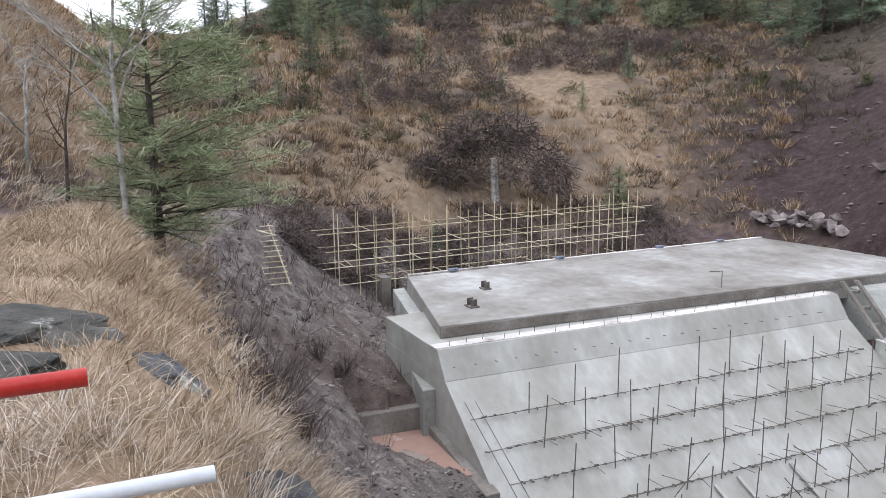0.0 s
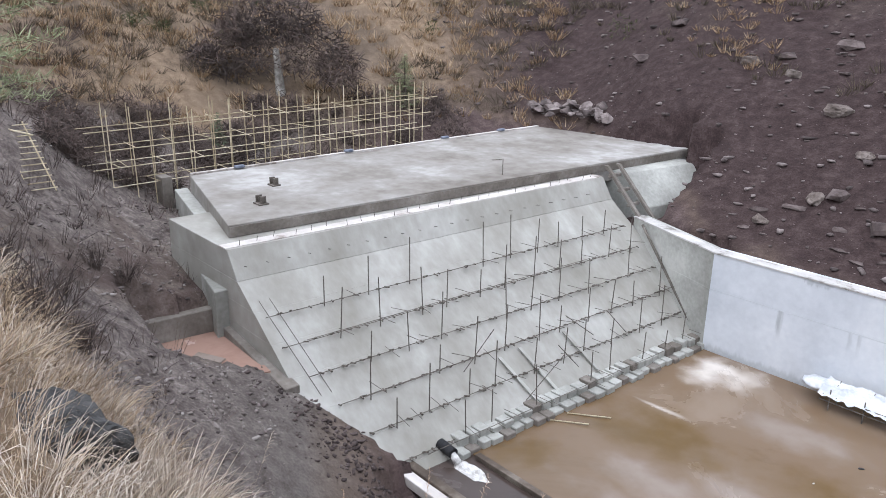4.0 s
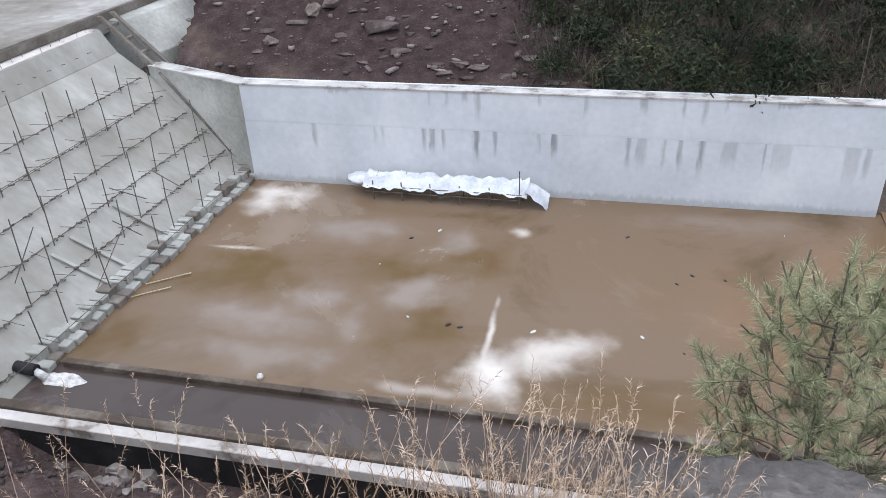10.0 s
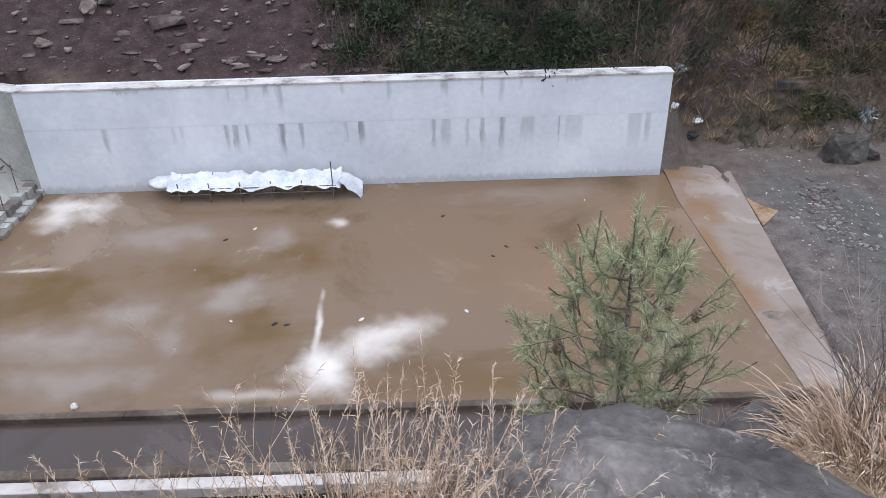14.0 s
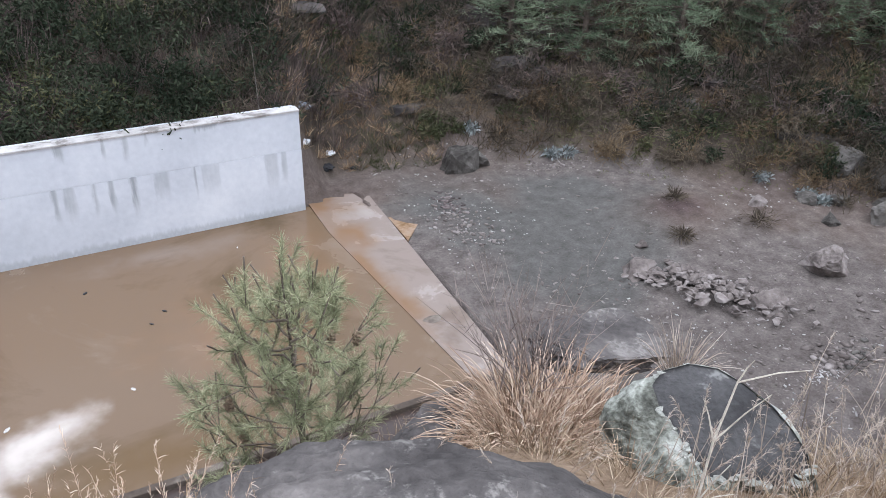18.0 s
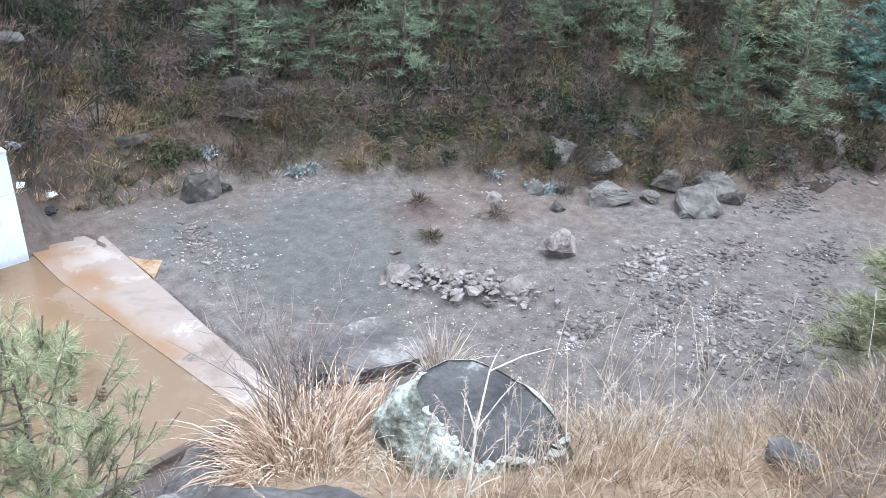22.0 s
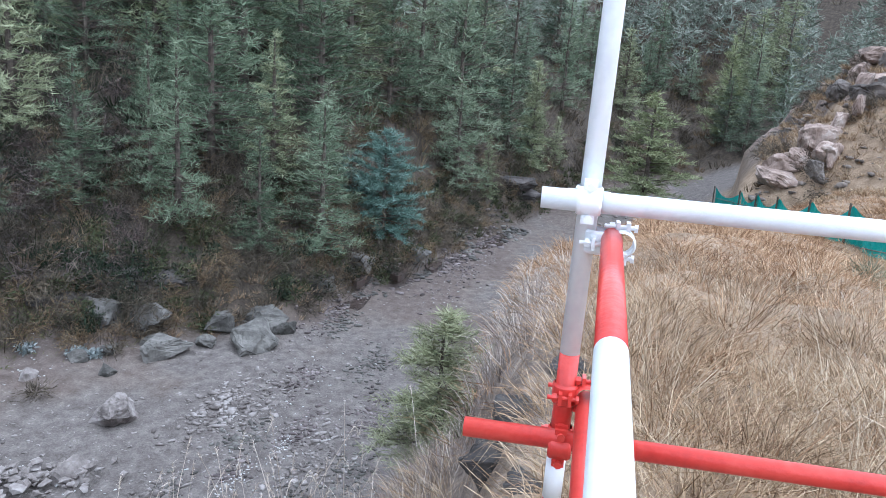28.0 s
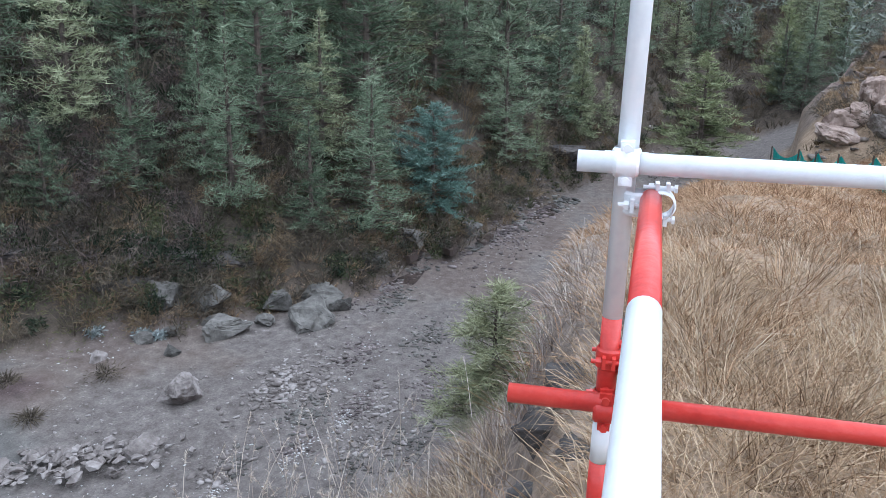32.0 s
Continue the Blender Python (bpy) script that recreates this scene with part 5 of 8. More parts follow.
# purple cut slope: loose rocks and strata
b = g.uniform(-50, 3, 4200)
rb = np.interp(b, BEAR, SECT[:, 4])
r = rb + 0.6 + 28 * g.random(4200) ** 1.2
x, y = polar(r, b)
stones("slope_stones", x, y, 0.03 + 0.27 * g.random(4200) ** 6, PURPLEGREY, "loose purple-grey stones on the cut slope", 3)
for k in range(18):
    bb = -46 + 48 * rr.random()
    r0 = float(np.interp(bb, BEAR, SECT[:, 4])) + rr.uniform(2.5, 22)
    x, y = polar(r0, bb)
    s = rr.uniform(0.2, 0.55)
    rock(float(x), float(y), (s * 1.4, s, s * 0.5), 200 + k, PURPLESTONE, "purple-brown slab of rock on the cut slope", "slope_rock", "rocks on the cut slope", rr.uniform(0, 6), sub=2)
px, py = on_ground(-38.8, -8.1, 40.5)
pile = empty("rock_pile", (px, py, float(ground(px, py)) - 0.1), label="pile of reddish broken rocks at the end of the dam deck", category="rubble")
for k in range(70):
    s = rr.uniform(0.16, 0.5)
    o = part("pile_stone", rock_bm(300 + k, (s * 1.2, s, s * 0.6), 2, 9), PURPLEGREY, pile)
    o.location = (rr.gauss(0, 1.3), rr.gauss(0, 1.2), 0.1 + 0.5 * rr.random() * rr.random())
    o.rotation_euler = (rr.uniform(-0.4, 0.4), rr.uniform(-0.4, 0.4), rr.uniform(0, 6.3))
# dirt slope by the channel
n = 900
t = g.random(n)
x, y = -16.5 + 6.5 * t + 0.8 * g.normal(size=n), 9.4 + 1.0 * t - 0.3 + 0.5 * g.normal(size=n)
keep = y < 10.7
stones("bank_stones", x[keep], y[keep], 0.03 + 0.11 * g.random(keep.sum()) ** 3, PURPLESTONE, "small stones on the dirt bank beside the channel", 4)
for k in range(26):
    x, y = -10.4 + rr.gauss(0, 0.9), 10.2 + rr.gauss(0, 0.35)
    s = rr.uniform(0.09, 0.22)
    rock(x, y, (s * 1.2, s, s * 0.8), 400 + k, PALESTONE, "pale loose stone beside the channel wall", "loose_stone", "stones beside the channel wall", sub=2)

n = 6000
b = g.uniform(-83, -56, n)
r = np.interp(b, BEAR, SECT[:, 0]) * 1.15 + (34 - np.interp(b, BEAR, SECT[:, 0]) * 1.15) * g.random(n)
x, y = polar(r, b)
k = (ground(x, y) > 2.3) & ~inside_dam(x, y)
stones("bank_stones", x[k], y[k], 0.015 + 0.11 * g.random(k.sum()) ** 4, PURPLEGREY, "grey stones strewn over the dirt bank beside the dam", 6)
k = k & (fbm(x, y, 0.5, 3, 96) > 0.0)
stones("bank_stones", x[k] + 0.3, y[k] + 0.2, 0.02 + 0.1 * g.random(k.sum()) ** 4, PALESTONE, "pale stones strewn over the dirt bank beside the dam", 7)

# ---- boulders under the lookout ----
NEARG = "boulders below the railing"
CLEARED = [(1.5, 2.3, 0.75), (3.05, 2.35, 0.5)]
def near_stone():
    """A broad weathered dome of rock, cracked along its outer edge."""
    bm = bmesh.new()
    bmesh.ops.create_icosphere(bm, subdivisions=6, radius=1.0)
    for v in bm.verts:
        d = v.co.copy()
        k = 1 + 0.07 * noise.fractal(d * 1.7 + Vector((3, 1, 7)), 0.9, 2.0, 4) + 0.02 * noise.fractal(d * 9, 0.7, 2.0, 4)
        crack = abs(noise.noise(d * Vector((2.6, 3.4, 1.5)) + Vector((8, 2, 5))))
        k -= 0.03 * max(0.0, 1 - crack / 0.05)
        v.co = Vector((d.x * 1.44, d.y * 0.78, d.z * 1.02)) * k
    return bm


def near_stone_material():
    """Dark weathered stone: pale crusts gather in ragged patches and along cracks."""
    m = material("weathered_grey_stone", [(0.25, (0.05, 0.045, 0.043)), (0.45, (0.09, 0.082, 0.078)), (0.62, (0.14, 0.127, 0.119)), (0.8, (0.23, 0.21, 0.195))], 1.6, 0.9, 0, 0.9, fine=10)
    n, l = m.node_tree.nodes, m.node_tree.links
    b = n["Principled BSDF"]
    old = b.inputs["Base Color"].links[0].from_socket
    co = n.new("ShaderNodeTexCoord").outputs["Object"]
    t, q = n.new("ShaderNodeTexNoise"), n.new("ShaderNodeTexNoise")
    t.inputs["Scale"].default_value, t.inputs["Detail"].default_value, t.inputs["Roughness"].default_value = 2.3, 9, 0.72
    q.inputs["Scale"].default_value, q.inputs["Detail"].default_value = 26.0, 4
    for k in (t, q):
        l.new(co, k.inputs["Vector"])
    r = ramp_node(n, [(0.55, (0, 0, 0)), (0.60, (0.75, 0.75, 0.75))])
    l.new(t.outputs["Fac"], r.inputs[0])
    r2 = ramp_node(n, [(0.42, (0.1, 0.1, 0.1)), (0.55, (1, 1, 1))])
    l.new(q.outputs["Fac"], r2.inputs[0])
    mu = n.new("ShaderNodeMath")
    mu.operation = "MULTIPLY"
    l.new(r.outputs[0], mu.inputs[0])
    l.new(r2.outputs[0], mu.inputs[1])
    mix = n.new("ShaderNodeMix")
    mix.data_type = "RGBA"
    mix.inputs[7].default_value = (0.27, 0.255, 0.235, 1)
    l.new(mu.outputs[0], mix.inputs[0])
    l.new(old, mix.inputs[6])
    l.new(mix.outputs[2], b.inputs["Base Color"])
    return m


NEARROCK = near_stone_material()
o = part("near_boulder", near_stone(), NEARROCK, smooth=True)
o.location, o.rotation_euler = (1.12, 2.2, 8.66), (-0.04, 0.03, -0.54)
tagged(o, "large smooth dark boulder below the railing", "rock", NEARG)
rock(1.78, 3.42, (0.36, 0.26, 0.16), 502, NEARROCK, "small grey boulder beside a grass tuft", "near_boulder", NEARG, 0.2, z=8.55)

# a boulder split to a flat dark face, its rim and flank crusted with lichen
big = empty("split_boulder", (3.09, 2.31, 9.11), label="dark split boulder with a pale lichen-covered flank", category="rock", group=NEARG)
BU, BV, BN = Vector((0.62, -0.78, -0.09)), Vector((0.71, 0.51, 0.48)), Vector((-0.33, -0.37, 0.87))
OUTLINE = ((-0.51, 0.22), (-0.36, 0.33), (-0.18, 0.36), (0.0, 0.31), (0.18, 0.23), (0.32, 0.12), (0.43, 0.0), (0.46, -0.1), (0.38, -0.24), (0.24, -0.28), (0.10, -0.29), (-0.06, -0.37), (-0.22, -0.26), (-0.33, -0.13), (-0.45, -0.04), (-0.54, 0.1))


def outline_at(a, k):
    """A point of the face's outline, a runs 0 to 1 round it; k scales it."""
    i = a * len(OUTLINE)
    p, q, f = OUTLINE[int(i) % len(OUTLINE)], OUTLINE[(int(i) + 1) % len(OUTLINE)], i - int(i)
    return k * (p[0] * (1 - f) + q[0] * f), k * (p[1] * (1 - f) + q[1] * f)


def rings_mesh(rows, around, place, cap=True):
    bm = bmesh.new()
    grid = [[bm.verts.new(place(k / (rows - 1), c / around)) for c in range(around)] for k in range(rows)]
    for k in range(rows - 1):
        for c in range(around):
            d = (c + 1) % around
            bm.faces.new((grid[k][c], grid[k][d], grid[k + 1][d], grid[k + 1][c]))
    if cap:
        bm.faces.new(grid[0][::-1])
    bmesh.ops.recalc_face_normals(bm, faces=bm.faces[:])
    return bm


def face_place(f, a):
    u, v = outline_at(a, 0.9 * (0.03 + 0.97 * f))
    h = 0.012 * noise.fractal(Vector((u * 3, v * 3, 1)), 0.9, 2.0, 4) - 0.025 * f ** 6
    return BU * u + BV * v + BN * (h + 0.012)


def flank_place(f, a):
    """From under the rim down and out; the side towards the tuft leans out the most."""
    u, v = outline_at(a, 0.885)
    side = max(0.0, min(1.0, (-u - 0.12) / 0.3)) * max(0.0, min(1.0, (0.32 - v) / 0.3))
    front = max(0.0, min(1.0, (-v) / 0.3)) * max(0.0, min(1.0, (0.15 - u) / 0.25))
    out = Vector((u, v)).normalized()
    spread = (0.07 + 0.20 * side + 0.20 * front) * min(1.0, f * 3.2) ** 0.8 - 0.12 * max(0.0, f - 0.6)
    p = BU * (u + out.x * spread) + BV * (v + out.y * spread) + BN * (0.005 - 0.16 * f) + Vector((0, 0, -1.0 * f ** 1.3))
    lump = 0.055 * noise.fractal(p * 4 + Vector((2, 5, 1)), 0.8, 2.0, 5) * min(1.0, 8 * f)
    return p + (BU * out.x + BV * out.y + BN * 0.5) * lump


part("dark_face", rings_mesh(16, 96, face_place), DARKFACE, big, "flat dark broken face", smooth=True)
part("lichen_flank", rings_mesh(40, 128, flank_place, False), PALELICHEN, big, "flank crusted with pale lichen", smooth=True)
rl = random.Random(19)
for k in range(44):
    a = rl.choice((rl.uniform(0.56, 1.02), rl.uniform(0.40, 0.75)))
    u, v = outline_at(a % 1, 0.9 * rl.uniform(0.96, 1.05))
    sz = rl.uniform(0.012, 0.034)
    o = part("crust", rock_bm(560 + k, (sz * 1.4, sz, sz * 0.5), 2, 8), CRUST, big)
    o.location, o.rotation_euler = BU * u + BV * v + BN * 0.012, (0.35, -0.3, rl.uniform(0, 6))
rock(3.85, 4.3, (0.55, 0.36, 0.2), 503, NEARROCK, "pale lichened rock shelf at the brow of the bank", "near_boulder", NEARG, -0.3, z=8.12)
rock(4.27, 0.95, (0.2, 0.17, 0.13), 504, LICHEN, "small lichened stone in dry grass", "near_boulder", NEARG, z=8.84)
for k, (bb, el, s) in enumerate(((87.6, -25.6, (1.3, 0.9, 0.8)), (86.2, -28.6, (1.2, 0.8, 0.8)), (85.0, -33.0, (1.0, 0.7, 0.6)), (91.3, -22.0, (1.3, 0.9, 0.7)), (88.6, -29.5, (0.9, 0.7, 0.5)))):
    x, y = on_ground(bb, el)
    s = tuple(0.36 * v * math.hypot(x, y) / 10.5 for v in s)
    rock(x, y, s, 520 + k, LEDGE, "black weathered rock in the grassy bank", "bank_boulder", "black rocks in the bank", k, sink=0.85, cuts=22)
    CLEARED.append((x, y, s[0]))
for k, (bb, el, s, m) in enumerate(((-77.0, -27.6, (0.34, 0.3, 0.22), DARKFACE), (-92.8, -13.8, (0.6, 0.42, 0.13), MOSSROCK), (-90.0, -14.8, (0.42, 0.32, 0.09), MOSSROCK), (-83.4, -18.2, (0.27, 0.24, 0.08), LICHEN), (-95.0, -16.4, (0.42, 0.36, 0.11), MOSSROCK), (-84.8, -17.4, (0.2, 0.16, 0.08), LICHEN), (-80.6, -16.4, (0.5, 0.4, 0.08), MOSSROCK))):
    x, y = on_ground(bb, el)
    o = rock(x, y, s, 530 + k, m, "flat dark mossy rock showing through the dry grass slope" if m is MOSSROCK else "dark lichened rock in the dry grass slope", "slope_boulder", "rocks in the grass slope", k, sink=0.75 if k == 0 else 0.85, cuts=34)
    if k:
        fall = Vector((float(ground(x - 0.2, y) - ground(x + 0.2, y)) / 0.4, float(ground(x, y - 0.2) - ground(x, y + 0.2)) / 0.4, 1))
        o.rotation_euler = (fall.to_track_quat("Z", "X").to_matrix() @ Matrix.Rotation(k, 3, "Z")).to_euler()
    CLEARED.append((x, y, s[0] * 0.95))

# ---- rock outcrop above the net fence ----
CRAG_B, CRAG_TOP, CRAG_FOOT = ([103, 104.5, 107.5, 107.8, 108.2, 110.6, 113.9, 119.4, 127], [-7.57, -6.22, -2.54, 0.47, 1.83, 3.2, 3.82, 3.48, 3.48], [-9.0, -8.0, -6.0, -5.0, -3.6, -1.92, -1.2, 0.99, 1.13])
crag = empty("rock_outcrop", (20, -12, 10), label="layered tan rock crag above the dry grass slope", category="crag")
TANROCK = material("tan_rock", [(0.2, (0.10, 0.072, 0.058)), (0.4, (0.215, 0.157, 0.128)), (0.6, (0.31, 0.235, 0.195)), (0.85, (0.40, 0.345, 0.305))], 0.9, 0.95, 0, 1.0, fine=8, obj_random=0.15)
DARKTAN = material("weathered_rock", [(0.2, (0.05, 0.042, 0.037)), (0.5, (0.115, 0.096, 0.084)), (0.8, (0.21, 0.18, 0.16))], 0.9, 0.95, 0, 0.8, fine=6, obj_random=0.3)


def crag_top(b):
    return float(np.interp(b, CRAG_B, CRAG_TOP))


def crag_foot(b):
    return float(np.interp(b, CRAG_B, CRAG_FOOT))


for row in range(21):
    bb = 103.0 + rr.uniform(0, 0.6)
    while bb < 127:
        el = -8.2 + 0.72 * row + 0.2 * math.sin(bb) + rr.uniform(-0.25, 0.25)
        wide = rr.choice((0.25, 0.35, 0.45, 0.6, 0.8, 1.0)) * rr.uniform(0.8, 1.2)
        step = math.degrees(wide * 2.0 / 52)
        bb += step
        top, foot = crag_top(bb), crag_foot(bb)
        if el > top or el < foot and rr.random() > 0.02:
            continue
        x, y = on_ground(bb - step / 2, min(el, top - 0.2), 42.5)
        depth = top - el
        if rr.random() > (0.97 if depth < 3.0 else 0.6 if depth < 4.2 else 0.07) * (0.5 if bb < 107 else 1.0):
            continue
        tall = rr.uniform(0.5, 0.85)
        lay = rock_bm(1500 + len(crag.children), (wide * rr.uniform(1.1, 1.6), rr.uniform(0.9, 1.3), tall), 3, 26, 0.13, 1.0)
        o = part("rock_layer", lay, DARKTAN if depth < 0.7 or rr.random() < 0.25 else TANROCK, crag)
        o.location = (x - 20, y + 12, float(ground(x, y)) - 10 + rr.uniform(-0.15, 0.15))
        o.rotation_euler = (rr.uniform(-0.12, 0.12), rr.uniform(-0.08, 0.16), -radians(bb) + rr.uniform(-0.3, 0.3))
TANRUBBLE = material("tan_rubble", [(0.25, (0.06, 0.048, 0.04)), (0.5, (0.13, 0.106, 0.09)), (0.8, (0.27, 0.225, 0.19))], 1.2, 0.95, 0, 0.5, fine=6, island=0.5)
g = np.random.default_rng(63)
n = 2600
x, y = polar(g.uniform(39.5, 62, n), g.uniform(102.8, 128, n))
k = fbm(x, y, 0.25, 3, 64) > -0.12
stones("crag_rubble", x[k], y[k], 0.06 + 0.42 * g.random(k.sum()) ** 4, TANRUBBLE, "loose tan rubble on the slope below the crag", 65, 0.6)
SLOPE_ROCK = material("pale_brown_stone", [(0.25, (0.07, 0.055, 0.048)), (0.5, (0.135, 0.11, 0.097)), (0.8, (0.24, 0.205, 0.185))], 1.6, 0.9, 0, 0.6, fine=6)
for k, (bb, el, w) in enumerate(((-19.0, -6.1, 0.55), (-22.2, -7.2, 0.5), (-22.9, -12.9, 0.34), (-26.1, -14.7, 0.3), (-28.1, -4.3, 0.4), (-15.9, -4.9, 0.5), (-25.4, -5.0, 0.35), (-20.4, -9.8, 0.3), (-17.6, -9.0, 0.4))):
    x, y = on_ground(bb, el, 24.5)
    rock(x, y, (w * 1.2, w * 0.8, w * 0.6), 950 + k, SLOPE_ROCK, "pale brown rock lodged in the cut slope", "slope_rock", "rocks on the cut slope", 0.9 * k, sink=0.5, cuts=16)
# strata on the purple cut slope
for k, (bb, el) in enumerate(((-17.7, -15.4), (-16.1, -16.0), (-14.2, -16.6), (-12.4, -17.2), (-10.7, -17.9), (-9.2, -18.6), (-19.5, -16.5), (-6.7, -17.1), (-6.1, -18.7), (-23.1, -12.9), (-26.2, -14.6), (-21.2, -13.8), (-12.3, -13.9), (-11.5, -17.6), (-20.3, -16.1))):
    x, y = on_ground(bb, el, 24.5)
    for c in range(2 if k % 3 else 1):
        s = rr.uniform(0.16, 0.4)
        rock(x + rr.gauss(0, 0.5), y + rr.gauss(0, 0.3), (s * 1.2, s * 0.6, s * 0.36), 900 + 3 * k + c, PURPLESTONE, "jutting slab of layered rock on the cut slope", "slope_slab", "layered slabs on the cut slope", 0.25 + rr.uniform(-0.3, 0.3), sink=0.75, sub=2)
# ledges in the far bank scrub
for k in range(8):
    bb, el = rr.uniform(13, 60), rr.uniform(-18.5, -11)
    x, y = on_ground(bb, el, 26.5)
    w = rr.uniform(0.5, 1.7)
    rock(x, y, (w, 0.5, rr.uniform(0.16, 0.3)), 840 + k, LEDGE, "thin dark rock ledge in the scrub of the far bank", "rock_ledge", "ledges in the far bank", -radians(bb) + rr.uniform(-0.3, 0.3), sink=0.95, sub=2)
for k, (bb, el, s) in enumerate(((34.2, -13.4, (1.6, 0.8, 0.7)), (30.5, -13.0, (1.1, 0.6, 0.9)), (33.0, -16.0, (0.9, 0.5, 0.8)), (57.5, -16.8, (1.9, 0.8, 0.26)), (60.5, -17.2, (1.7, 0.7, 0.25)), (86.0, -9.5, (2.0, 1.0, 0.6)), (86.8, -10.2, (1.5, 0.8, 0.4)))):
    rr0 = np.linspace(24, 70, 300)
    xx, yy = polar(rr0, bb)
    zz = ground(xx, yy)
    hit = np.argmax(np.degrees(np.arctan2(zz - 12, rr0)) > el)
    rock(float(xx[hit]), float(yy[hit]), s, 800 + k, LEDGE, "dark rock ledge in the scrub of the far bank", "rock_ledge", "ledges in the far bank", -radians(bb), sink=0.55, sub=3, cuts=16)


BANKROCK = material("bank_rock", [(0.25, (0.06, 0.05, 0.043)), (0.5, (0.115, 0.098, 0.086)), (0.8, (0.20, 0.175, 0.156))], 1.3, 0.95, 0, 0.7, fine=7)
# bare pale faces under dark overhangs in the far bank
for k, (bb, el, s, m) in enumerate(((35.0, -13.0, (1.5, 0.7, 0.9), BANKROCK), (34.2, -14.4, (1.2, 0.5, 0.8), BANKROCK), (37.6, -13.4, (1.2, 0.5, 0.6), BANKROCK), (34.4, -11.4, (2.2, 0.9, 0.22), LEDGE), (38.4, -12.5, (2.0, 0.8, 0.25), LEDGE), (47.8, -15.3, (1.7, 0.6, 0.16), LEDGE), (57.0, -17.0, (1.9, 0.6, 0.14), LEDGE), (60.0, -17.4, (1.8, 0.6, 0.12), LEDGE), (54.6, -16.6, (1.2, 0.6, 0.14), LEDGE))):
    x, y = on_ground(bb, el, 26.5)
    rock(x, y, s, 870 + k, m, "bare pale rock breaking out of the far bank" if m is BANKROCK else "dark overhanging rock ledge in the far bank", "bank_rock" if m is BANKROCK else "rock_ledge", "rocks in the far bank", -radians(bb), sink=0.9, sub=3, cuts=18)


# ---- grass, scrub and twigs ----
def ribbons(base, way, length, width, droop, seed=0, marks=((0.0, 1.0), (0.55, 0.75), (1.0, 0.15))):
    """Narrow bent blades: a quad between each two marks (place along it, width)."""
    g = np.random.default_rng(seed)
    n = len(base)
    way = way / np.linalg.norm(way, axis=1, keepdims=True)
    side = np.cross(way, g.normal(size=(n, 3)))
    side /= np.linalg.norm(side, axis=1, keepdims=True) + 1e-9
    rows = []
    for s, w in marks:
        p = base + way * (length * s)[:, None]
        p[:, 2] -= droop * length * s * s
        rows += [p - side * (width * w)[:, None], p + side * (width * w)[:, None]]
    verts = np.stack(rows, 1).reshape(-1, 3)
    k = (np.arange(n) * 2 * len(marks))[:, None]
    faces = np.concatenate([k + np.array([0, 1, 3, 2]) + 2 * c for c in range(len(marks) - 1)])
    return verts, faces


def tufts(x, y, z, blades, length, width, lean, droop, seed, spread=0.12, up=1.0, **more):
    """Blades in tufts at the given places; length and width for each tuft."""
    g = np.random.default_rng(seed)
    n = len(x)
    cx, cy, cz, cl, cw = (np.repeat(v, blades) for v in (x, y, z, length, width))
    a, q = g.uniform(0, 6.283, n * blades), np.sqrt(g.random(n * blades))
    base = np.stack([cx + spread * cl * q * np.cos(a), cy + spread * cl * q * np.sin(a), cz - 0.03], -1)
    ln = lean * q * g.uniform(0.5, 1.5, n * blades)
    way = np.stack([np.cos(a) * ln + 0.15 * g.normal(size=n * blades), np.sin(a) * ln + 0.15 * g.normal(size=n * blades), np.full(n * blades, up)], -1)
    return ribbons(base, way, cl * g.uniform(0.55, 1.15, n * blades), cw, droop * g.uniform(0.4, 1.4, n * blades), seed + 1, **more)


def stuff(name, vf, mat, label, category, parent=None):
    me = island_mesh(name, *vf)
    me.materials.append(mat)
    o = new(name, me)
    if parent is not None:
        o.parent = parent
        return tagged(o, kind="stuff")
    return tagged(o, label, category, kind="stuff")


STRAW = material("straw", [(0.12, (0.115, 0.072, 0.04)), (0.38, (0.25, 0.165, 0.097)), (0.62, (0.375, 0.262, 0.16)), (0.9, (0.53, 0.42, 0.288))], 0.8, 0.9, 0, 0, island=0.7, spec=0.15)
DRYSTRAW = material("grey_straw", [(0.12, (0.125, 0.086, 0.053)), (0.38, (0.265, 0.192, 0.125)), (0.62, (0.40, 0.305, 0.208)), (0.9, (0.56, 0.465, 0.345))], 0.8, 0.9, 0, 0, island=0.7, spec=0.15)
RUSTSTRAW = material("rusty_straw", [(0.12, (0.115, 0.063, 0.033)), (0.4, (0.25, 0.145, 0.079)), (0.65, (0.37, 0.235, 0.136)), (0.9, (0.50, 0.36, 0.23))], 0.8, 0.9, 0, 0, island=0.7, spec=0.15)
PALESTRAW = material("pale_straw", [(0.15, (0.22, 0.175, 0.14)), (0.5, (0.42, 0.35, 0.285)), (0.9, (0.60, 0.53, 0.455))], 0.8, 0.9, 0, 0, island=0.6, spec=0.15)
TWIG = material("twigs", [(0.15, (0.04, 0.033, 0.024)), (0.5, (0.085, 0.07, 0.052)), (0.85, (0.165, 0.135, 0.10))], 0.25, 0.95, 0, 0, island=0.5, spec=0.1)
OLIVE = material("olive_scrub", [(0.15, (0.03, 0.037, 0.018)), (0.5, (0.06, 0.068, 0.034)), (0.85, (0.115, 0.11, 0.057))], 0.25, 0.9, 0, 0, island=0.5, spec=0.1)
RUST = material("rusty_bracken", [(0.15, (0.07, 0.047, 0.027)), (0.5, (0.132, 0.093, 0.055)), (0.85, (0.22, 0.165, 0.10))], 0.25, 0.9, 0, 0, island=0.5, spec=0.1)
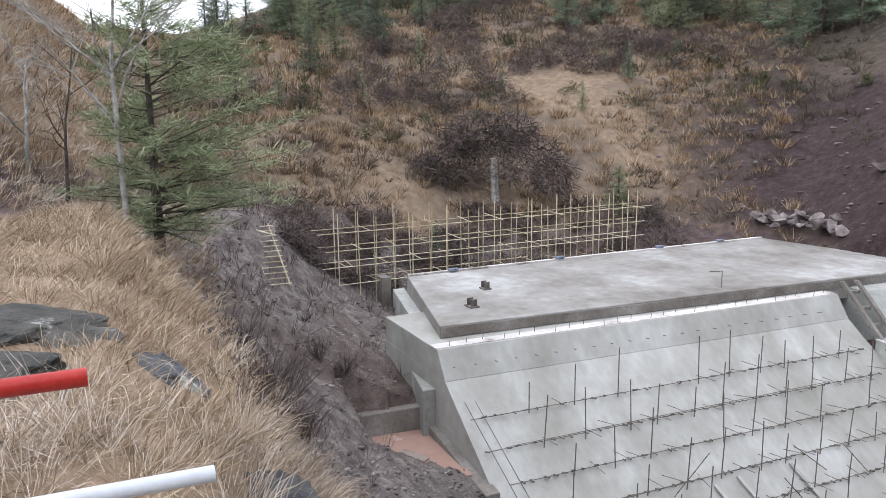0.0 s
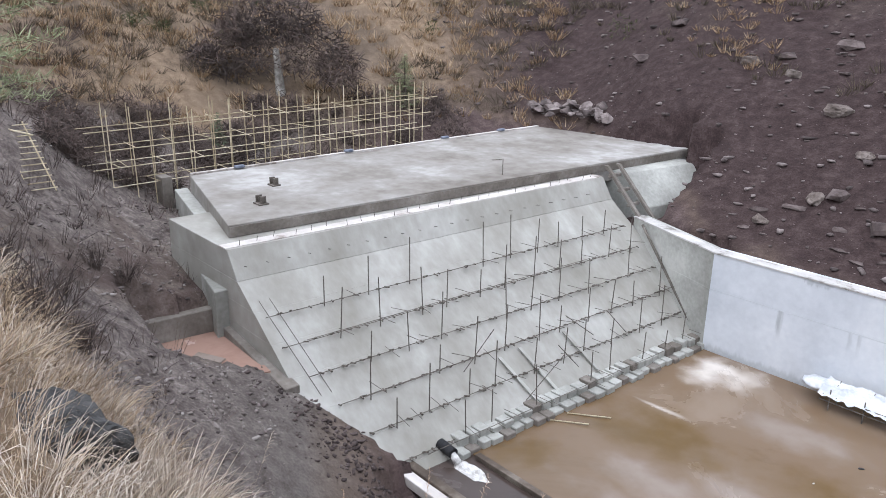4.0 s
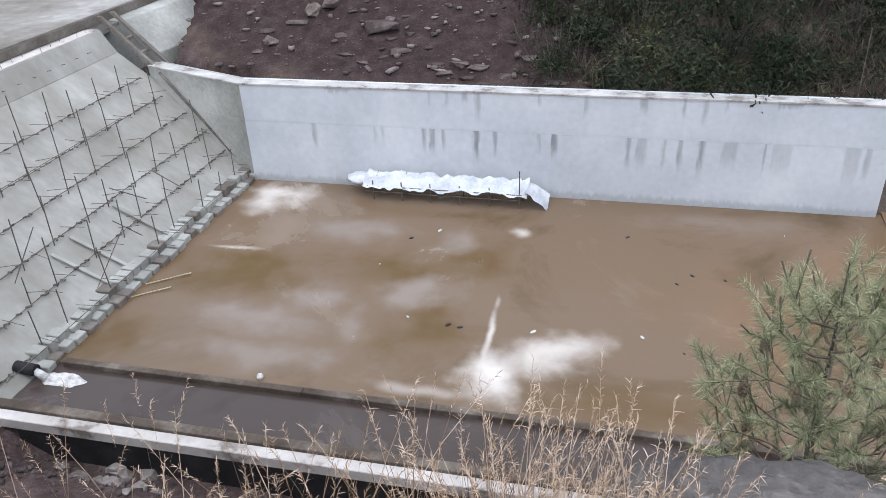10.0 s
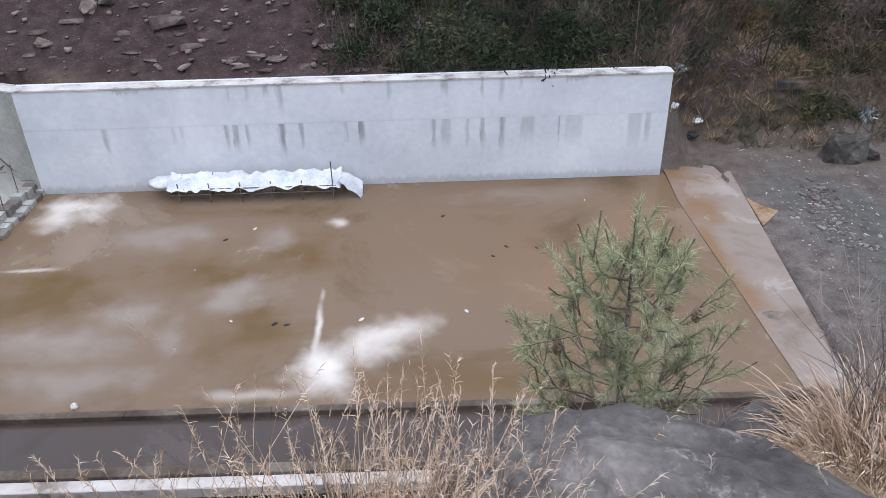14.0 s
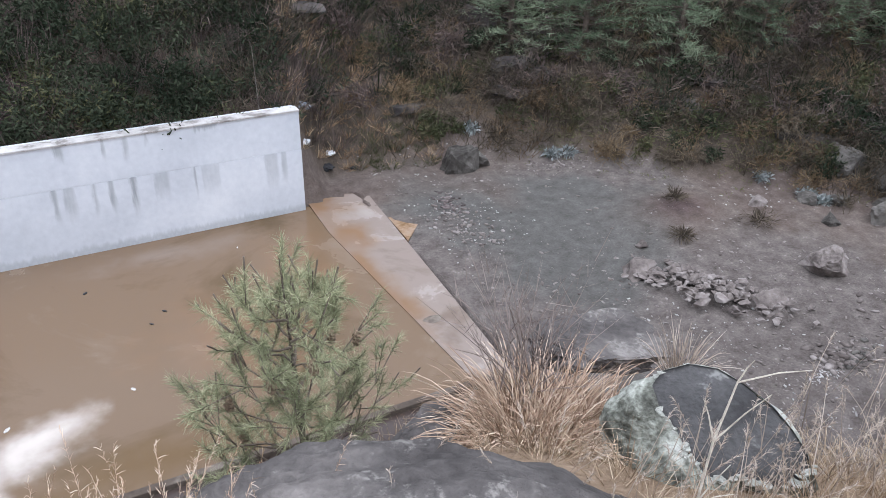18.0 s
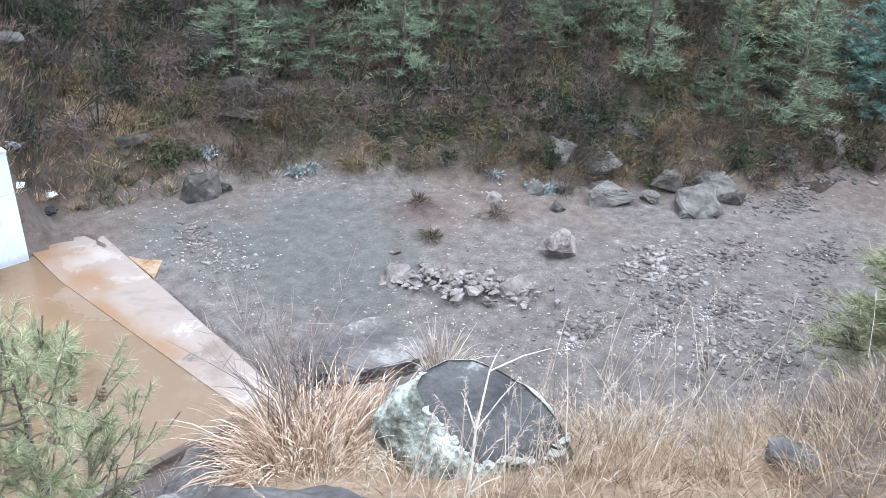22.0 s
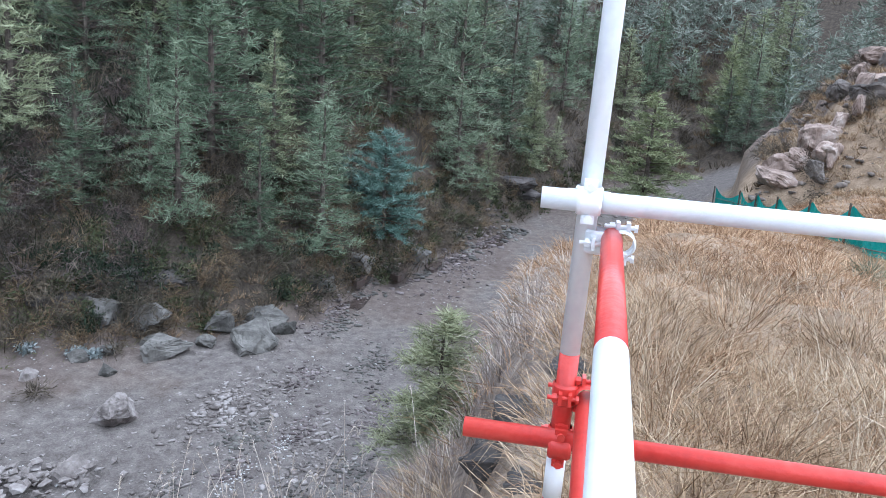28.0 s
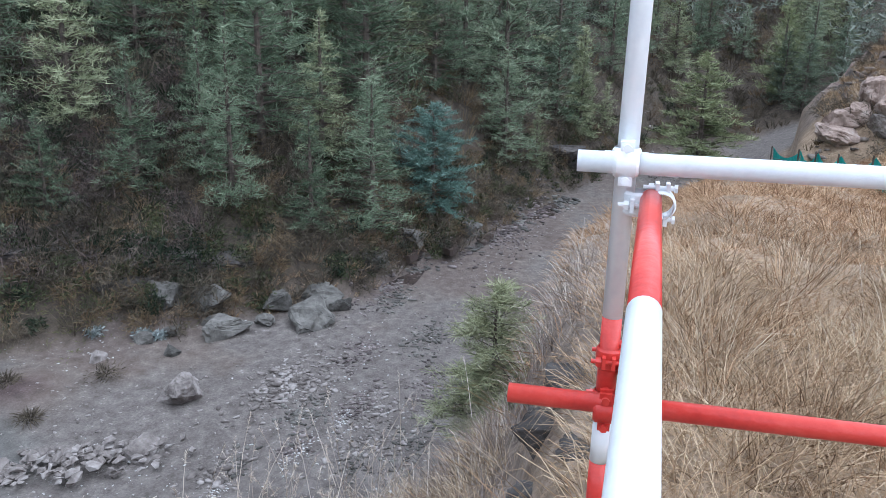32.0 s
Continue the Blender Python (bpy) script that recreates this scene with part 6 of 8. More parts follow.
DARKGREEN = material("dark_green_leaves", [(0.15, (0.012, 0.018, 0.011)), (0.5, (0.027, 0.035, 0.021)), (0.85, (0.058, 0.068, 0.042))], 0.25, 0.9, 0, 0, island=0.5, spec=0.1)
GREYTWIG = material("grey_twigs", [(0.15, (0.12, 0.095, 0.085)), (0.5, (0.22, 0.18, 0.16)), (0.85, (0.34, 0.29, 0.26))], 0.4, 0.95, 0, 0, island=0.5, spec=0.1)
DARKTWIG = material("dark_twigs", [(0.15, (0.045, 0.036, 0.034)), (0.5, (0.095, 0.075, 0.068)), (0.85, (0.17, 0.13, 0.115))], 0.4, 0.95, 0, 0, island=0.5, spec=0.1)


def sown(n, b0, b1, r0, r1, seed, power=0.5):
    g = np.random.default_rng(seed)
    b = g.uniform(b0, b1, n)
    r = r0 + (r1 - r0) * g.random(n) ** power
    return polar(r, b)


def clear(x, y):
    ok = np.ones(len(x), bool)
    for cx, cy, cr in CLEARED:
        ok &= np.hypot(x - cx, y - cy) > cr
    return ok


def near_mask(x, y, slack=1.03):
    r, b = np.hypot(x, y), np.degrees(np.arctan2(x, y))
    return r < slack * np.interp(b, BEAR, SECT[:, 0])


# left slope
x, y = sown(5200, -104, -62, 2.3, 24, 50, 0.7)
bare = fbm(x, y, 0.35, 3, 77)
k = near_mask(x, y, 1.0) & (bare > -0.3) & clear(x, y)
x, y = x[k], y[k]
d = np.hypot(x, y)
stuff("dry_grass", tufts(x, y, ground(x, y), 24, np.random.default_rng(1).uniform(0.2, 0.5, len(x)), 0.0012 + 0.00022 * d, 1.1, 0.55, 51, 0.4), DRYSTRAW, "tangled dry straw grass on the slope beside the lookout", "grass")
# far part of the left slope and the hill behind the tree
x, y = sown(2600, -112, -81, 15, 42, 52, 0.8)
d = np.hypot(x, y)
stuff("dry_grass", tufts(x, y, ground(x, y), 20, np.random.default_rng(2).uniform(0.25, 0.6, len(x)), 0.001 + 0.0003 * d, 1.1, 0.5, 53, 0.5), DRYSTRAW, "dry straw grass on the upper slope", "grass")
x, y = sown(1700, -106, -84, 17, 48, 266, 0.8)
d = np.hypot(x, y)
stuff("dry_grass", tufts(x, y, ground(x, y), 22, np.random.default_rng(19).uniform(0.3, 0.7, len(x)), 0.001 + 0.0003 * d, 1.2, 0.6, 267, 0.5), PALESTRAW, "pale dry grass on the hillside behind the bare tree", "grass")
# right slope
x, y = sown(10500, 79, 132, 2.2, 42, 54, 0.62)
d = np.hypot(x, y)
k = near_mask(x, y, 1.02) | (np.degrees(np.arctan2(x, y)) > 101)
k = k & clear(x, y) & ~((np.degrees(np.arctan2(x, y)) < 90) & (d < 12) & (np.arange(len(x)) % 4 > 0))
x, y, d = x[k], y[k], d[k]
stuff("dry_grass", tufts(x, y, ground(x, y), 24, np.random.default_rng(3).uniform(0.2, 0.55, len(x)), 0.001 + 0.0002 * d, 1.5, 0.85, 55, 0.6), RUSTSTRAW, "matted dry rust-tan grass on the slope by the net fence", "grass")
# coarser clumps over the right slope
x, y = sown(2600, 80, 128, 3.0, 40, 254, 0.7)
k = (near_mask(x, y, 1.0) | (np.degrees(np.arctan2(x, y)) > 101)) & clear(x, y) & (fbm(x, y, 0.3, 3, 91) > -0.05) & ~((np.degrees(np.arctan2(x, y)) < 91) & (np.hypot(x, y) < 12))
x, y = x[k], y[k]
stuff("dry_grass", tufts(x, y, ground(x, y), 40, np.random.default_rng(13).uniform(0.35, 0.8, len(x)), 0.0012 + 0.00026 * np.hypot(x, y), 0.9, 0.6, 255, 0.3), RUSTSTRAW, "rust-brown clumps of grass on the slope", "grass")
x, y = sown(240, 92, 128, 3.0, 11, 256, 0.8)
k = near_mask(x, y, 1.0) & clear(x, y) & (fbm(x, y, 0.4, 3, 92) > 0.0)
x, y = x[k], y[k]
stuff("dry_grass", tufts(x, y, ground(x, y), 36, np.random.default_rng(14).uniform(0.4, 0.8, len(x)), np.full(len(x), 0.0024), 0.7, 0.55, 257, 0.3), DRYSTRAW, "taller pale clumps of grass on the slope", "grass")
x, y = sown(700, -100, -64, 3.0, 20, 258, 0.8)
k = near_mask(x, y, 1.0) & clear(x, y) & (fbm(x, y, 0.3, 3, 93) > -0.05)
x, y = x[k], y[k]
stuff("dry_grass", tufts(x, y, ground(x, y), 36, np.random.default_rng(15).uniform(0.3, 0.65, len(x)), 0.0014 + 0.0002 * np.hypot(x, y), 0.9, 0.6, 259, 0.3), PALESTRAW, "pale clumps of grass on the slope beside the lookout", "grass")
# pale tussocks along the brow above the dirt bank
x, y = sown(420, -80, -42, 2.6, 6.6, 262, 0.9)
k = near_mask(x, y, 1.12) & clear(x, y)
x, y = x[k], y[k]
stuff("dry_grass", tufts(x, y, ground(x, y), 34, np.random.default_rng(17).uniform(0.3, 0.62, len(x)), np.full(len(x), 0.0024), 0.9, 0.7, 263, 0.35), PALESTRAW, "pale drooping tussocks along the brow above the dirt bank", "grass")
# grass close under the railing
x, y = sown(1300, 90, 132, 1.7, 7.0, 264, 0.8)
k = clear(x, y)
x, y = x[k], y[k]
stuff("dry_grass", tufts(x, y, ground(x, y), 26, np.random.default_rng(18).uniform(0.25, 0.6, len(x)), np.full(len(x), 0.002), 1.1, 0.75, 265, 0.45), STRAW, "long matted straw grass close under the railing", "grass")
# brow in front of the lookout
x, y = sown(3600, -66, 84, 1.9, 7.5, 56, 0.7)
k = near_mask(x, y, 1.15) & clear(x, y)
x, y = x[k], y[k]
stuff("dry_grass", tufts(x, y, ground(x, y), 20, np.random.default_rng(4).uniform(0.15, 0.42, len(x)), np.full(len(x), 0.0021), 1.1, 0.5, 57, 0.35), DRYSTRAW, "short dry grass on the brow below the railing", "grass")
MOSSGREEN = material("green_weeds", [(0.15, (0.05, 0.058, 0.02)), (0.5, (0.105, 0.115, 0.042)), (0.85, (0.18, 0.18, 0.08))], 0.5, 0.9, 0, 0, island=0.6, spec=0.1)
for k, (cx, cy, sx, sy, n) in enumerate(((25.6, 19.6, 1.2, 0.8, 260), (19.8, 24.6, 1.0, 0.6, 180), (22.6, 21.9, 1.2, 0.6, 160), (29.5, 15.2, 1.4, 0.8, 220), (34.5, 12.0, 1.6, 0.7, 160))):
    gg = np.random.default_rng(700 + k)
    x, y = cx + sx * gg.normal(size=n), cy + sy * gg.normal(size=n)
    stuff("weeds", tufts(x, y, ground(x, y), 16, gg.uniform(0.08, 0.3, n), np.full(n, 0.008), 1.3, 0.4, 710 + k, 0.6), MOSSGREEN, "low green weeds at the foot of the far bank", "weeds")
# bank brow at the right of the riverbed
x, y = sown(420, 62, 92, 4.5, 16, 58, 0.8)
k = near_mask(x, y, 1.1) & clear(x, y)
x, y = x[k], y[k]
stuff("dry_grass", tufts(x, y, ground(x, y), 20, np.random.default_rng(5).uniform(0.25, 0.55, len(x)), 0.0015 + 0.0002 * np.hypot(x, y), 0.9, 0.45, 59, 0.4), PALESTRAW, "pale dry grass along the bank above the riverbed", "grass")


x, y = sown(420, 78, 93, 3.6, 13, 260, 0.8)
k = near_mask(x, y, 1.12) & clear(x, y) & (fbm(x, y, 0.5, 3, 94) > -0.1)
x, y = x[k], y[k]
stuff("scrub", tufts(x, y, ground(x, y), 26, np.random.default_rng(16).uniform(0.2, 0.5, len(x)), 0.0012 + 0.0002 * np.hypot(x, y), 0.9, 0.3, 261, 0.4), GREYTWIG, "grey-brown leafless twigs on the rocky bank", "scrub")


ORANGE = material("orange_straw", [(0.12, (0.22, 0.145, 0.098)), (0.4, (0.44, 0.315, 0.225)), (0.65, (0.60, 0.465, 0.35)), (0.9, (0.72, 0.61, 0.49))], 0.8, 0.9, 0, 0, island=0.7, spec=0.15)


def big_tuft(x, y, z, blades, length, width, lean, droop, seed, mat=STRAW, label="thick tuft of bent straw-coloured grass on the bank", spread=0.3):
    t = empty("grass_tuft", (x, y, z), label=label, category="grass", group="grass tufts below the railing")
    vf = tufts(np.array([0.0]), np.array([0.0]), np.array([0.0]), blades, np.array([length]), np.array([width]), lean, droop, seed, spread, marks=((0.0, 1.0), (0.3, 1.0), (0.6, 0.8), (0.82, 0.5), (1.0, 0.1)))
    stuff("blade_mass", vf, mat, "", "", t)
    return t


def stalks(x, y, z, n, height, seed, spread=0.3, mat=PALESTRAW, label="tall dry grass stalks with drooping seed heads"):
    """Seeding grass: thin stems with feathery heads."""
    t = empty("seed_grass", (x, y, z), label=label, category="grass", group="seeding grass below the railing")
    g = np.random.default_rng(seed)
    base = np.stack([g.normal(0, spread, n), g.normal(0, spread * 0.5, n), np.zeros(n)], -1)
    way = np.stack([g.normal(0.12, 0.3, n), g.normal(0, 0.22, n), np.ones(n)], -1)
    L, dr = height * g.uniform(0.6, 1.15, n), g.uniform(0.02, 0.35, n)
    stuff("stem_mass", ribbons(base, way, L, np.full(n, 0.0027), dr, seed), mat, "", "", t)
    way = way / np.linalg.norm(way, axis=1, keepdims=True)
    heads_b, heads_w = [], []
    for s in np.linspace(0.78, 1.0, 14):
        p = base + way * (L * s)[:, None]
        p[:, 2] -= dr * L * s * s
        for _ in range(2):
            heads_b.append(p)
            heads_w.append(way * 1.0 + g.normal(0, 0.28, (n, 3)) - np.array([0, 0, 0.35]))
    hb, hw = np.concatenate(heads_b), np.concatenate(heads_w)
    stuff("seed_head_mass", ribbons(hb, hw, g.uniform(0.02, 0.05, len(hb)), np.full(len(hb), 0.0015), np.full(len(hb), 0.3), seed + 5), mat, "", "", t)
    return t


big_tuft(2.42, 3.2, 8.62, 2600, 0.78, 0.0036, 0.75, 0.95, 61, ORANGE, "thick orange-tan tuft of grass between boulders", 0.5)
big_tuft(2.72, 3.0, 8.58, 1500, 0.7, 0.0036, 0.75, 1.0, 62, ORANGE, "thick orange-tan tuft of grass between boulders", 0.5)
big_tuft(3.6, 3.2, 8.75, 130, 0.42, 0.003, 0.6, 0.35, 63, PALESTRAW, "pale wispy tuft behind a dark boulder")
big_tuft(-0.35, 2.3, 8.75, 700, 0.95, 0.003, 0.5, 0.4, 64, ORANGE, "tall straw tuft at the edge of the drop")
big_tuft(0.1, 2.45, 8.6, 500, 0.85, 0.003, 0.5, 0.4, 65, STRAW, "tall straw tuft at the edge of the drop")
stalks(-0.2, 2.3, 8.75, 420, 1.3, 70, 0.36, ORANGE)
stalks(-0.05, 2.45, 8.65, 160, 1.0, 170, 0.3, STRAW)
stalks(-0.95, 2.2, 8.5, 100, 1.25, 71, 0.35, STRAW)
stalks(-1.9, 2.3, 8.5, 90, 1.25, 72, 0.45, ORANGE)
stalks(0.7, 2.0, 9.1, 40, 0.85, 73, 0.4)
stalks(1.7, 1.9, 9.1, 24, 0.8, 74, 0.4)
stalks(2.6, 1.85, 9.15, 40, 0.6, 75, 0.3, PALESTRAW)
stalks(3.0, 1.8, 9.0, 40, 0.55, 175, 0.3, PALESTRAW)
stalks(3.9, 2.0, 8.7, 60, 0.75, 76, 0.5)
stalks(4.6, 1.5, 8.5, 70, 0.8, 77, 0.5)
stalks(-4.2, 1.3, 8.9, 40, 0.9, 78, 0.4)
stalks(4.5, -1.6, 9.4, 60, 0.85, 79, 0.5)
stalks(6.0, -2.5, 9.2, 70, 0.9, 80, 0.8)
stalks(6.2, -4.3, 9.3, 60, 0.95, 81, 0.8)
big_tuft(-3.62, 1.3, 9.3, 700, 0.6, 0.0032, 0.6, 0.5, 83, PALESTRAW, "grey-white tuft of grass beside a dark rock")
big_tuft(-4.3, 1.25, 9.05, 520, 0.6, 0.0035, 0.7, 0.5, 82, PALESTRAW, "grey-white tuft of grass beside a dark rock")


BUSHES = ((-76.0, -19.6), (-73.8, -18.2), (-78.2, -20.6), (-79.6, -17.4), (-71.9, -19.6), (-75.2, -23.2))
BLEACHED = material("bleached_stem", [(0.3, (0.36, 0.32, 0.26)), (0.7, (0.58, 0.54, 0.46))], 20, 0.85, 0, 0.2)
STEM = ((2.15, 1.74, 9.53), (2.2, 1.76, 9.84), (2.3, 1.79, 10.08))


def twig_bush(name, x, y, z, n, height, seed, mat, label, lean=0.45, width=0.004):
    t = empty(name, (x, y, z), label=label, category="bush")
    g = np.random.default_rng(seed)
    base = np.stack([g.normal(0, 0.1, n), g.normal(0, 0.1, n), np.zeros(n)], -1)
    way = np.stack([g.normal(0, lean, n), g.normal(0, lean, n), np.ones(n)], -1)
    L = height * g.uniform(0.5, 1.1, n)
    stuff("stem_mass", ribbons(base, way, L, np.full(n, width), np.full(n, 0.05), seed), mat, "", "", t)
    way = way / np.linalg.norm(way, axis=1, keepdims=True)
    s = g.uniform(0.35, 0.95, (4, n))
    hb = np.concatenate([base + way * (L * v)[:, None] for v in s])
    hw = np.concatenate([way + g.normal(0, 0.5, (n, 3)) for _ in s])
    stuff("side_twig_mass", ribbons(hb, hw, g.uniform(0.12, 0.3, len(hb)) * height, np.full(len(hb), width * 0.6), np.zeros(len(hb)), seed + 3), mat, "", "", t)


twig_bush("bare_shrub", 2.55, 3.55, 8.7, 70, 0.95, 90, GREYTWIG, "bare grey-brown twiggy shrub behind a grass tuft")
twig_bush("bare_shrub", -0.55, 2.5, 8.4, 8, 1.35, 91, DARKTWIG, "thin bare dark stems in tall grass", 0.15, 0.003)
twig_bush("bare_shrub", -6.2, 1.2, 8.9, 70, 0.95, 92, DARKTWIG, "bare dark twiggy shrub on the grass slope", 0.4, 0.006)
twig_bush("bare_shrub", -7.6, 1.6, 8.7, 80, 1.1, 93, DARKTWIG, "bare dark twiggy shrub at the edge of the slope", 0.45, 0.007)
for k, (b0, e0) in enumerate(BUSHES):
    x, y = on_ground(b0, e0)
    twig_bush("bare_shrub", x, y, float(ground(x, y)) - 0.05, 90, (0.75, 0.9, 0.65)[k % 3], 190 + k, DARKTWIG, "bare dark twiggy shrub at the brow of the dirt bank", 0.45, 0.005)
twig_bush("bare_shrub", 5.5, 0.2, 8.9, 30, 0.8, 94, DARKTWIG, "bare grey shrub on the bank", 0.4, 0.005)


stem = empty("dry_stem", (STEM[0][0], STEM[0][1], STEM[0][2] - 0.35), label="dead bleached stem with bare side twigs before the split boulder", category="plant")
base = Vector(stem.location)
for k in range(len(STEM) - 1):
    bm = bmesh.new()
    a, b = Vector(STEM[k]) - base, Vector(STEM[k + 1]) - base
    tube(bm, a if k else a - Vector((0, 0, 0.35)), b, 0.007 - 0.0015 * k, 0.0055 - 0.0015 * k, 6)
    part("stalk", bm, BLEACHED, stem)
for k, (at, dx, dy, dz) in enumerate(((1, 0.14, -0.10, 0.26), (1, -0.05, 0.05, 0.20), (2, 0.20, -0.16, 0.10), (2, 0.03, -0.03, 0.12), (0, 0.08, -0.06, 0.24), (0, 0.12, -0.08, 0.08))):
    bm = bmesh.new()
    a = Vector(STEM[at]) - base
    m = a + 0.55 * Vector((dx, dy, dz)) + Vector((0, 0, 0.015))
    tube(bm, a, m, 0.0042, 0.003, 5)
    tube(bm, m, a + Vector((dx, dy, dz)), 0.003, 0.0018, 5)
    part("side_twig", bm, BLEACHED, stem)


# scrub over the far hillsides
def scrub(n, b0, b1, d0, d1, seed, mat, blades, lmin, lmax, label, power=0.8, thr=-9.0, wk=0.0009, lean=0.8):
    g = np.random.default_rng(seed)
    b = g.uniform(b0, b1, n)
    r = np.interp(b, BEAR, SECT[:, 4]) + d0 + (d1 - d0) * g.random(n) ** power
    x, y = polar(r, b)
    k = (fbm(x, y, 0.12, 3, seed) > thr) & ~((y < 33) & inside_dam(x, y))
    x, y, r = x[k], y[k], r[k]
    stuff("scrub", tufts(x, y, ground(x, y), blades, g.uniform(lmin, lmax, len(x)), 0.004 + wk * r * 0.4, lean, 0.1, seed + 1, 0.5, marks=((0.0, 1.0), (1.0, 0.25))), mat, label, "scrub")


scrub(4200, 6, 101, 0.2, 65, 110, TWIG, 22, 0.5, 1.6, "brown leafless scrub covering the far bank")
scrub(2400, 8, 100, 0.0, 55, 112, RUST, 20, 0.4, 1.3, "rust-coloured dry bracken on the far bank", thr=-0.05)
scrub(1300, 4, 98, 0.0, 35, 114, OLIVE, 24, 0.4, 1.1, "olive green undergrowth on the far bank", thr=0.0)
scrub(1500, 10, 62, 3.0, 40, 115, DARKGREEN, 40, 0.6, 1.7, "dark green leafy shrubs on the far bank", thr=-0.02, wk=0.001, lean=1.2)
scrub(1200, 16, 74, -0.3, 7, 116, STRAW, 30, 0.2, 0.6, "dry grass at the foot of the far bank", thr=-0.05, wk=0.0006, lean=1.2)
scrub(900, 22, 96, -0.8, 4, 117, OLIVE, 34, 0.15, 0.4, "low green weeds at the foot of the far bank", thr=0.0, wk=0.0006, lean=1.3)
scrub(3200, 103, 128, -45, -27, 121, STRAW, 26, 0.2, 0.5, "dry grass on the slope below the crag", thr=-0.3, wk=0.0005, lean=1.2)
scrub(1600, 102.5, 128, -46, -28, 119, RUST, 26, 0.2, 0.6, "rusty low scrub on the slope below the crag", thr=-0.05)
scrub(1500, 98, 132, 40, 120, 118, TWIG, 16, 1.0, 2.5, "brown scrub on the distant slope")
scrub(4600, -104, -40, 0.0, 55, 120, STRAW, 26, 0.3, 0.8, "dry tan grass on the hill upstream of the dam", thr=-0.2)
scrub(2600, -84, -36, 0.5, 60, 122, TWIG, 34, 0.3, 1.0, "brown leafless scrub on the hill upstream", thr=-0.08, wk=0.0006, lean=1.3)
scrub(500, -78, -44, 2, 60, 125, DARKTWIG, 44, 0.5, 1.5, "dark leafless bushes on the hill upstream", thr=0.16, wk=0.0006, lean=1.3)
scrub(1100, -87, -42, 0.5, 50, 123, RUST, 20, 0.3, 0.9, "rust-brown bracken on the hill upstream", thr=0.0)
scrub(700, -84, -30, 8.0, 60, 124, OLIVE, 20, 0.5, 1.4, "olive scrub on the hill upstream", thr=0.1)


def bushes(n, b0, b1, d0, d1, seed, mat, rmin, rmax, leaves, label, thr=-9.0, leaf=0.16, squash=0.8, power=1.0, thin=0.2):
    """Leafy or twiggy bushes: clumps of small leaves round uneven lobes."""
    g = np.random.default_rng(seed)
    b = g.uniform(b0, b1, n)
    r = np.interp(b, BEAR, SECT[:, 4]) + d0 + (d1 - d0) * g.random(n) ** power
    x, y = polar(r, b)
    k = (fbm(x, y, 0.12, 3, seed) > thr) & ~((y < 33) & inside_dam(x, y))
    x, y = x[k], y[k]
    n = len(x)
    rad = g.uniform(rmin, rmax, n)
    c = np.stack([x, y, ground(x, y) + 0.45 * rad], -1)
    lobes = c[:, None] + g.normal(0, 0.45, (n, 5, 3)) * rad[:, None, None] * np.array([1, 1, 0.7])
    pick = np.repeat(np.arange(n), leaves)
    at = lobes[pick, g.integers(0, 5, len(pick))]
    v = g.normal(size=(len(pick), 3))
    v /= np.linalg.norm(v, axis=1, keepdims=True)
    p = at + v * (rad[pick] * 0.55 * g.uniform(0.3, 1.0, len(pick)) ** 0.5)[:, None] * np.array([1, 1, squash])
    size = leaf * g.uniform(0.5, 1.3, len(pick))
    stuff("shrubs", ribbons(p, v * 0.6 + g.normal(0, 0.6, v.shape) + np.array([0, 0, 0.3]), size, size * thin, np.full(len(pick), 0.15), seed, ((0.0, 0.8), (1.0, 0.5))), mat, label, "bushes")


bushes(300, -7, 16, 0.5, 16, 126, DARKGREEN, 0.6, 1.3, 420, "dark green shrubs above the retaining wall", leaf=0.15)
bushes(60, -8, 14, 0.5, 14, 226, OLIVE, 0.5, 1.0, 300, "olive shrubs above the retaining wall", leaf=0.15)
bushes(620, 12, 70, 2.0, 34, 227, DARKGREEN, 0.5, 1.3, 340, "dark green shrubs on the far bank", -0.05, leaf=0.16)
# added bushes: their dark twigs imitate the shaded ground behind the scaffold
bushes(160, -76, -48, -7, 2, 234, DARKTWIG, 0.35, 0.9, 260, "dark bushes added as shade over the ground behind the scaffold", leaf=0.35, thin=0.05)
bushes(420, 10, 60, 2.5, 26, 235, DARKTWIG, 0.5, 1.2, 260, "dark leafless bushes on the far bank", leaf=0.4, thin=0.04)
bushes(120, 40, 98, 0.3, 8, 238, RUST, 0.35, 0.9, 240, "rust-brown bushes at the foot of the far bank", leaf=0.34, thin=0.04)
bushes(260, 30, 98, 0.3, 9, 239, TWIG, 0.4, 1.0, 240, "brown leafless bushes at the foot of the far bank", leaf=0.4, thin=0.035)
bushes(130, 24, 98, 0.3, 8, 241, OLIVE, 0.3, 0.8, 260, "olive bushes at the foot of the far bank", leaf=0.16)
bushes(90, 40, 98, 0.5, 8, 240, DARKGREEN, 0.35, 0.8, 300, "dark green bushes at the foot of the far bank", leaf=0.15)
bushes(260, 14, 100, 1.5, 40, 228, OLIVE, 0.4, 1.0, 260, "olive shrubs on the far bank", -0.05, leaf=0.16)
bushes(420, 12, 100, 1.0, 45, 229, TWIG, 0.5, 1.3, 260, "brown twiggy bushes on the far bank", leaf=0.42, thin=0.035)
bushes(330, 22, 100, 1.0, 40, 230, RUST, 0.4, 1.2, 260, "rust-brown bushes on the far bank", leaf=0.36, thin=0.035)
bushes(380, -79, -40, 14, 60, 231, DARKTWIG, 0.7, 1.8, 300, "dark grey leafless bushes on the hill upstream", 0.0, leaf=0.5, thin=0.04)
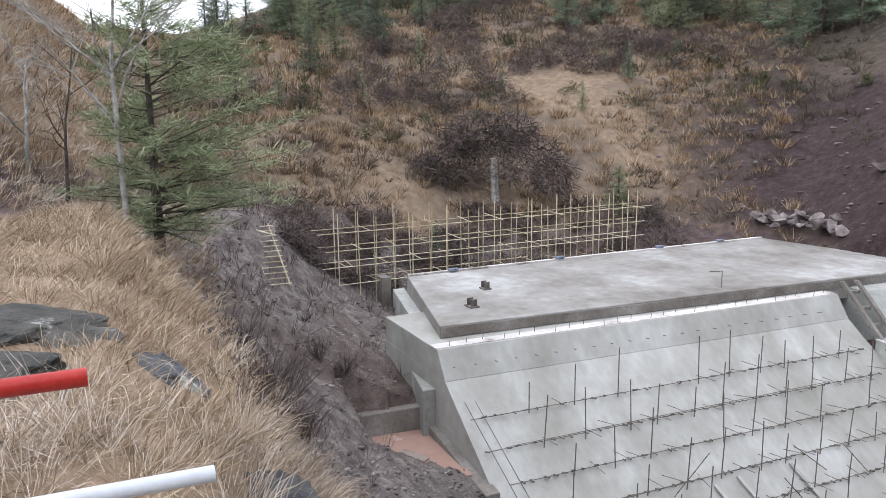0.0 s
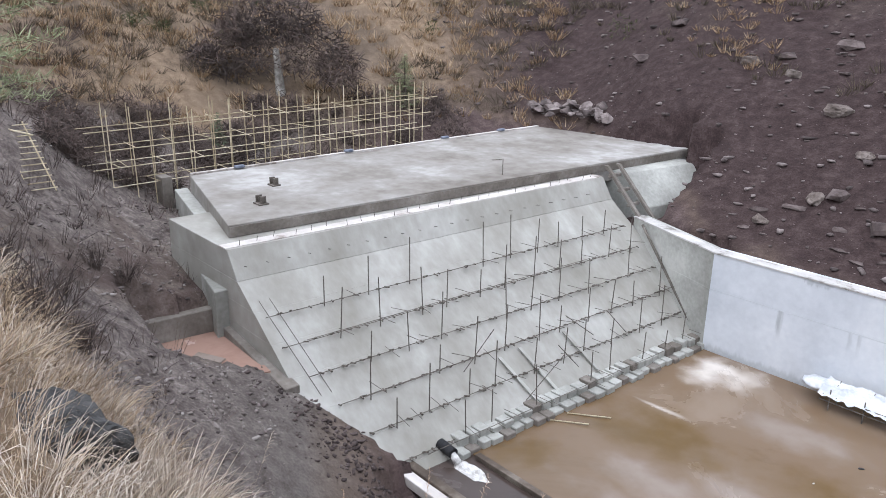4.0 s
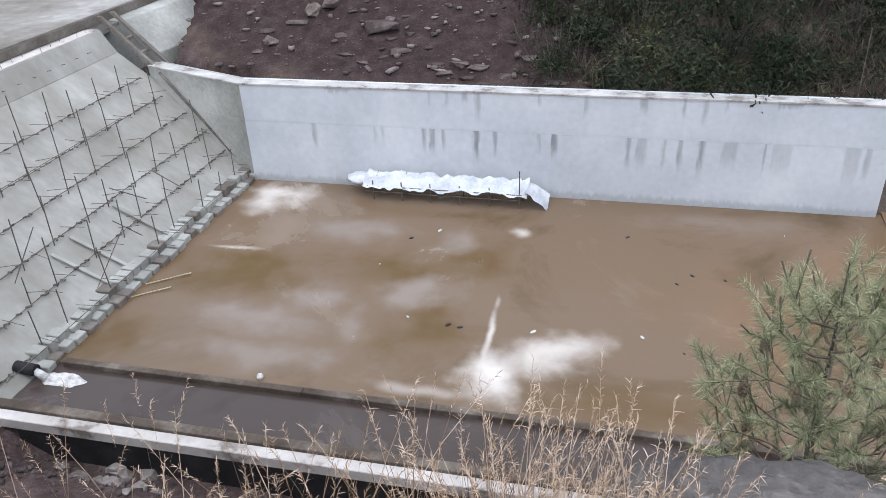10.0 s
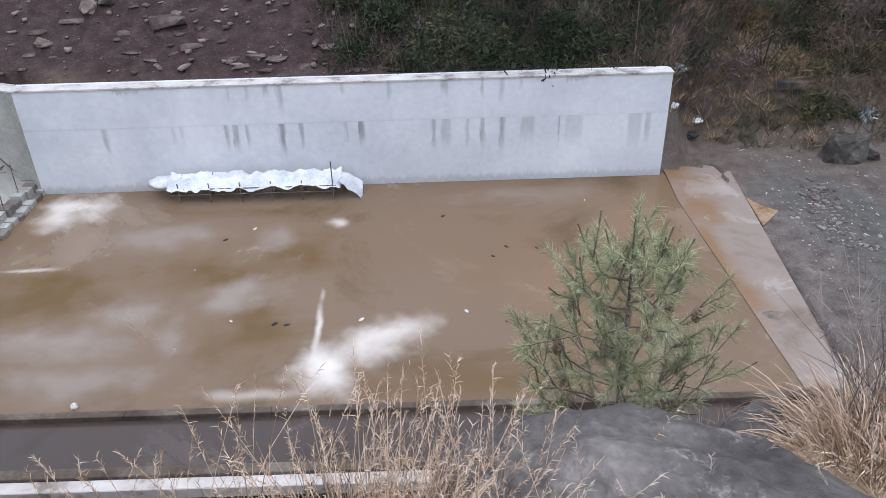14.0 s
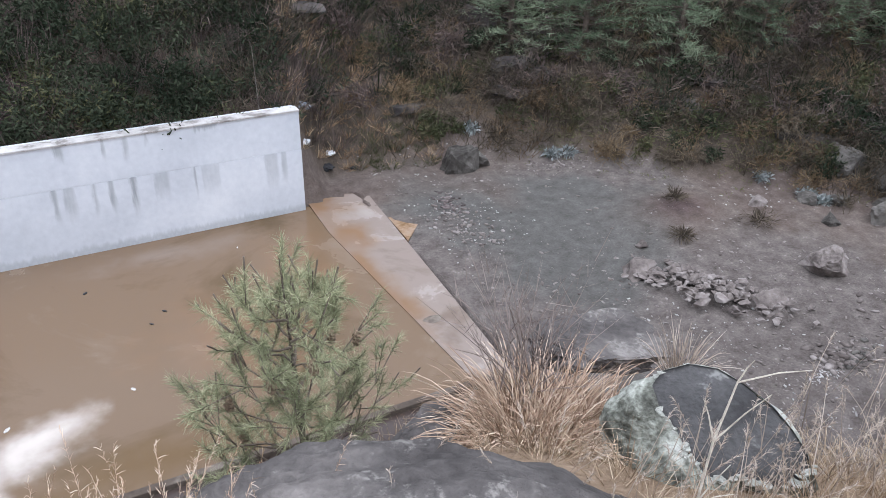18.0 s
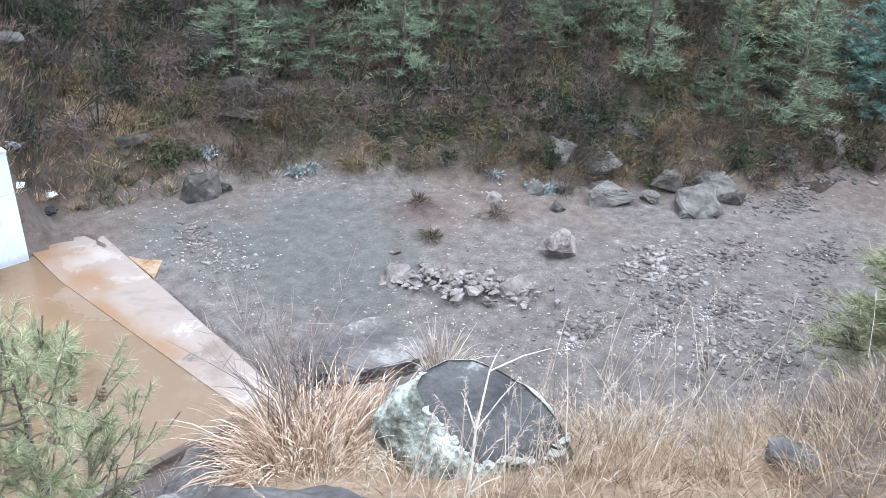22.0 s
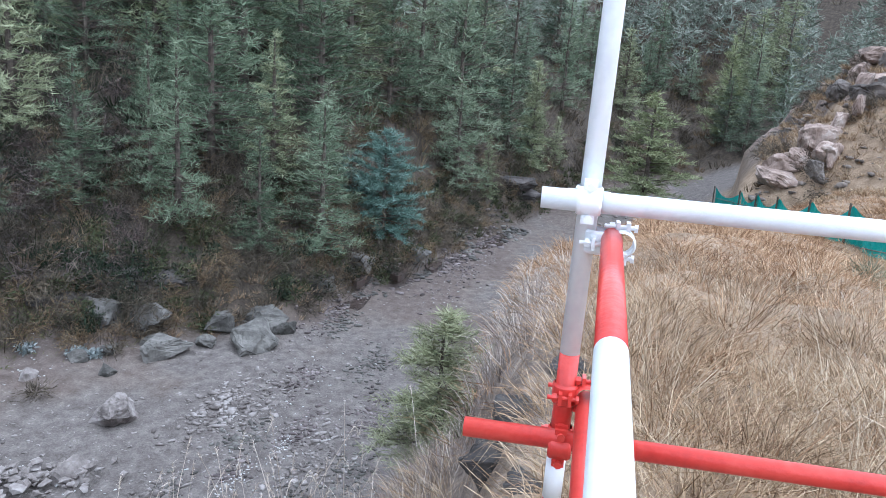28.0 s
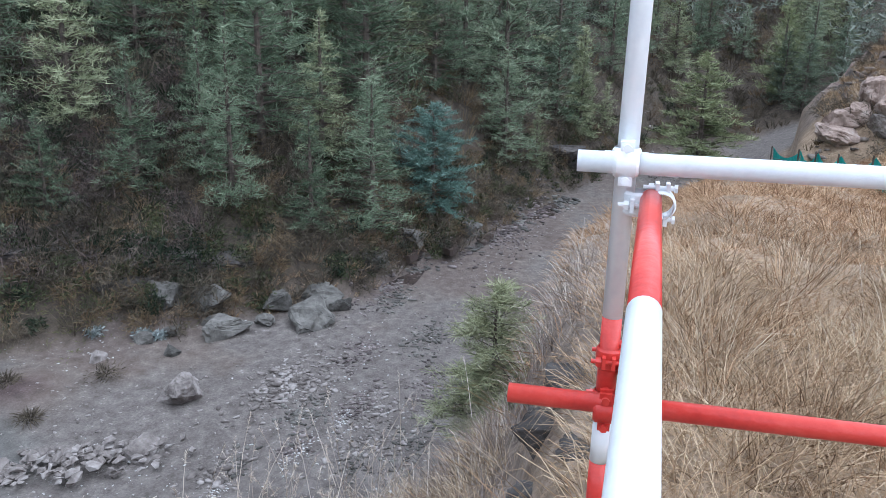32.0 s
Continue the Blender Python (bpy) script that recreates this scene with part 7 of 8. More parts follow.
bushes(190, -80, -36, 4, 60, 232, OLIVE, 0.4, 1.0, 200, "olive bushes on the hill upstream", 0.0, leaf=0.25, thin=0.1)
bushes(110, 103, 126, -44, -24, 233, TWIG, 0.3, 0.8, 200, "brown bushes on the slope below the crag", leaf=0.35, thin=0.04)
scrub(500, -8, 22, 0.5, 12, 127, DARKTWIG, 24, 0.6, 1.6, "dark leafless shrubs above the retaining wall")

scrub(420, -34, -12, 11, 30, 236, STRAW, 22, 0.2, 0.55, "yellowed grass on the upper cut slope", thr=0.0, lean=1.2)
scrub(260, -34, -10, 9, 28, 237, TWIG, 26, 0.3, 0.8, "bare brown twigs on the upper cut slope", thr=0.05)
g = np.random.default_rng(15)
x, y = sown(230, -83, -66, 9, 33, 130, 0.8)
k = ~near_mask(x, y, 1.05) & ~inside_dam(x, y) & (ground(x, y) > 2.6) & (fbm(x, y, 0.2, 3, 44) > -0.1)
x, y = x[k], y[k]
stuff("scrub", tufts(x, y, ground(x, y), 14, g.uniform(0.25, 0.8, len(x)), 0.002 + 0.0003 * np.hypot(x, y), 0.9, 0.1, 131, 0.5), DARKTWIG, "bare dark twigs on the dirt bank beside the dam", "scrub")

# big dark thicket behind the upstream scaffold
th = empty("thicket", (0, 0, 0), label="large dark leafless thicket with a pale trunk on the hillside", category="bush")
tx, ty = (float(v) for v in polar(44.0, -60.9))
tz = float(ground(tx, ty))
th.location, th.rotation_euler = (tx, ty, tz), (0, 0, 1.06)
g = np.random.default_rng(9)
lobes = np.array([(0, 0, 2.4, 2.3), (-2.4, 0.8, 1.8, 1.9), (2.2, -0.8, 2.2, 1.9), (-0.8, 1.0, 3.5, 1.6), (1.2, -0.4, 3.6, 1.4), (-3.6, 1.4, 1.2, 1.3), (3.4, -1.6, 1.3, 1.3), (-1.8, 0.2, 3.1, 1.1)])
n = 7000
lob = lobes[g.integers(0, len(lobes), n)]
v = g.normal(size=(n, 3))
v /= np.linalg.norm(v, axis=1, keepdims=True)
p = lob[:, :3] + v * lob[:, 3:] * (g.uniform(0.2, 1.0, (n, 1)) ** 0.5) * np.array([1, 1, 0.85])
stuff("twig_mass", ribbons(p, 0.5 * v + 0.9 * g.normal(size=(n, 3)) + np.array([0, 0, 0.3]), g.uniform(0.3, 0.8, n), g.uniform(0.012, 0.035, n), np.full(n, 0.1), 3), DARKTWIG, "", "", th)
BARK = material("bark", [(0.3, (0.05, 0.04, 0.032)), (0.7, (0.13, 0.105, 0.085))], 5, 0.95, 0, 0.6)
PALEBARK = material("pale_bark", [(0.3, (0.20, 0.185, 0.165)), (0.55, (0.36, 0.34, 0.31)), (0.8, (0.52, 0.50, 0.47))], 4, 0.9, 0, 0.4)
bm = bmesh.new()
tube(bm, (0.4, -0.3, -1.2), (0.2, -0.6, 2.2), 0.32, 0.15, 8)
part("trunk", bm, PALEBARK, th)


# single plants on the riverbed and the slope
PALELEAF = material("pale_blue_leaves", [(0.15, (0.12, 0.14, 0.135)), (0.5, (0.22, 0.245, 0.24)), (0.85, (0.40, 0.42, 0.41))], 0.6, 0.8, 0, 0, island=0.6, spec=0.2)
GREYGREEN = material("grey_green_stems", [(0.15, (0.11, 0.11, 0.07)), (0.5, (0.20, 0.19, 0.125)), (0.85, (0.33, 0.30, 0.21))], 0.6, 0.85, 0, 0, island=0.6, spec=0.15)


def small_bush(x, y, radius, mat, label, seed, leaf=0.12, thin=0.2, count=260):
    g = np.random.default_rng(seed)
    v = g.normal(size=(count, 3))
    v /= np.linalg.norm(v, axis=1, keepdims=True)
    p = v * radius * g.uniform(0.1, 1.0, (count, 1)) * np.array([1.2, 1.2, 0.6]) + np.array([0, 0, 0.35 * radius])
    size = leaf * g.uniform(0.5, 1.4, count)
    t = empty("low_bush", (x, y, float(ground(x, y))), label=label, category="bush", group="low bushes")
    stuff("leaf_mass", ribbons(p, v + g.normal(0, 0.5, v.shape) + np.array([0, 0, 0.4]), size, size * thin, np.full(count, 0.2), seed), mat, "", "", t)


for k, (x, y, s) in enumerate(((18.2, 24.2, 0.45), (18.8, 23.9, 0.4), (15.6, 26.4, 0.5), (24.6, 17.0, 0.5), (24.0, 18.6, 0.4), (24.7, 16.3, 0.35))):
    small_bush(x, y, 0.7 * s, PALELEAF, "low plant with pale grey-green leaves at the foot of the bank", 300 + k, 0.16)
for k, (x, y, s) in enumerate(((21.1, 16.1, 0.6), (19.7, 18.7, 0.4), (25.1, 15.8, 0.5), (18.1, 16.6, 0.35))):
    small_bush(x, y, s, TWIG, "low brown weed clump on the riverbed", 320 + k, 0.25, 0.05)
for k, (bb, el, s) in enumerate(((120.3, -18.6, 0.40), (117.8, -16.1, 0.25), (110.3, -12.9, 0.25))):
    x, y = on_ground(bb, el)
    small_bush(x, y, s, GREYGREEN, "small grey-green bush in the dry grass", 340 + k, 0.3, 0.012, 500)
# ---- trees ----
NEEDLES = material("needles", [(0.1, (0.06, 0.084, 0.05)), (0.5, (0.155, 0.195, 0.125)), (0.9, (0.27, 0.31, 0.21))], 0.6, 0.85, 0, 0, island=0.45, obj_random=0.45, spec=0.15)
TEAL = material("blue_green_needles", [(0.15, (0.065, 0.112, 0.092)), (0.5, (0.12, 0.188, 0.155)), (0.85, (0.195, 0.272, 0.23))], 0.6, 0.85, 0, 0, island=0.5, spec=0.15)
LIGHTNEEDLES = material("light_needles", [(0.1, (0.10, 0.112, 0.06)), (0.5, (0.225, 0.248, 0.142)), (0.9, (0.36, 0.38, 0.235))], 0.6, 0.85, 0, 0, island=0.45, obj_random=0.45, spec=0.15)


OLDPINE = material("yellow_green_needles", [(0.15, (0.125, 0.148, 0.072)), (0.5, (0.225, 0.25, 0.13)), (0.85, (0.34, 0.365, 0.205))], 0.6, 0.85, 0, 0, island=0.5, spec=0.15)
OLIVEPINE = material("olive_needles", [(0.15, (0.13, 0.142, 0.076)), (0.5, (0.23, 0.24, 0.135)), (0.85, (0.35, 0.355, 0.215))], 2.0, 0.85, 0, 0, island=0.6, spec=0.15)
DEEPPINE = material("deep_green_needles", [(0.15, (0.14, 0.165, 0.09)), (0.5, (0.245, 0.28, 0.16)), (0.85, (0.38, 0.41, 0.25))], 0.6, 0.85, 0, 0, island=0.5, spec=0.15)
YOUNG = material("young_needles", [(0.15, (0.14, 0.157, 0.085)), (0.5, (0.275, 0.295, 0.17)), (0.85, (0.45, 0.45, 0.28))], 3, 0.8, 0, 0, island=0.6, spec=0.15)


def conifer_mesh(seed, height=6.0, spread=0.26, tiers=20, step=0.22, size=1.0, per=2, mat=None, bare=0.08, shape=0.85, slim=0.055, lop=0.0, marks=((0.0, 1.0), (0.55, 0.75), (1.0, 0.15))):
    """Trunk and crown meshes of a pine: uneven limbs that carry clumps of needles towards their ends."""
    g = np.random.default_rng(seed)
    bm = bmesh.new()
    tube(bm, (0, 0, -0.4), (0, 0, height * 0.97), 0.02 * height, 0.004 * height, 7)
    P, W, L = [], [], []
    lobe = g.uniform(0, 6.283, 3)
    for k in range(tiers):
        f = k / (tiers - 1)
        z = height * (bare + (0.98 - bare) * f)
        reach = height * spread * (1 - f) ** shape * (0.7 + 0.3 * min(1.0, f / 0.2)) + 0.09 * size
        for c in range(int(6.5 - 3 * f)):
            a = g.uniform(0, 6.283)
            out, side = np.array([math.cos(a), math.sin(a), 0]), np.array([-math.sin(a), math.cos(a), 0])
            length = reach * g.uniform(0.5, 1.1) * (1 + 0.18 * math.sin(2 * a + lobe[0]) * (1 - f) + lop * math.sin(a))
            tilt = 0.12 + 0.5 * f + g.normal(0, 0.16)
            end = np.array([0, 0, z]) + out * length + np.array([0, 0, (tilt - 0.12) * length])
            tube(bm, (0, 0, z), tuple(end), 0.006 * height * (1 - 0.7 * f), 0.002, 4, cap=False)
            for t in np.arange(0.3, 1.06, max(0.07, step / max(length, 0.1))):
                p = np.array([0, 0, z]) + out * length * t + np.array([0, 0, tilt * length * t - 0.12 * length * t * t])
                for w in (-1, 1):
                    for _ in range(per):
                        P.append(p + g.normal(0, 0.05, 3) * size)
                        W.append(out * g.uniform(0.0, 0.6) + side * w * g.uniform(0.0, 0.7) + g.normal(0, 0.3, 3) + np.array([0, 0, 0.28]))
                        L.append(g.uniform(0.14, 0.34) * size * (1.15 - 0.3 * t))
    trunk = bpy.data.meshes.new("trunk")
    bm.to_mesh(trunk)
    bm.free()
    trunk.materials.append(BARK)
    L = np.array(L)
    crown = island_mesh("crown", *ribbons(np.array(P), np.array(W), L, L * slim, np.full(len(L), 0.08), seed, marks))
    crown.materials.append(mat or NEEDLES)
    return trunk, crown


FINE = [conifer_mesh(s, 6.0, sp, 24, 0.2, 1.0, 6, m, 0.06, 0.95, 0.04) for s, sp, m in ((1, 0.27, NEEDLES), (2, 0.33, NEEDLES), (3, 0.26, LIGHTNEEDLES), (4, 0.36, NEEDLES))]
# distant crowns only: aerial haze is mixed into this needle colour
HAZEDNEEDLES = material("hazed_needles", [(0.15, (0.11, 0.128, 0.10)), (0.5, (0.19, 0.212, 0.17)), (0.85, (0.28, 0.30, 0.25))], 0.1, 0.85, 0, 0, island=0.5, spec=0.15)
DARKNEEDLES = material("dark_needles", [(0.1, (0.05, 0.066, 0.044)), (0.5, (0.12, 0.148, 0.10)), (0.9, (0.21, 0.24, 0.17))], 0.6, 0.85, 0, 0, island=0.45, obj_random=0.45, spec=0.15)
COARSE = [conifer_mesh(s, 6.0, sp, 20, 0.3, 1.3, 5, m, 0.06, 0.95, 0.055, 0.0, ((0.0, 0.8), (1.0, 0.4))) for s, sp, m in ((11, 0.28, NEEDLES), (12, 0.34, DARKNEEDLES), (13, 0.25, LIGHTNEEDLES), (14, 0.31, NEEDLES), (15, 0.37, DARKNEEDLES), (16, 0.27, LIGHTNEEDLES))]


DISTANT = [conifer_mesh(s, 6.0, sp, 13, 0.45, 2.0, 2, NEEDLES, 0.06, 0.95, 0.08, 0.0, ((0.0, 0.8), (1.0, 0.4))) for s, sp in ((21, 0.28), (22, 0.34), (23, 0.25), (24, 0.31), (25, 0.37), (26, 0.27))]


def conifer(x, y, height, meshes, label="dark green pine on the scrubby hillside", turn=0.0, group="pines on the far hillside", wide=1.0, z=None, base=6.0):
    trunk, crown = meshes
    t = empty("pine_tree", (x, y, (float(ground(x, y)) if z is None else z) - 0.05), label=label, category="tree", group=group)
    k = height / base
    t.scale, t.rotation_euler = (k * wide, k * wide, k), (0, 0, turn)
    for name, me in (("trunk", trunk), ("crown", crown)):
        o = new(name, me)
        o.parent = t
    return t


rng = random.Random(7)
placed, far_woods = [], []
tries = 0
while tries < 14000 and len(placed) < 560:
    tries += 1
    b = rng.uniform(12, 122)
    d = 2.5 + 95 * rng.random() ** 1.35
    if b < 30 and d < 9 or b < 54 and d < 32 and rng.random() < 0.62 or 72.5 < b < 80.3 and d < 13 or b < 66 and d < 5 or b < 82 and d < 3:
        continue
    if 91 < b < 100 and d < 14:
        continue
    r = float(np.interp(b, BEAR, SECT[:, 4])) + d
    x, y = (float(v) for v in polar(r, b))
    if any((x - px) ** 2 + (y - py) ** 2 < (1.75 + 0.013 * r) ** 2 for px, py in placed):
        continue
    placed.append((x, y))
    h = rng.uniform(5.5, 12.5) * (0.68 if d < 8 else 1.0)
    if d > 24 or b > 104 or len(placed) > 760:
        far_woods.append((x, y, h * 1.1, rng.randrange(6), rng.uniform(0, 6.28)))
        continue
    near = r < 58 and d < 20
    kind = rng.randrange(4) if near else rng.randrange(6)
    conifer(x, y, h, FINE[kind] if near else COARSE[kind], ("light olive pine" if kind in ((2,) if near else (2, 5)) else "dark green pine") + " standing in brown scrub on the hillside", rng.uniform(0, 6.28), wide=rng.uniform(0.95, 1.3))


def joined_woods(name, rows, label):
    """Distant pines as one mesh of crowns."""
    V, F, at = [], [], 0
    for x, y, h, kind, turn in rows:
        me = DISTANT[kind][1]
        co = np.empty(len(me.vertices) * 3, np.float32)
        me.vertices.foreach_get("co", co)
        co = co.reshape(-1, 3) * (h / 6.0)
        c, s = math.cos(turn), math.sin(turn)
        V.append(np.stack([co[:, 0] * c - co[:, 1] * s + x, co[:, 0] * s + co[:, 1] * c + y, co[:, 2] + float(ground(x, y))], -1))
        idx = np.empty(len(me.loops), np.int32)
        me.loops.foreach_get("vertex_index", idx)
        F.append(idx.reshape(-1, 4) + at)
        at += len(me.vertices)
    stuff(name, (np.concatenate(V), np.concatenate(F)), HAZEDNEEDLES, label, "trees")


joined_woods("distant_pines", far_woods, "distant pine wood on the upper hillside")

# trees that stand out
x, y = (float(v) for v in polar(41.0, 76.8))
conifer(x, y, 5.5, conifer_mesh(31, 6.0, 0.40, 28, 0.16, 1.1, 9, TEAL, 0.02, 0.55), "bushy blue-green pine at the foot of the hill", 0.3, wide=1.25)
x, y = (float(v) for v in polar(66.0, 95.6))
conifer(x, y, 9.6, conifer_mesh(32, 6.0, 0.33, 26, 0.18, 1.0, 8, OLDPINE, 0.03, 0.75), "tall light green pine beside the river bend", 1.0, wide=1.45)
x, y = (float(v) for v in polar(92.0, 100.2))
conifer(x, y, 11.0, conifer_mesh(33, 6.0, 0.25, 24, 0.22, 1.2, 6, OLDPINE, 0.05), "tall layered pine at the river bend", 2.0)
x, y = (float(v) for v in polar(62.0, 87.3))
conifer(x, y, 8.5, conifer_mesh(34, 6.0, 0.22, 24, 0.22, 1.1, 6, LIGHTNEEDLES, 0.05), "light green narrow pine on the far slope", 2.6)
x, y = (float(v) for v in polar(10.5, 81.9))
conifer(x, y, 2.3, conifer_mesh(35, 2.4, 0.36, 30, 0.08, 0.62, 9, OLIVEPINE, 0.03, 0.55, 0.03), "small olive green pine on the edge of the bank", 0.4, "small pines near the lookout", z=12 + 10.5 * math.tan(radians(-29.2)), base=2.4, wide=1.35)

# young pine with cones in front of the railing
young = empty("young_pine", (1.24, 4.2, 7.9), label="sparse young pine with brown cones at the brow of the bank", category="tree", group="small pines near the lookout")
g = np.random.default_rng(77)
TWIGBARK = material("twig_bark", [(0.3, (0.09, 0.072, 0.056)), (0.7, (0.20, 0.165, 0.13))], 12, 0.9, 0, 0.4)
CONE = material("cone_brown", [(0.3, (0.12, 0.082, 0.055)), (0.7, (0.36, 0.27, 0.185))], 40, 0.8, 0, 0.6)
bm = bmesh.new()
tube(bm, (0, 0, -0.2), (-0.02, 0.02, 0.9), 0.028, 0.018, 8, False)
tube(bm, (-0.02, 0.02, 0.9), (-0.06, 0.0, 1.8), 0.014, 0.003, 8, False)
part("trunk", bm, BARK, young)
P, W, cones = [], [], []
for k in range(42):
    bm = bmesh.new()
    f = k / 42
    z = -0.05 + 1.58 * f ** 1.15
    a = k * 2.4 + g.uniform(-0.6, 0.6)
    L = (0.88 - 0.4 * z) * g.uniform(0.55, 1.1)
    out = np.array([math.cos(a), math.sin(a), 0])
    root = np.array([-0.03 * z, 0, z])
    knots = [root]
    for c in range(1, 6):
        u = c / 5
        knots.append(root + out * L * u + np.array([0, 0, L * (0.12 * u + 0.55 * u ** 2.4)]) + g.normal(0, 0.018, 3))
    for c in range(5):
        tube(bm, tuple(knots[c]), tuple(knots[c + 1]), 0.010 - 0.0015 * c, 0.0085 - 0.0015 * c, 5, False)
    ends = [(knots[5], knots[5] - knots[4])]
    for c in (2, 3, 3, 4, 4):
        e = knots[c] + (knots[c] - knots[c - 1]) * g.uniform(0.5, 1.1) + g.normal(0, 0.085, 3) + np.array([0, 0, 0.06])
        tube(bm, tuple(knots[c]), tuple(e), 0.005, 0.0028, 4, False)
        ends.append((e, e - knots[c]))
    for e, w in ends:
        w = w / np.linalg.norm(w)
        bud = e + w * g.uniform(0.05, 0.12) + np.array([0, 0, 0.03])
        if g.random() < 0.22:
            tube(bm, tuple(e), tuple(bud), 0.0045, 0.006, 5, True)
        for t in np.linspace(-0.11, 0.02, 5):
            P.append(e + w * t)
            W.append(w)
    for c in (3, 4):
        P.append(knots[c])
        W.append(knots[c] - knots[c - 1])
    if k in (2, 5, 9, 11, 14, 17, 19, 22, 24, 26, 28, 30, 31):
        cones.append(knots[4] + np.array([0, 0, -0.045]))
    part("branch", bm, TWIGBARK, young)
for t in np.linspace(0.9, 1.85, 14):
    P.append(np.array([-0.04, 0.01, t]))
    W.append(np.array([0, 0, 1.0]))
P, W = np.array(P), np.array(W)
W = W / np.linalg.norm(W, axis=1, keepdims=True)
per = 19
nb = np.repeat(P, per, 0) - np.repeat(W, per, 0) * g.uniform(0, 0.04, len(P) * per)[:, None]
nw = np.repeat(W, per, 0) * 0.8 + g.normal(0, 0.6, (len(P) * per, 3))
stuff("needles", ribbons(nb, nw, g.uniform(0.06, 0.115, len(nb)), np.full(len(nb), 0.0016), np.full(len(nb), 0.12), 5), YOUNG, "", "", young)
for c in cones:
    bm = bmesh.new()
    bmesh.ops.create_icosphere(bm, subdivisions=3, radius=0.04)
    for v in bm.verts:
        s = 1 + 0.22 * math.sin(v.co.z * 330 + 3 * math.atan2(v.co.y, v.co.x))
        v.co = Vector((v.co.x * s * 0.8, v.co.y * s * 0.8, v.co.z * 1.55))
    o = part("cone", bm, CONE, young)
    o.location = tuple(c)


def bare_tree(name, x, y, z, height, seed, mat, label, lean=(0, 0), r0=0.09, forks=5, spread=0.55):
    t = empty(name, (x, y, z), label=label, category="tree")
    r = random.Random(seed)
    trunk, limbs = bmesh.new(), bmesh.new()
    end = Vector((lean[0], lean[1], height * 0.42))
    tube(trunk, (0, 0, -0.4), tuple(end * 0.5 + Vector((0.04, 0, 0))), r0, r0 * 0.8, 9, False)
    tube(trunk, tuple(end * 0.5 + Vector((0.04, 0, 0))), tuple(end), r0 * 0.8, r0 * 0.62, 9, False)

    def grow(p, way, length, rad, level):
        q = p + way * length * 0.5 + Vector((r.gauss(0, 0.04), r.gauss(0, 0.04), 0)) * length
        e = q + (way + Vector((r.gauss(0, 0.15), r.gauss(0, 0.15), 0.1))).normalized() * length * 0.5
        sides = 6 if level < 2 else 4
        tube(limbs, p, q, rad, rad * 0.75, sides, False)
        tube(limbs, q, e, rad * 0.75, rad * 0.45, sides, False)
        if level >= 4:
            return
        for k in range(3 if level < 3 else 2):
            at = p + (e - p) * r.uniform(0.35, 1.0)
            w = (way + Vector((r.gauss(0, spread), r.gauss(0, spread), r.gauss(0.15, 0.3)))).normalized()
            grow(at, w, length * r.uniform(0.5, 0.8), rad * 0.5, level + 1)

    grow(end, Vector((0.05, 0.0, 1)), height * 0.34, r0 * 0.6, 0)
    for k in range(forks):
        at = end * r.uniform(0.55, 1.0)
        a = r.uniform(0, 6.28)
        grow(at, Vector((math.cos(a) * 0.8, math.sin(a) * 0.8, r.uniform(0.35, 1))).normalized(), height * r.uniform(0.2, 0.32), r0 * 0.4, 1)
    part("trunk", trunk, mat, t)
    part("bare_crown", limbs, mat, t)
    return t


x, y = (float(v) for v in polar(18.6, -86.3))
bare_tree("bare_tree", x, y, 9.65, 7.6, 3, PALEBARK, "leafless tree with pale bark at the edge of the grass slope", (0.0, -0.05), 0.072, 9)
x, y = (float(v) for v in polar(19.4, -84.3))
conifer(x, y, 6.1, conifer_mesh(41, 6.0, 0.35, 30, 0.2, 1.1, 10, DEEPPINE, 0.12, 0.28, 0.03, lop=0.3), "broad green pine behind a bare tree", 0.0, "pines upstream", 1.2)
x, y = (float(v) for v in polar(19.5, -89.8))
bare_tree("bare_sapling", x, y, float(ground(x, y)), 4.2, 8, BARK, "dark leafless sapling on the grass slope", (0.05, 0.1), 0.045, 3)
x, y = (float(v) for v in polar(20.5, -92.0))
bare_tree("bare_sapling", x, y, float(ground(x, y)), 3.4, 9, PALEBARK, "pale leafless sapling on the grass slope", (-0.05, 0.12), 0.06, 3)
# pines on the upstream hill
rng = random.Random(17)
for k in range(120):
    b = rng.uniform(-81, -18)
    top = rng.random() < 0.8
    d = rng.uniform(28, 62) if top else rng.uniform(6, 26)
    if b < -76:
        d = rng.uniform(14, 45)
    if b > -46 and not top:
        continue
    x, y = (float(v) for v in polar(float(np.interp(b, BEAR, SECT[:, 4])) + d, b))
    conifer(x, y, rng.uniform(4.5, 8.5) if top else rng.uniform(1.2, 2.6), COARSE[k % 6], "grey-green pine on the hill upstream", rng.uniform(0, 6), "pines upstream")
for k in range(26):
    b = rng.uniform(-74, -28)
    x, y = (float(v) for v in polar(float(np.interp(b, BEAR, SECT[:, 4])) + rng.uniform(16, 50), b))
    bare_tree("bare_sapling", x, y, float(ground(x, y)), rng.uniform(2.5, 5), 40 + k, BARK, "thin leafless tree on the hill upstream", (rng.uniform(-0.2, 0.2), 0), 0.05, 2)
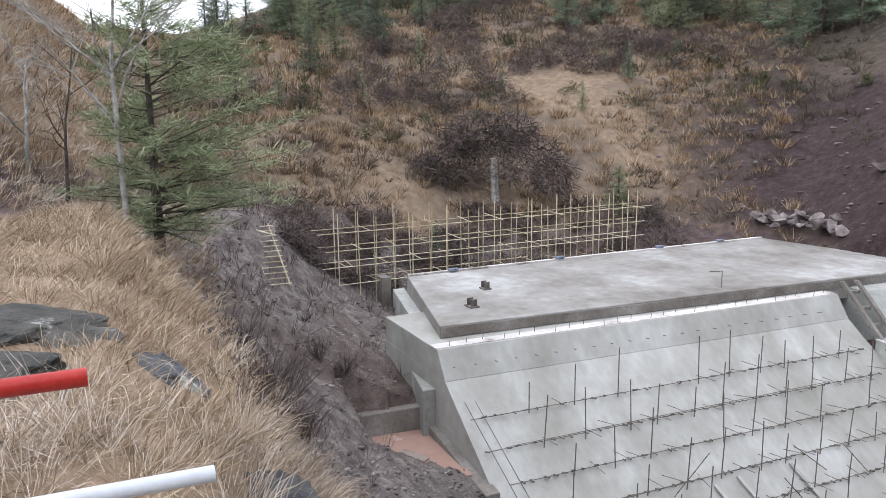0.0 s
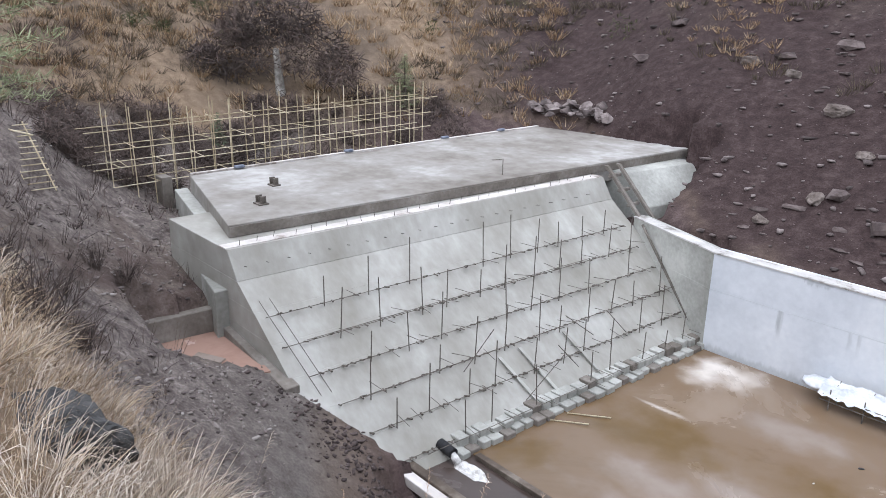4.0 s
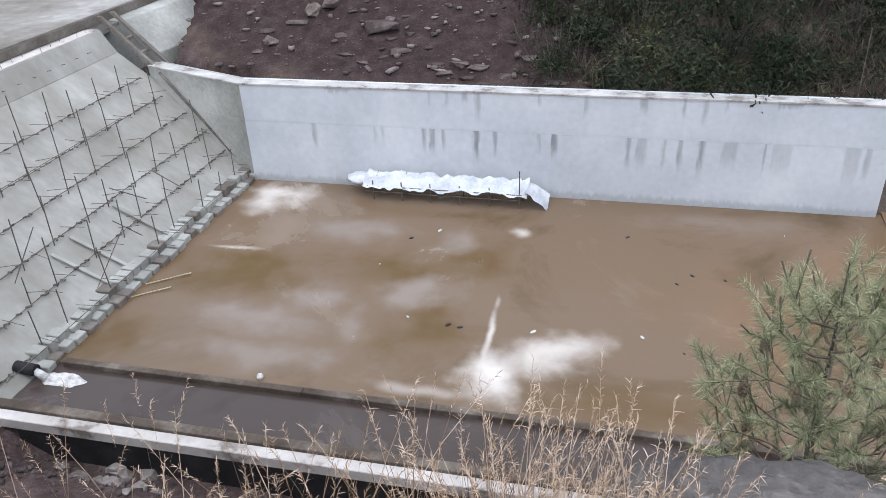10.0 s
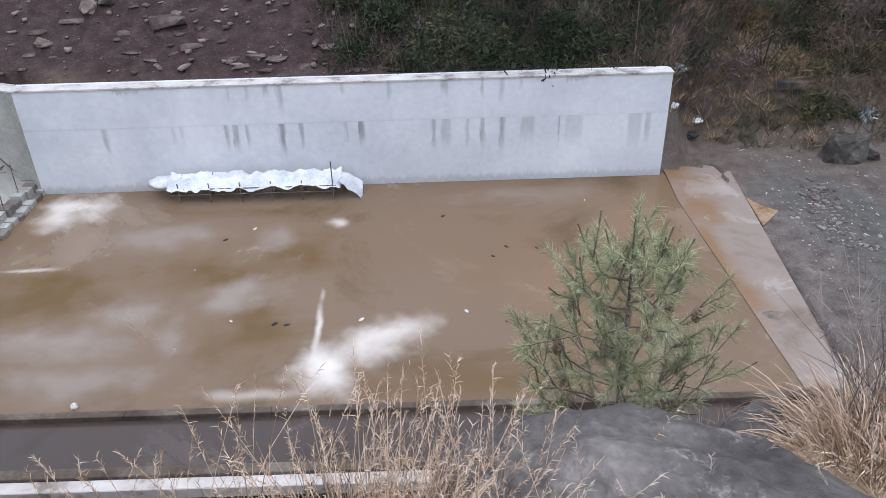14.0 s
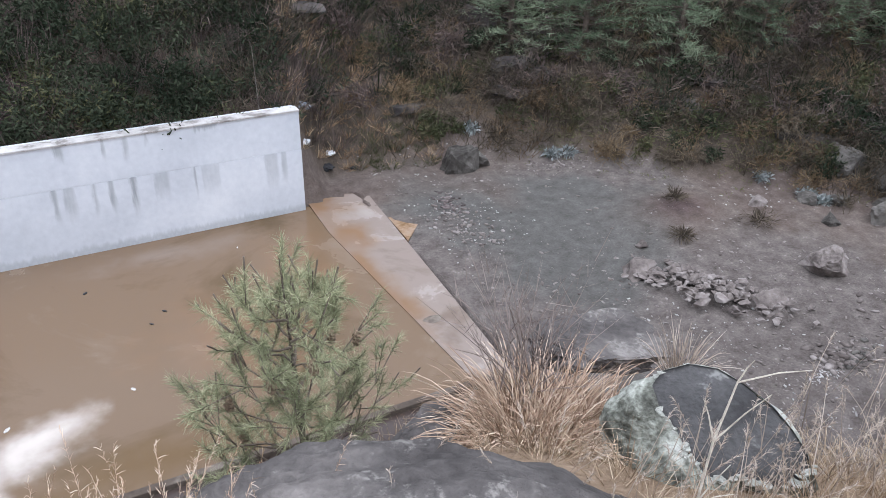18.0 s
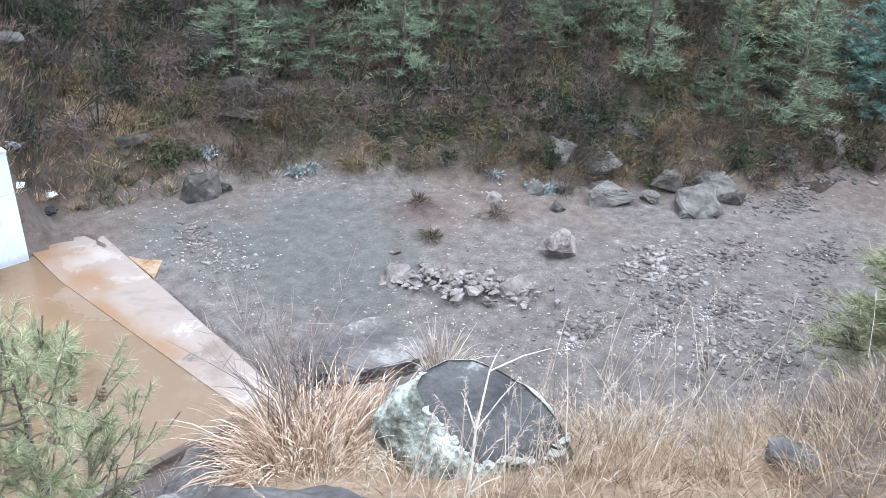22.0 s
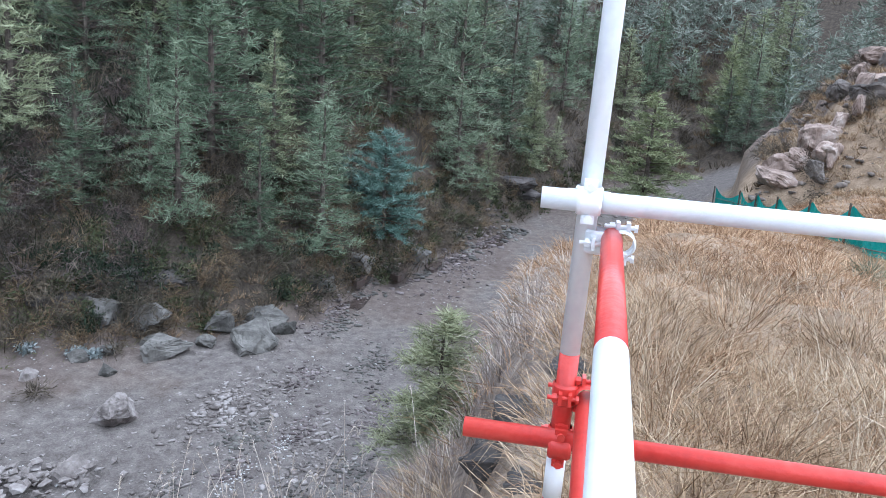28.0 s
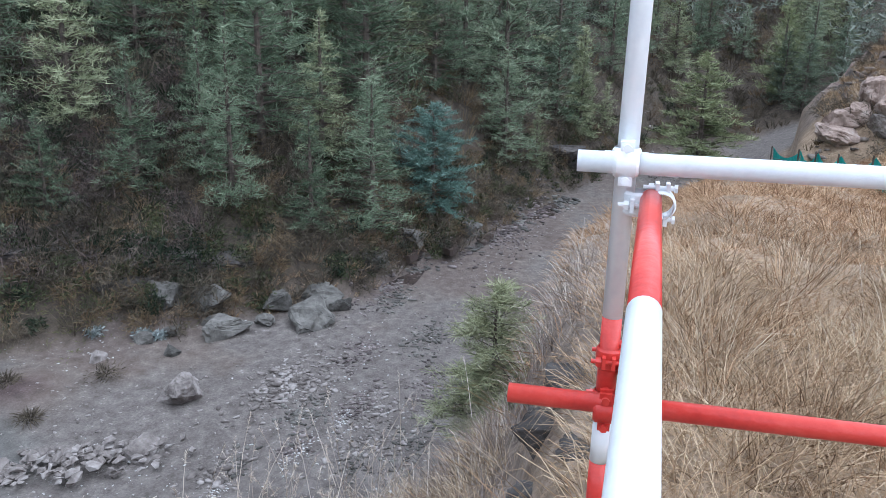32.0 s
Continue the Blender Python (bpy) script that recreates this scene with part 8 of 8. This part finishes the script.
for k, (r0, b0, h) in enumerate(((71, -74.7, 6.5), (74, -72.6, 8), (68, -73.5, 5.5), (78, -71.2, 8.5), (72, -70.0, 7), (60, -73.6, 4), (64, -71.8, 4.5), (75, -75.8, 6), (76, -44.4, 8), (72, -42.5, 7), (70, -39.3, 8), (73, -48.0, 6.5), (68, -37.0, 7), (78, -46.3, 8), (77, -55.7, 6), (80, -53, 7), (81, -59.5, 6), (80, -63, 6.5), (66, -41, 6), (71, -35, 7))):
    x, y = (float(v) for v in polar(r0, b0))
    conifer(x, y, h, FINE[k % 4] if k < 8 else COARSE[k % 6], "grey-green pine on the crest of the hill upstream", 0.7 * k, "pines upstream", 1.3)
x, y = (float(v) for v in polar(42.5, -51.7))
conifer(x, y, 2.9, FINE[2], "small light green pine above the dam", 0.2, "pines upstream", 1.5)
x, y = (float(v) for v in polar(38.5, -64.9))
conifer(x, y, 1.7, FINE[0], "small green pine behind the scaffold", 0.2, "pines upstream", 1.4)

# ---- net fence ----
NET = material("green_net", [(0.2, (0.008, 0.165, 0.14)), (0.5, (0.016, 0.25, 0.215)), (0.85, (0.04, 0.33, 0.29))], 1.2, 0.7, 0, 0.3, fine=20)
fence = empty("net_fence", (20, -7.6, 8), label="teal green net hung on dark posts across the grass slope", category="fence")
POSTX = (42, 36, 33, 29.8, 26, 22.5, 18.6, 14.35, 10.4, 7.0)


def fence_top(x):
    return float(np.interp(x, [7, 10.4, 14.35, 18.6, 22.5, 29.8, 42], [10.6, 10.3, 9.9, 9.25, 8.6, 7.5, 5.9]))


for i, x in enumerate(POSTX):
    zt = fence_top(x)
    bm = bmesh.new()
    tube(bm, (x - 20, 0, zt - 8 - 2.1), (x - 20, 0, zt - 8 + 0.05), 0.035, sides=6)
    part("post", bm, BARK, fence)
    if i:
        x0, x1, n, m = POSTX[i - 1], x, 16, 8
        verts, faces = [], []
        for a in range(n + 1):
            u = a / n
            xx = x0 + (x1 - x0) * u
            top = fence_top(xx) - 0.42 * 4 * u * (1 - u) - 8
            bot = fence_top(xx) - 8 - 2.05
            for c in range(m + 1):
                v = c / m
                verts.append((xx - 20, -0.06 - 0.10 * math.sin(u * 9 + i) * v - 0.03 * abs(math.sin(v * 7 + u * 20)), top + (bot - top) * v))
        for a in range(n):
            for c in range(m):
                k = a * (m + 1) + c
                faces.append((k, k + 1, k + m + 2, k + m + 1))
        me = bpy.data.meshes.new("net_panel")
        me.from_pydata(verts, [], faces)
        me.materials.append(NET)
        o = new("net_panel", me)
        o.parent = fence
for z in (0.55, 1.1):
    for i in range(1, len(POSTX)):
        bm = bmesh.new()
        a, b = POSTX[i - 1], POSTX[i]
        tube(bm, (a - 20, -0.04, fence_top(a) - 8 - z), (b - 20, -0.04, fence_top(b) - 8 - z), 0.015, sides=5)
        part("tie_rail", bm, STEEL, fence)
bm = bmesh.new()
tube(bm, (14.6 - 20, 0.1, fence_top(14.6) - 8.35), (15.6 - 20, 1.4, fence_top(15.6) - 9.6), 0.035, sides=6)
part("prop", bm, STEEL, fence, "slanting timber prop")

# ---- poles and ladder on the bank beside the dam ----
ladder = empty("bamboo_ladder", (0, 0, 0), label="pale bamboo ladder lying on the dirt bank", category="ladder")
a = Vector((*(float(v) for v in polar(25.6, -76.4)), 5.95))
b = Vector((*(float(v) for v in polar(28.6, -77.6)), 7.6))
ladder.location = a
a.z, b.z = a.z + 0.2, b.z + 0.2
ladder.location = a
way, across = b - a, Vector((0, 0.38, 0))
for s in (-1, 1):
    bm = bmesh.new()
    tube(bm, across * s, way + across * s * 0.8, 0.025, sides=6)
    part("rail", bm, BAMBOO, ladder)
for k in range(12):
    bm = bmesh.new()
    p = way * ((k + 0.5) / 12)
    tube(bm, p - across * 1.2, p + across * 1.2, 0.018, sides=5)
    part("rung", bm, BAMBOO, ladder)
rng = random.Random(23)
POLES = ((-85.1, -5.2, -82.5, -7.2),
             (-83.6, -7.9, -80.8, -8.7),
             (-82.8, -7.1, -80.1, -7.2),
             (-82.6, -7.2, -76.5, -9.2),
             (-82.8, -6.9, -78.9, -8.7),
             (-83.9, -5.4, -84.0, -7.0),
             (-83.7, -6.3, -82.2, -8.1),
             (-84.8, -6.0, -82.8, -7.6),
             (-83.5, -7.3, -81.2, -8.0),
             (-82.4, -6.8, -80.2, -7.3),
             (-84.8, -5.3, -83.4, -6.0))
for k, (b0, e0, b1, e1) in enumerate(POLES):
    p, q = (Vector((*(float(v) for v in polar(r0, bb)), 12 + r0 * math.tan(radians(el)))) for r0, bb, el in ((28.6, b0, e0), (28.6 + rng.uniform(-0.8, 0.8), b1, e1)))
    p.z, q.z = max(p.z, float(ground(p.x, p.y)) + 0.04), max(q.z, float(ground(q.x, q.y)) + 0.04)
    bm = bmesh.new()
    tube(bm, (0, 0, 0), q - p, 0.04, 0.028, 6)
    o = part("bamboo_pole", bm, BAMBOO)
    o.location = p
    tagged(o, "pale bamboo pole lying on the dirt bank", "pole", "loose poles on the bank")
# pools of the stream
for k, (x, y, s) in enumerate(((49.6, 4.3, 1.7), (34.6, 9.2, 1.3), (38.6, 8.1, 1.3), (42.4, 6.9, 1.2), (36.4, 9.4, 0.9))):
    bm = bmesh.new()
    ring = [(x + s * 1.5 * math.cos(a) * (1 + 0.25 * math.sin(3 * a + k)), y + s * 0.6 * math.sin(a) * (1 + 0.2 * math.cos(2 * a)), float(ground(x, y)) - 0.3) for a in np.linspace(0, 6.283, 24, endpoint=False)]
    prism(bm, ring, (0, 0, 0.325))
    tagged(part("stream_pool", bm, CHANNEL), "shallow brown pool of the stream among stones", "pool", kind="structure")
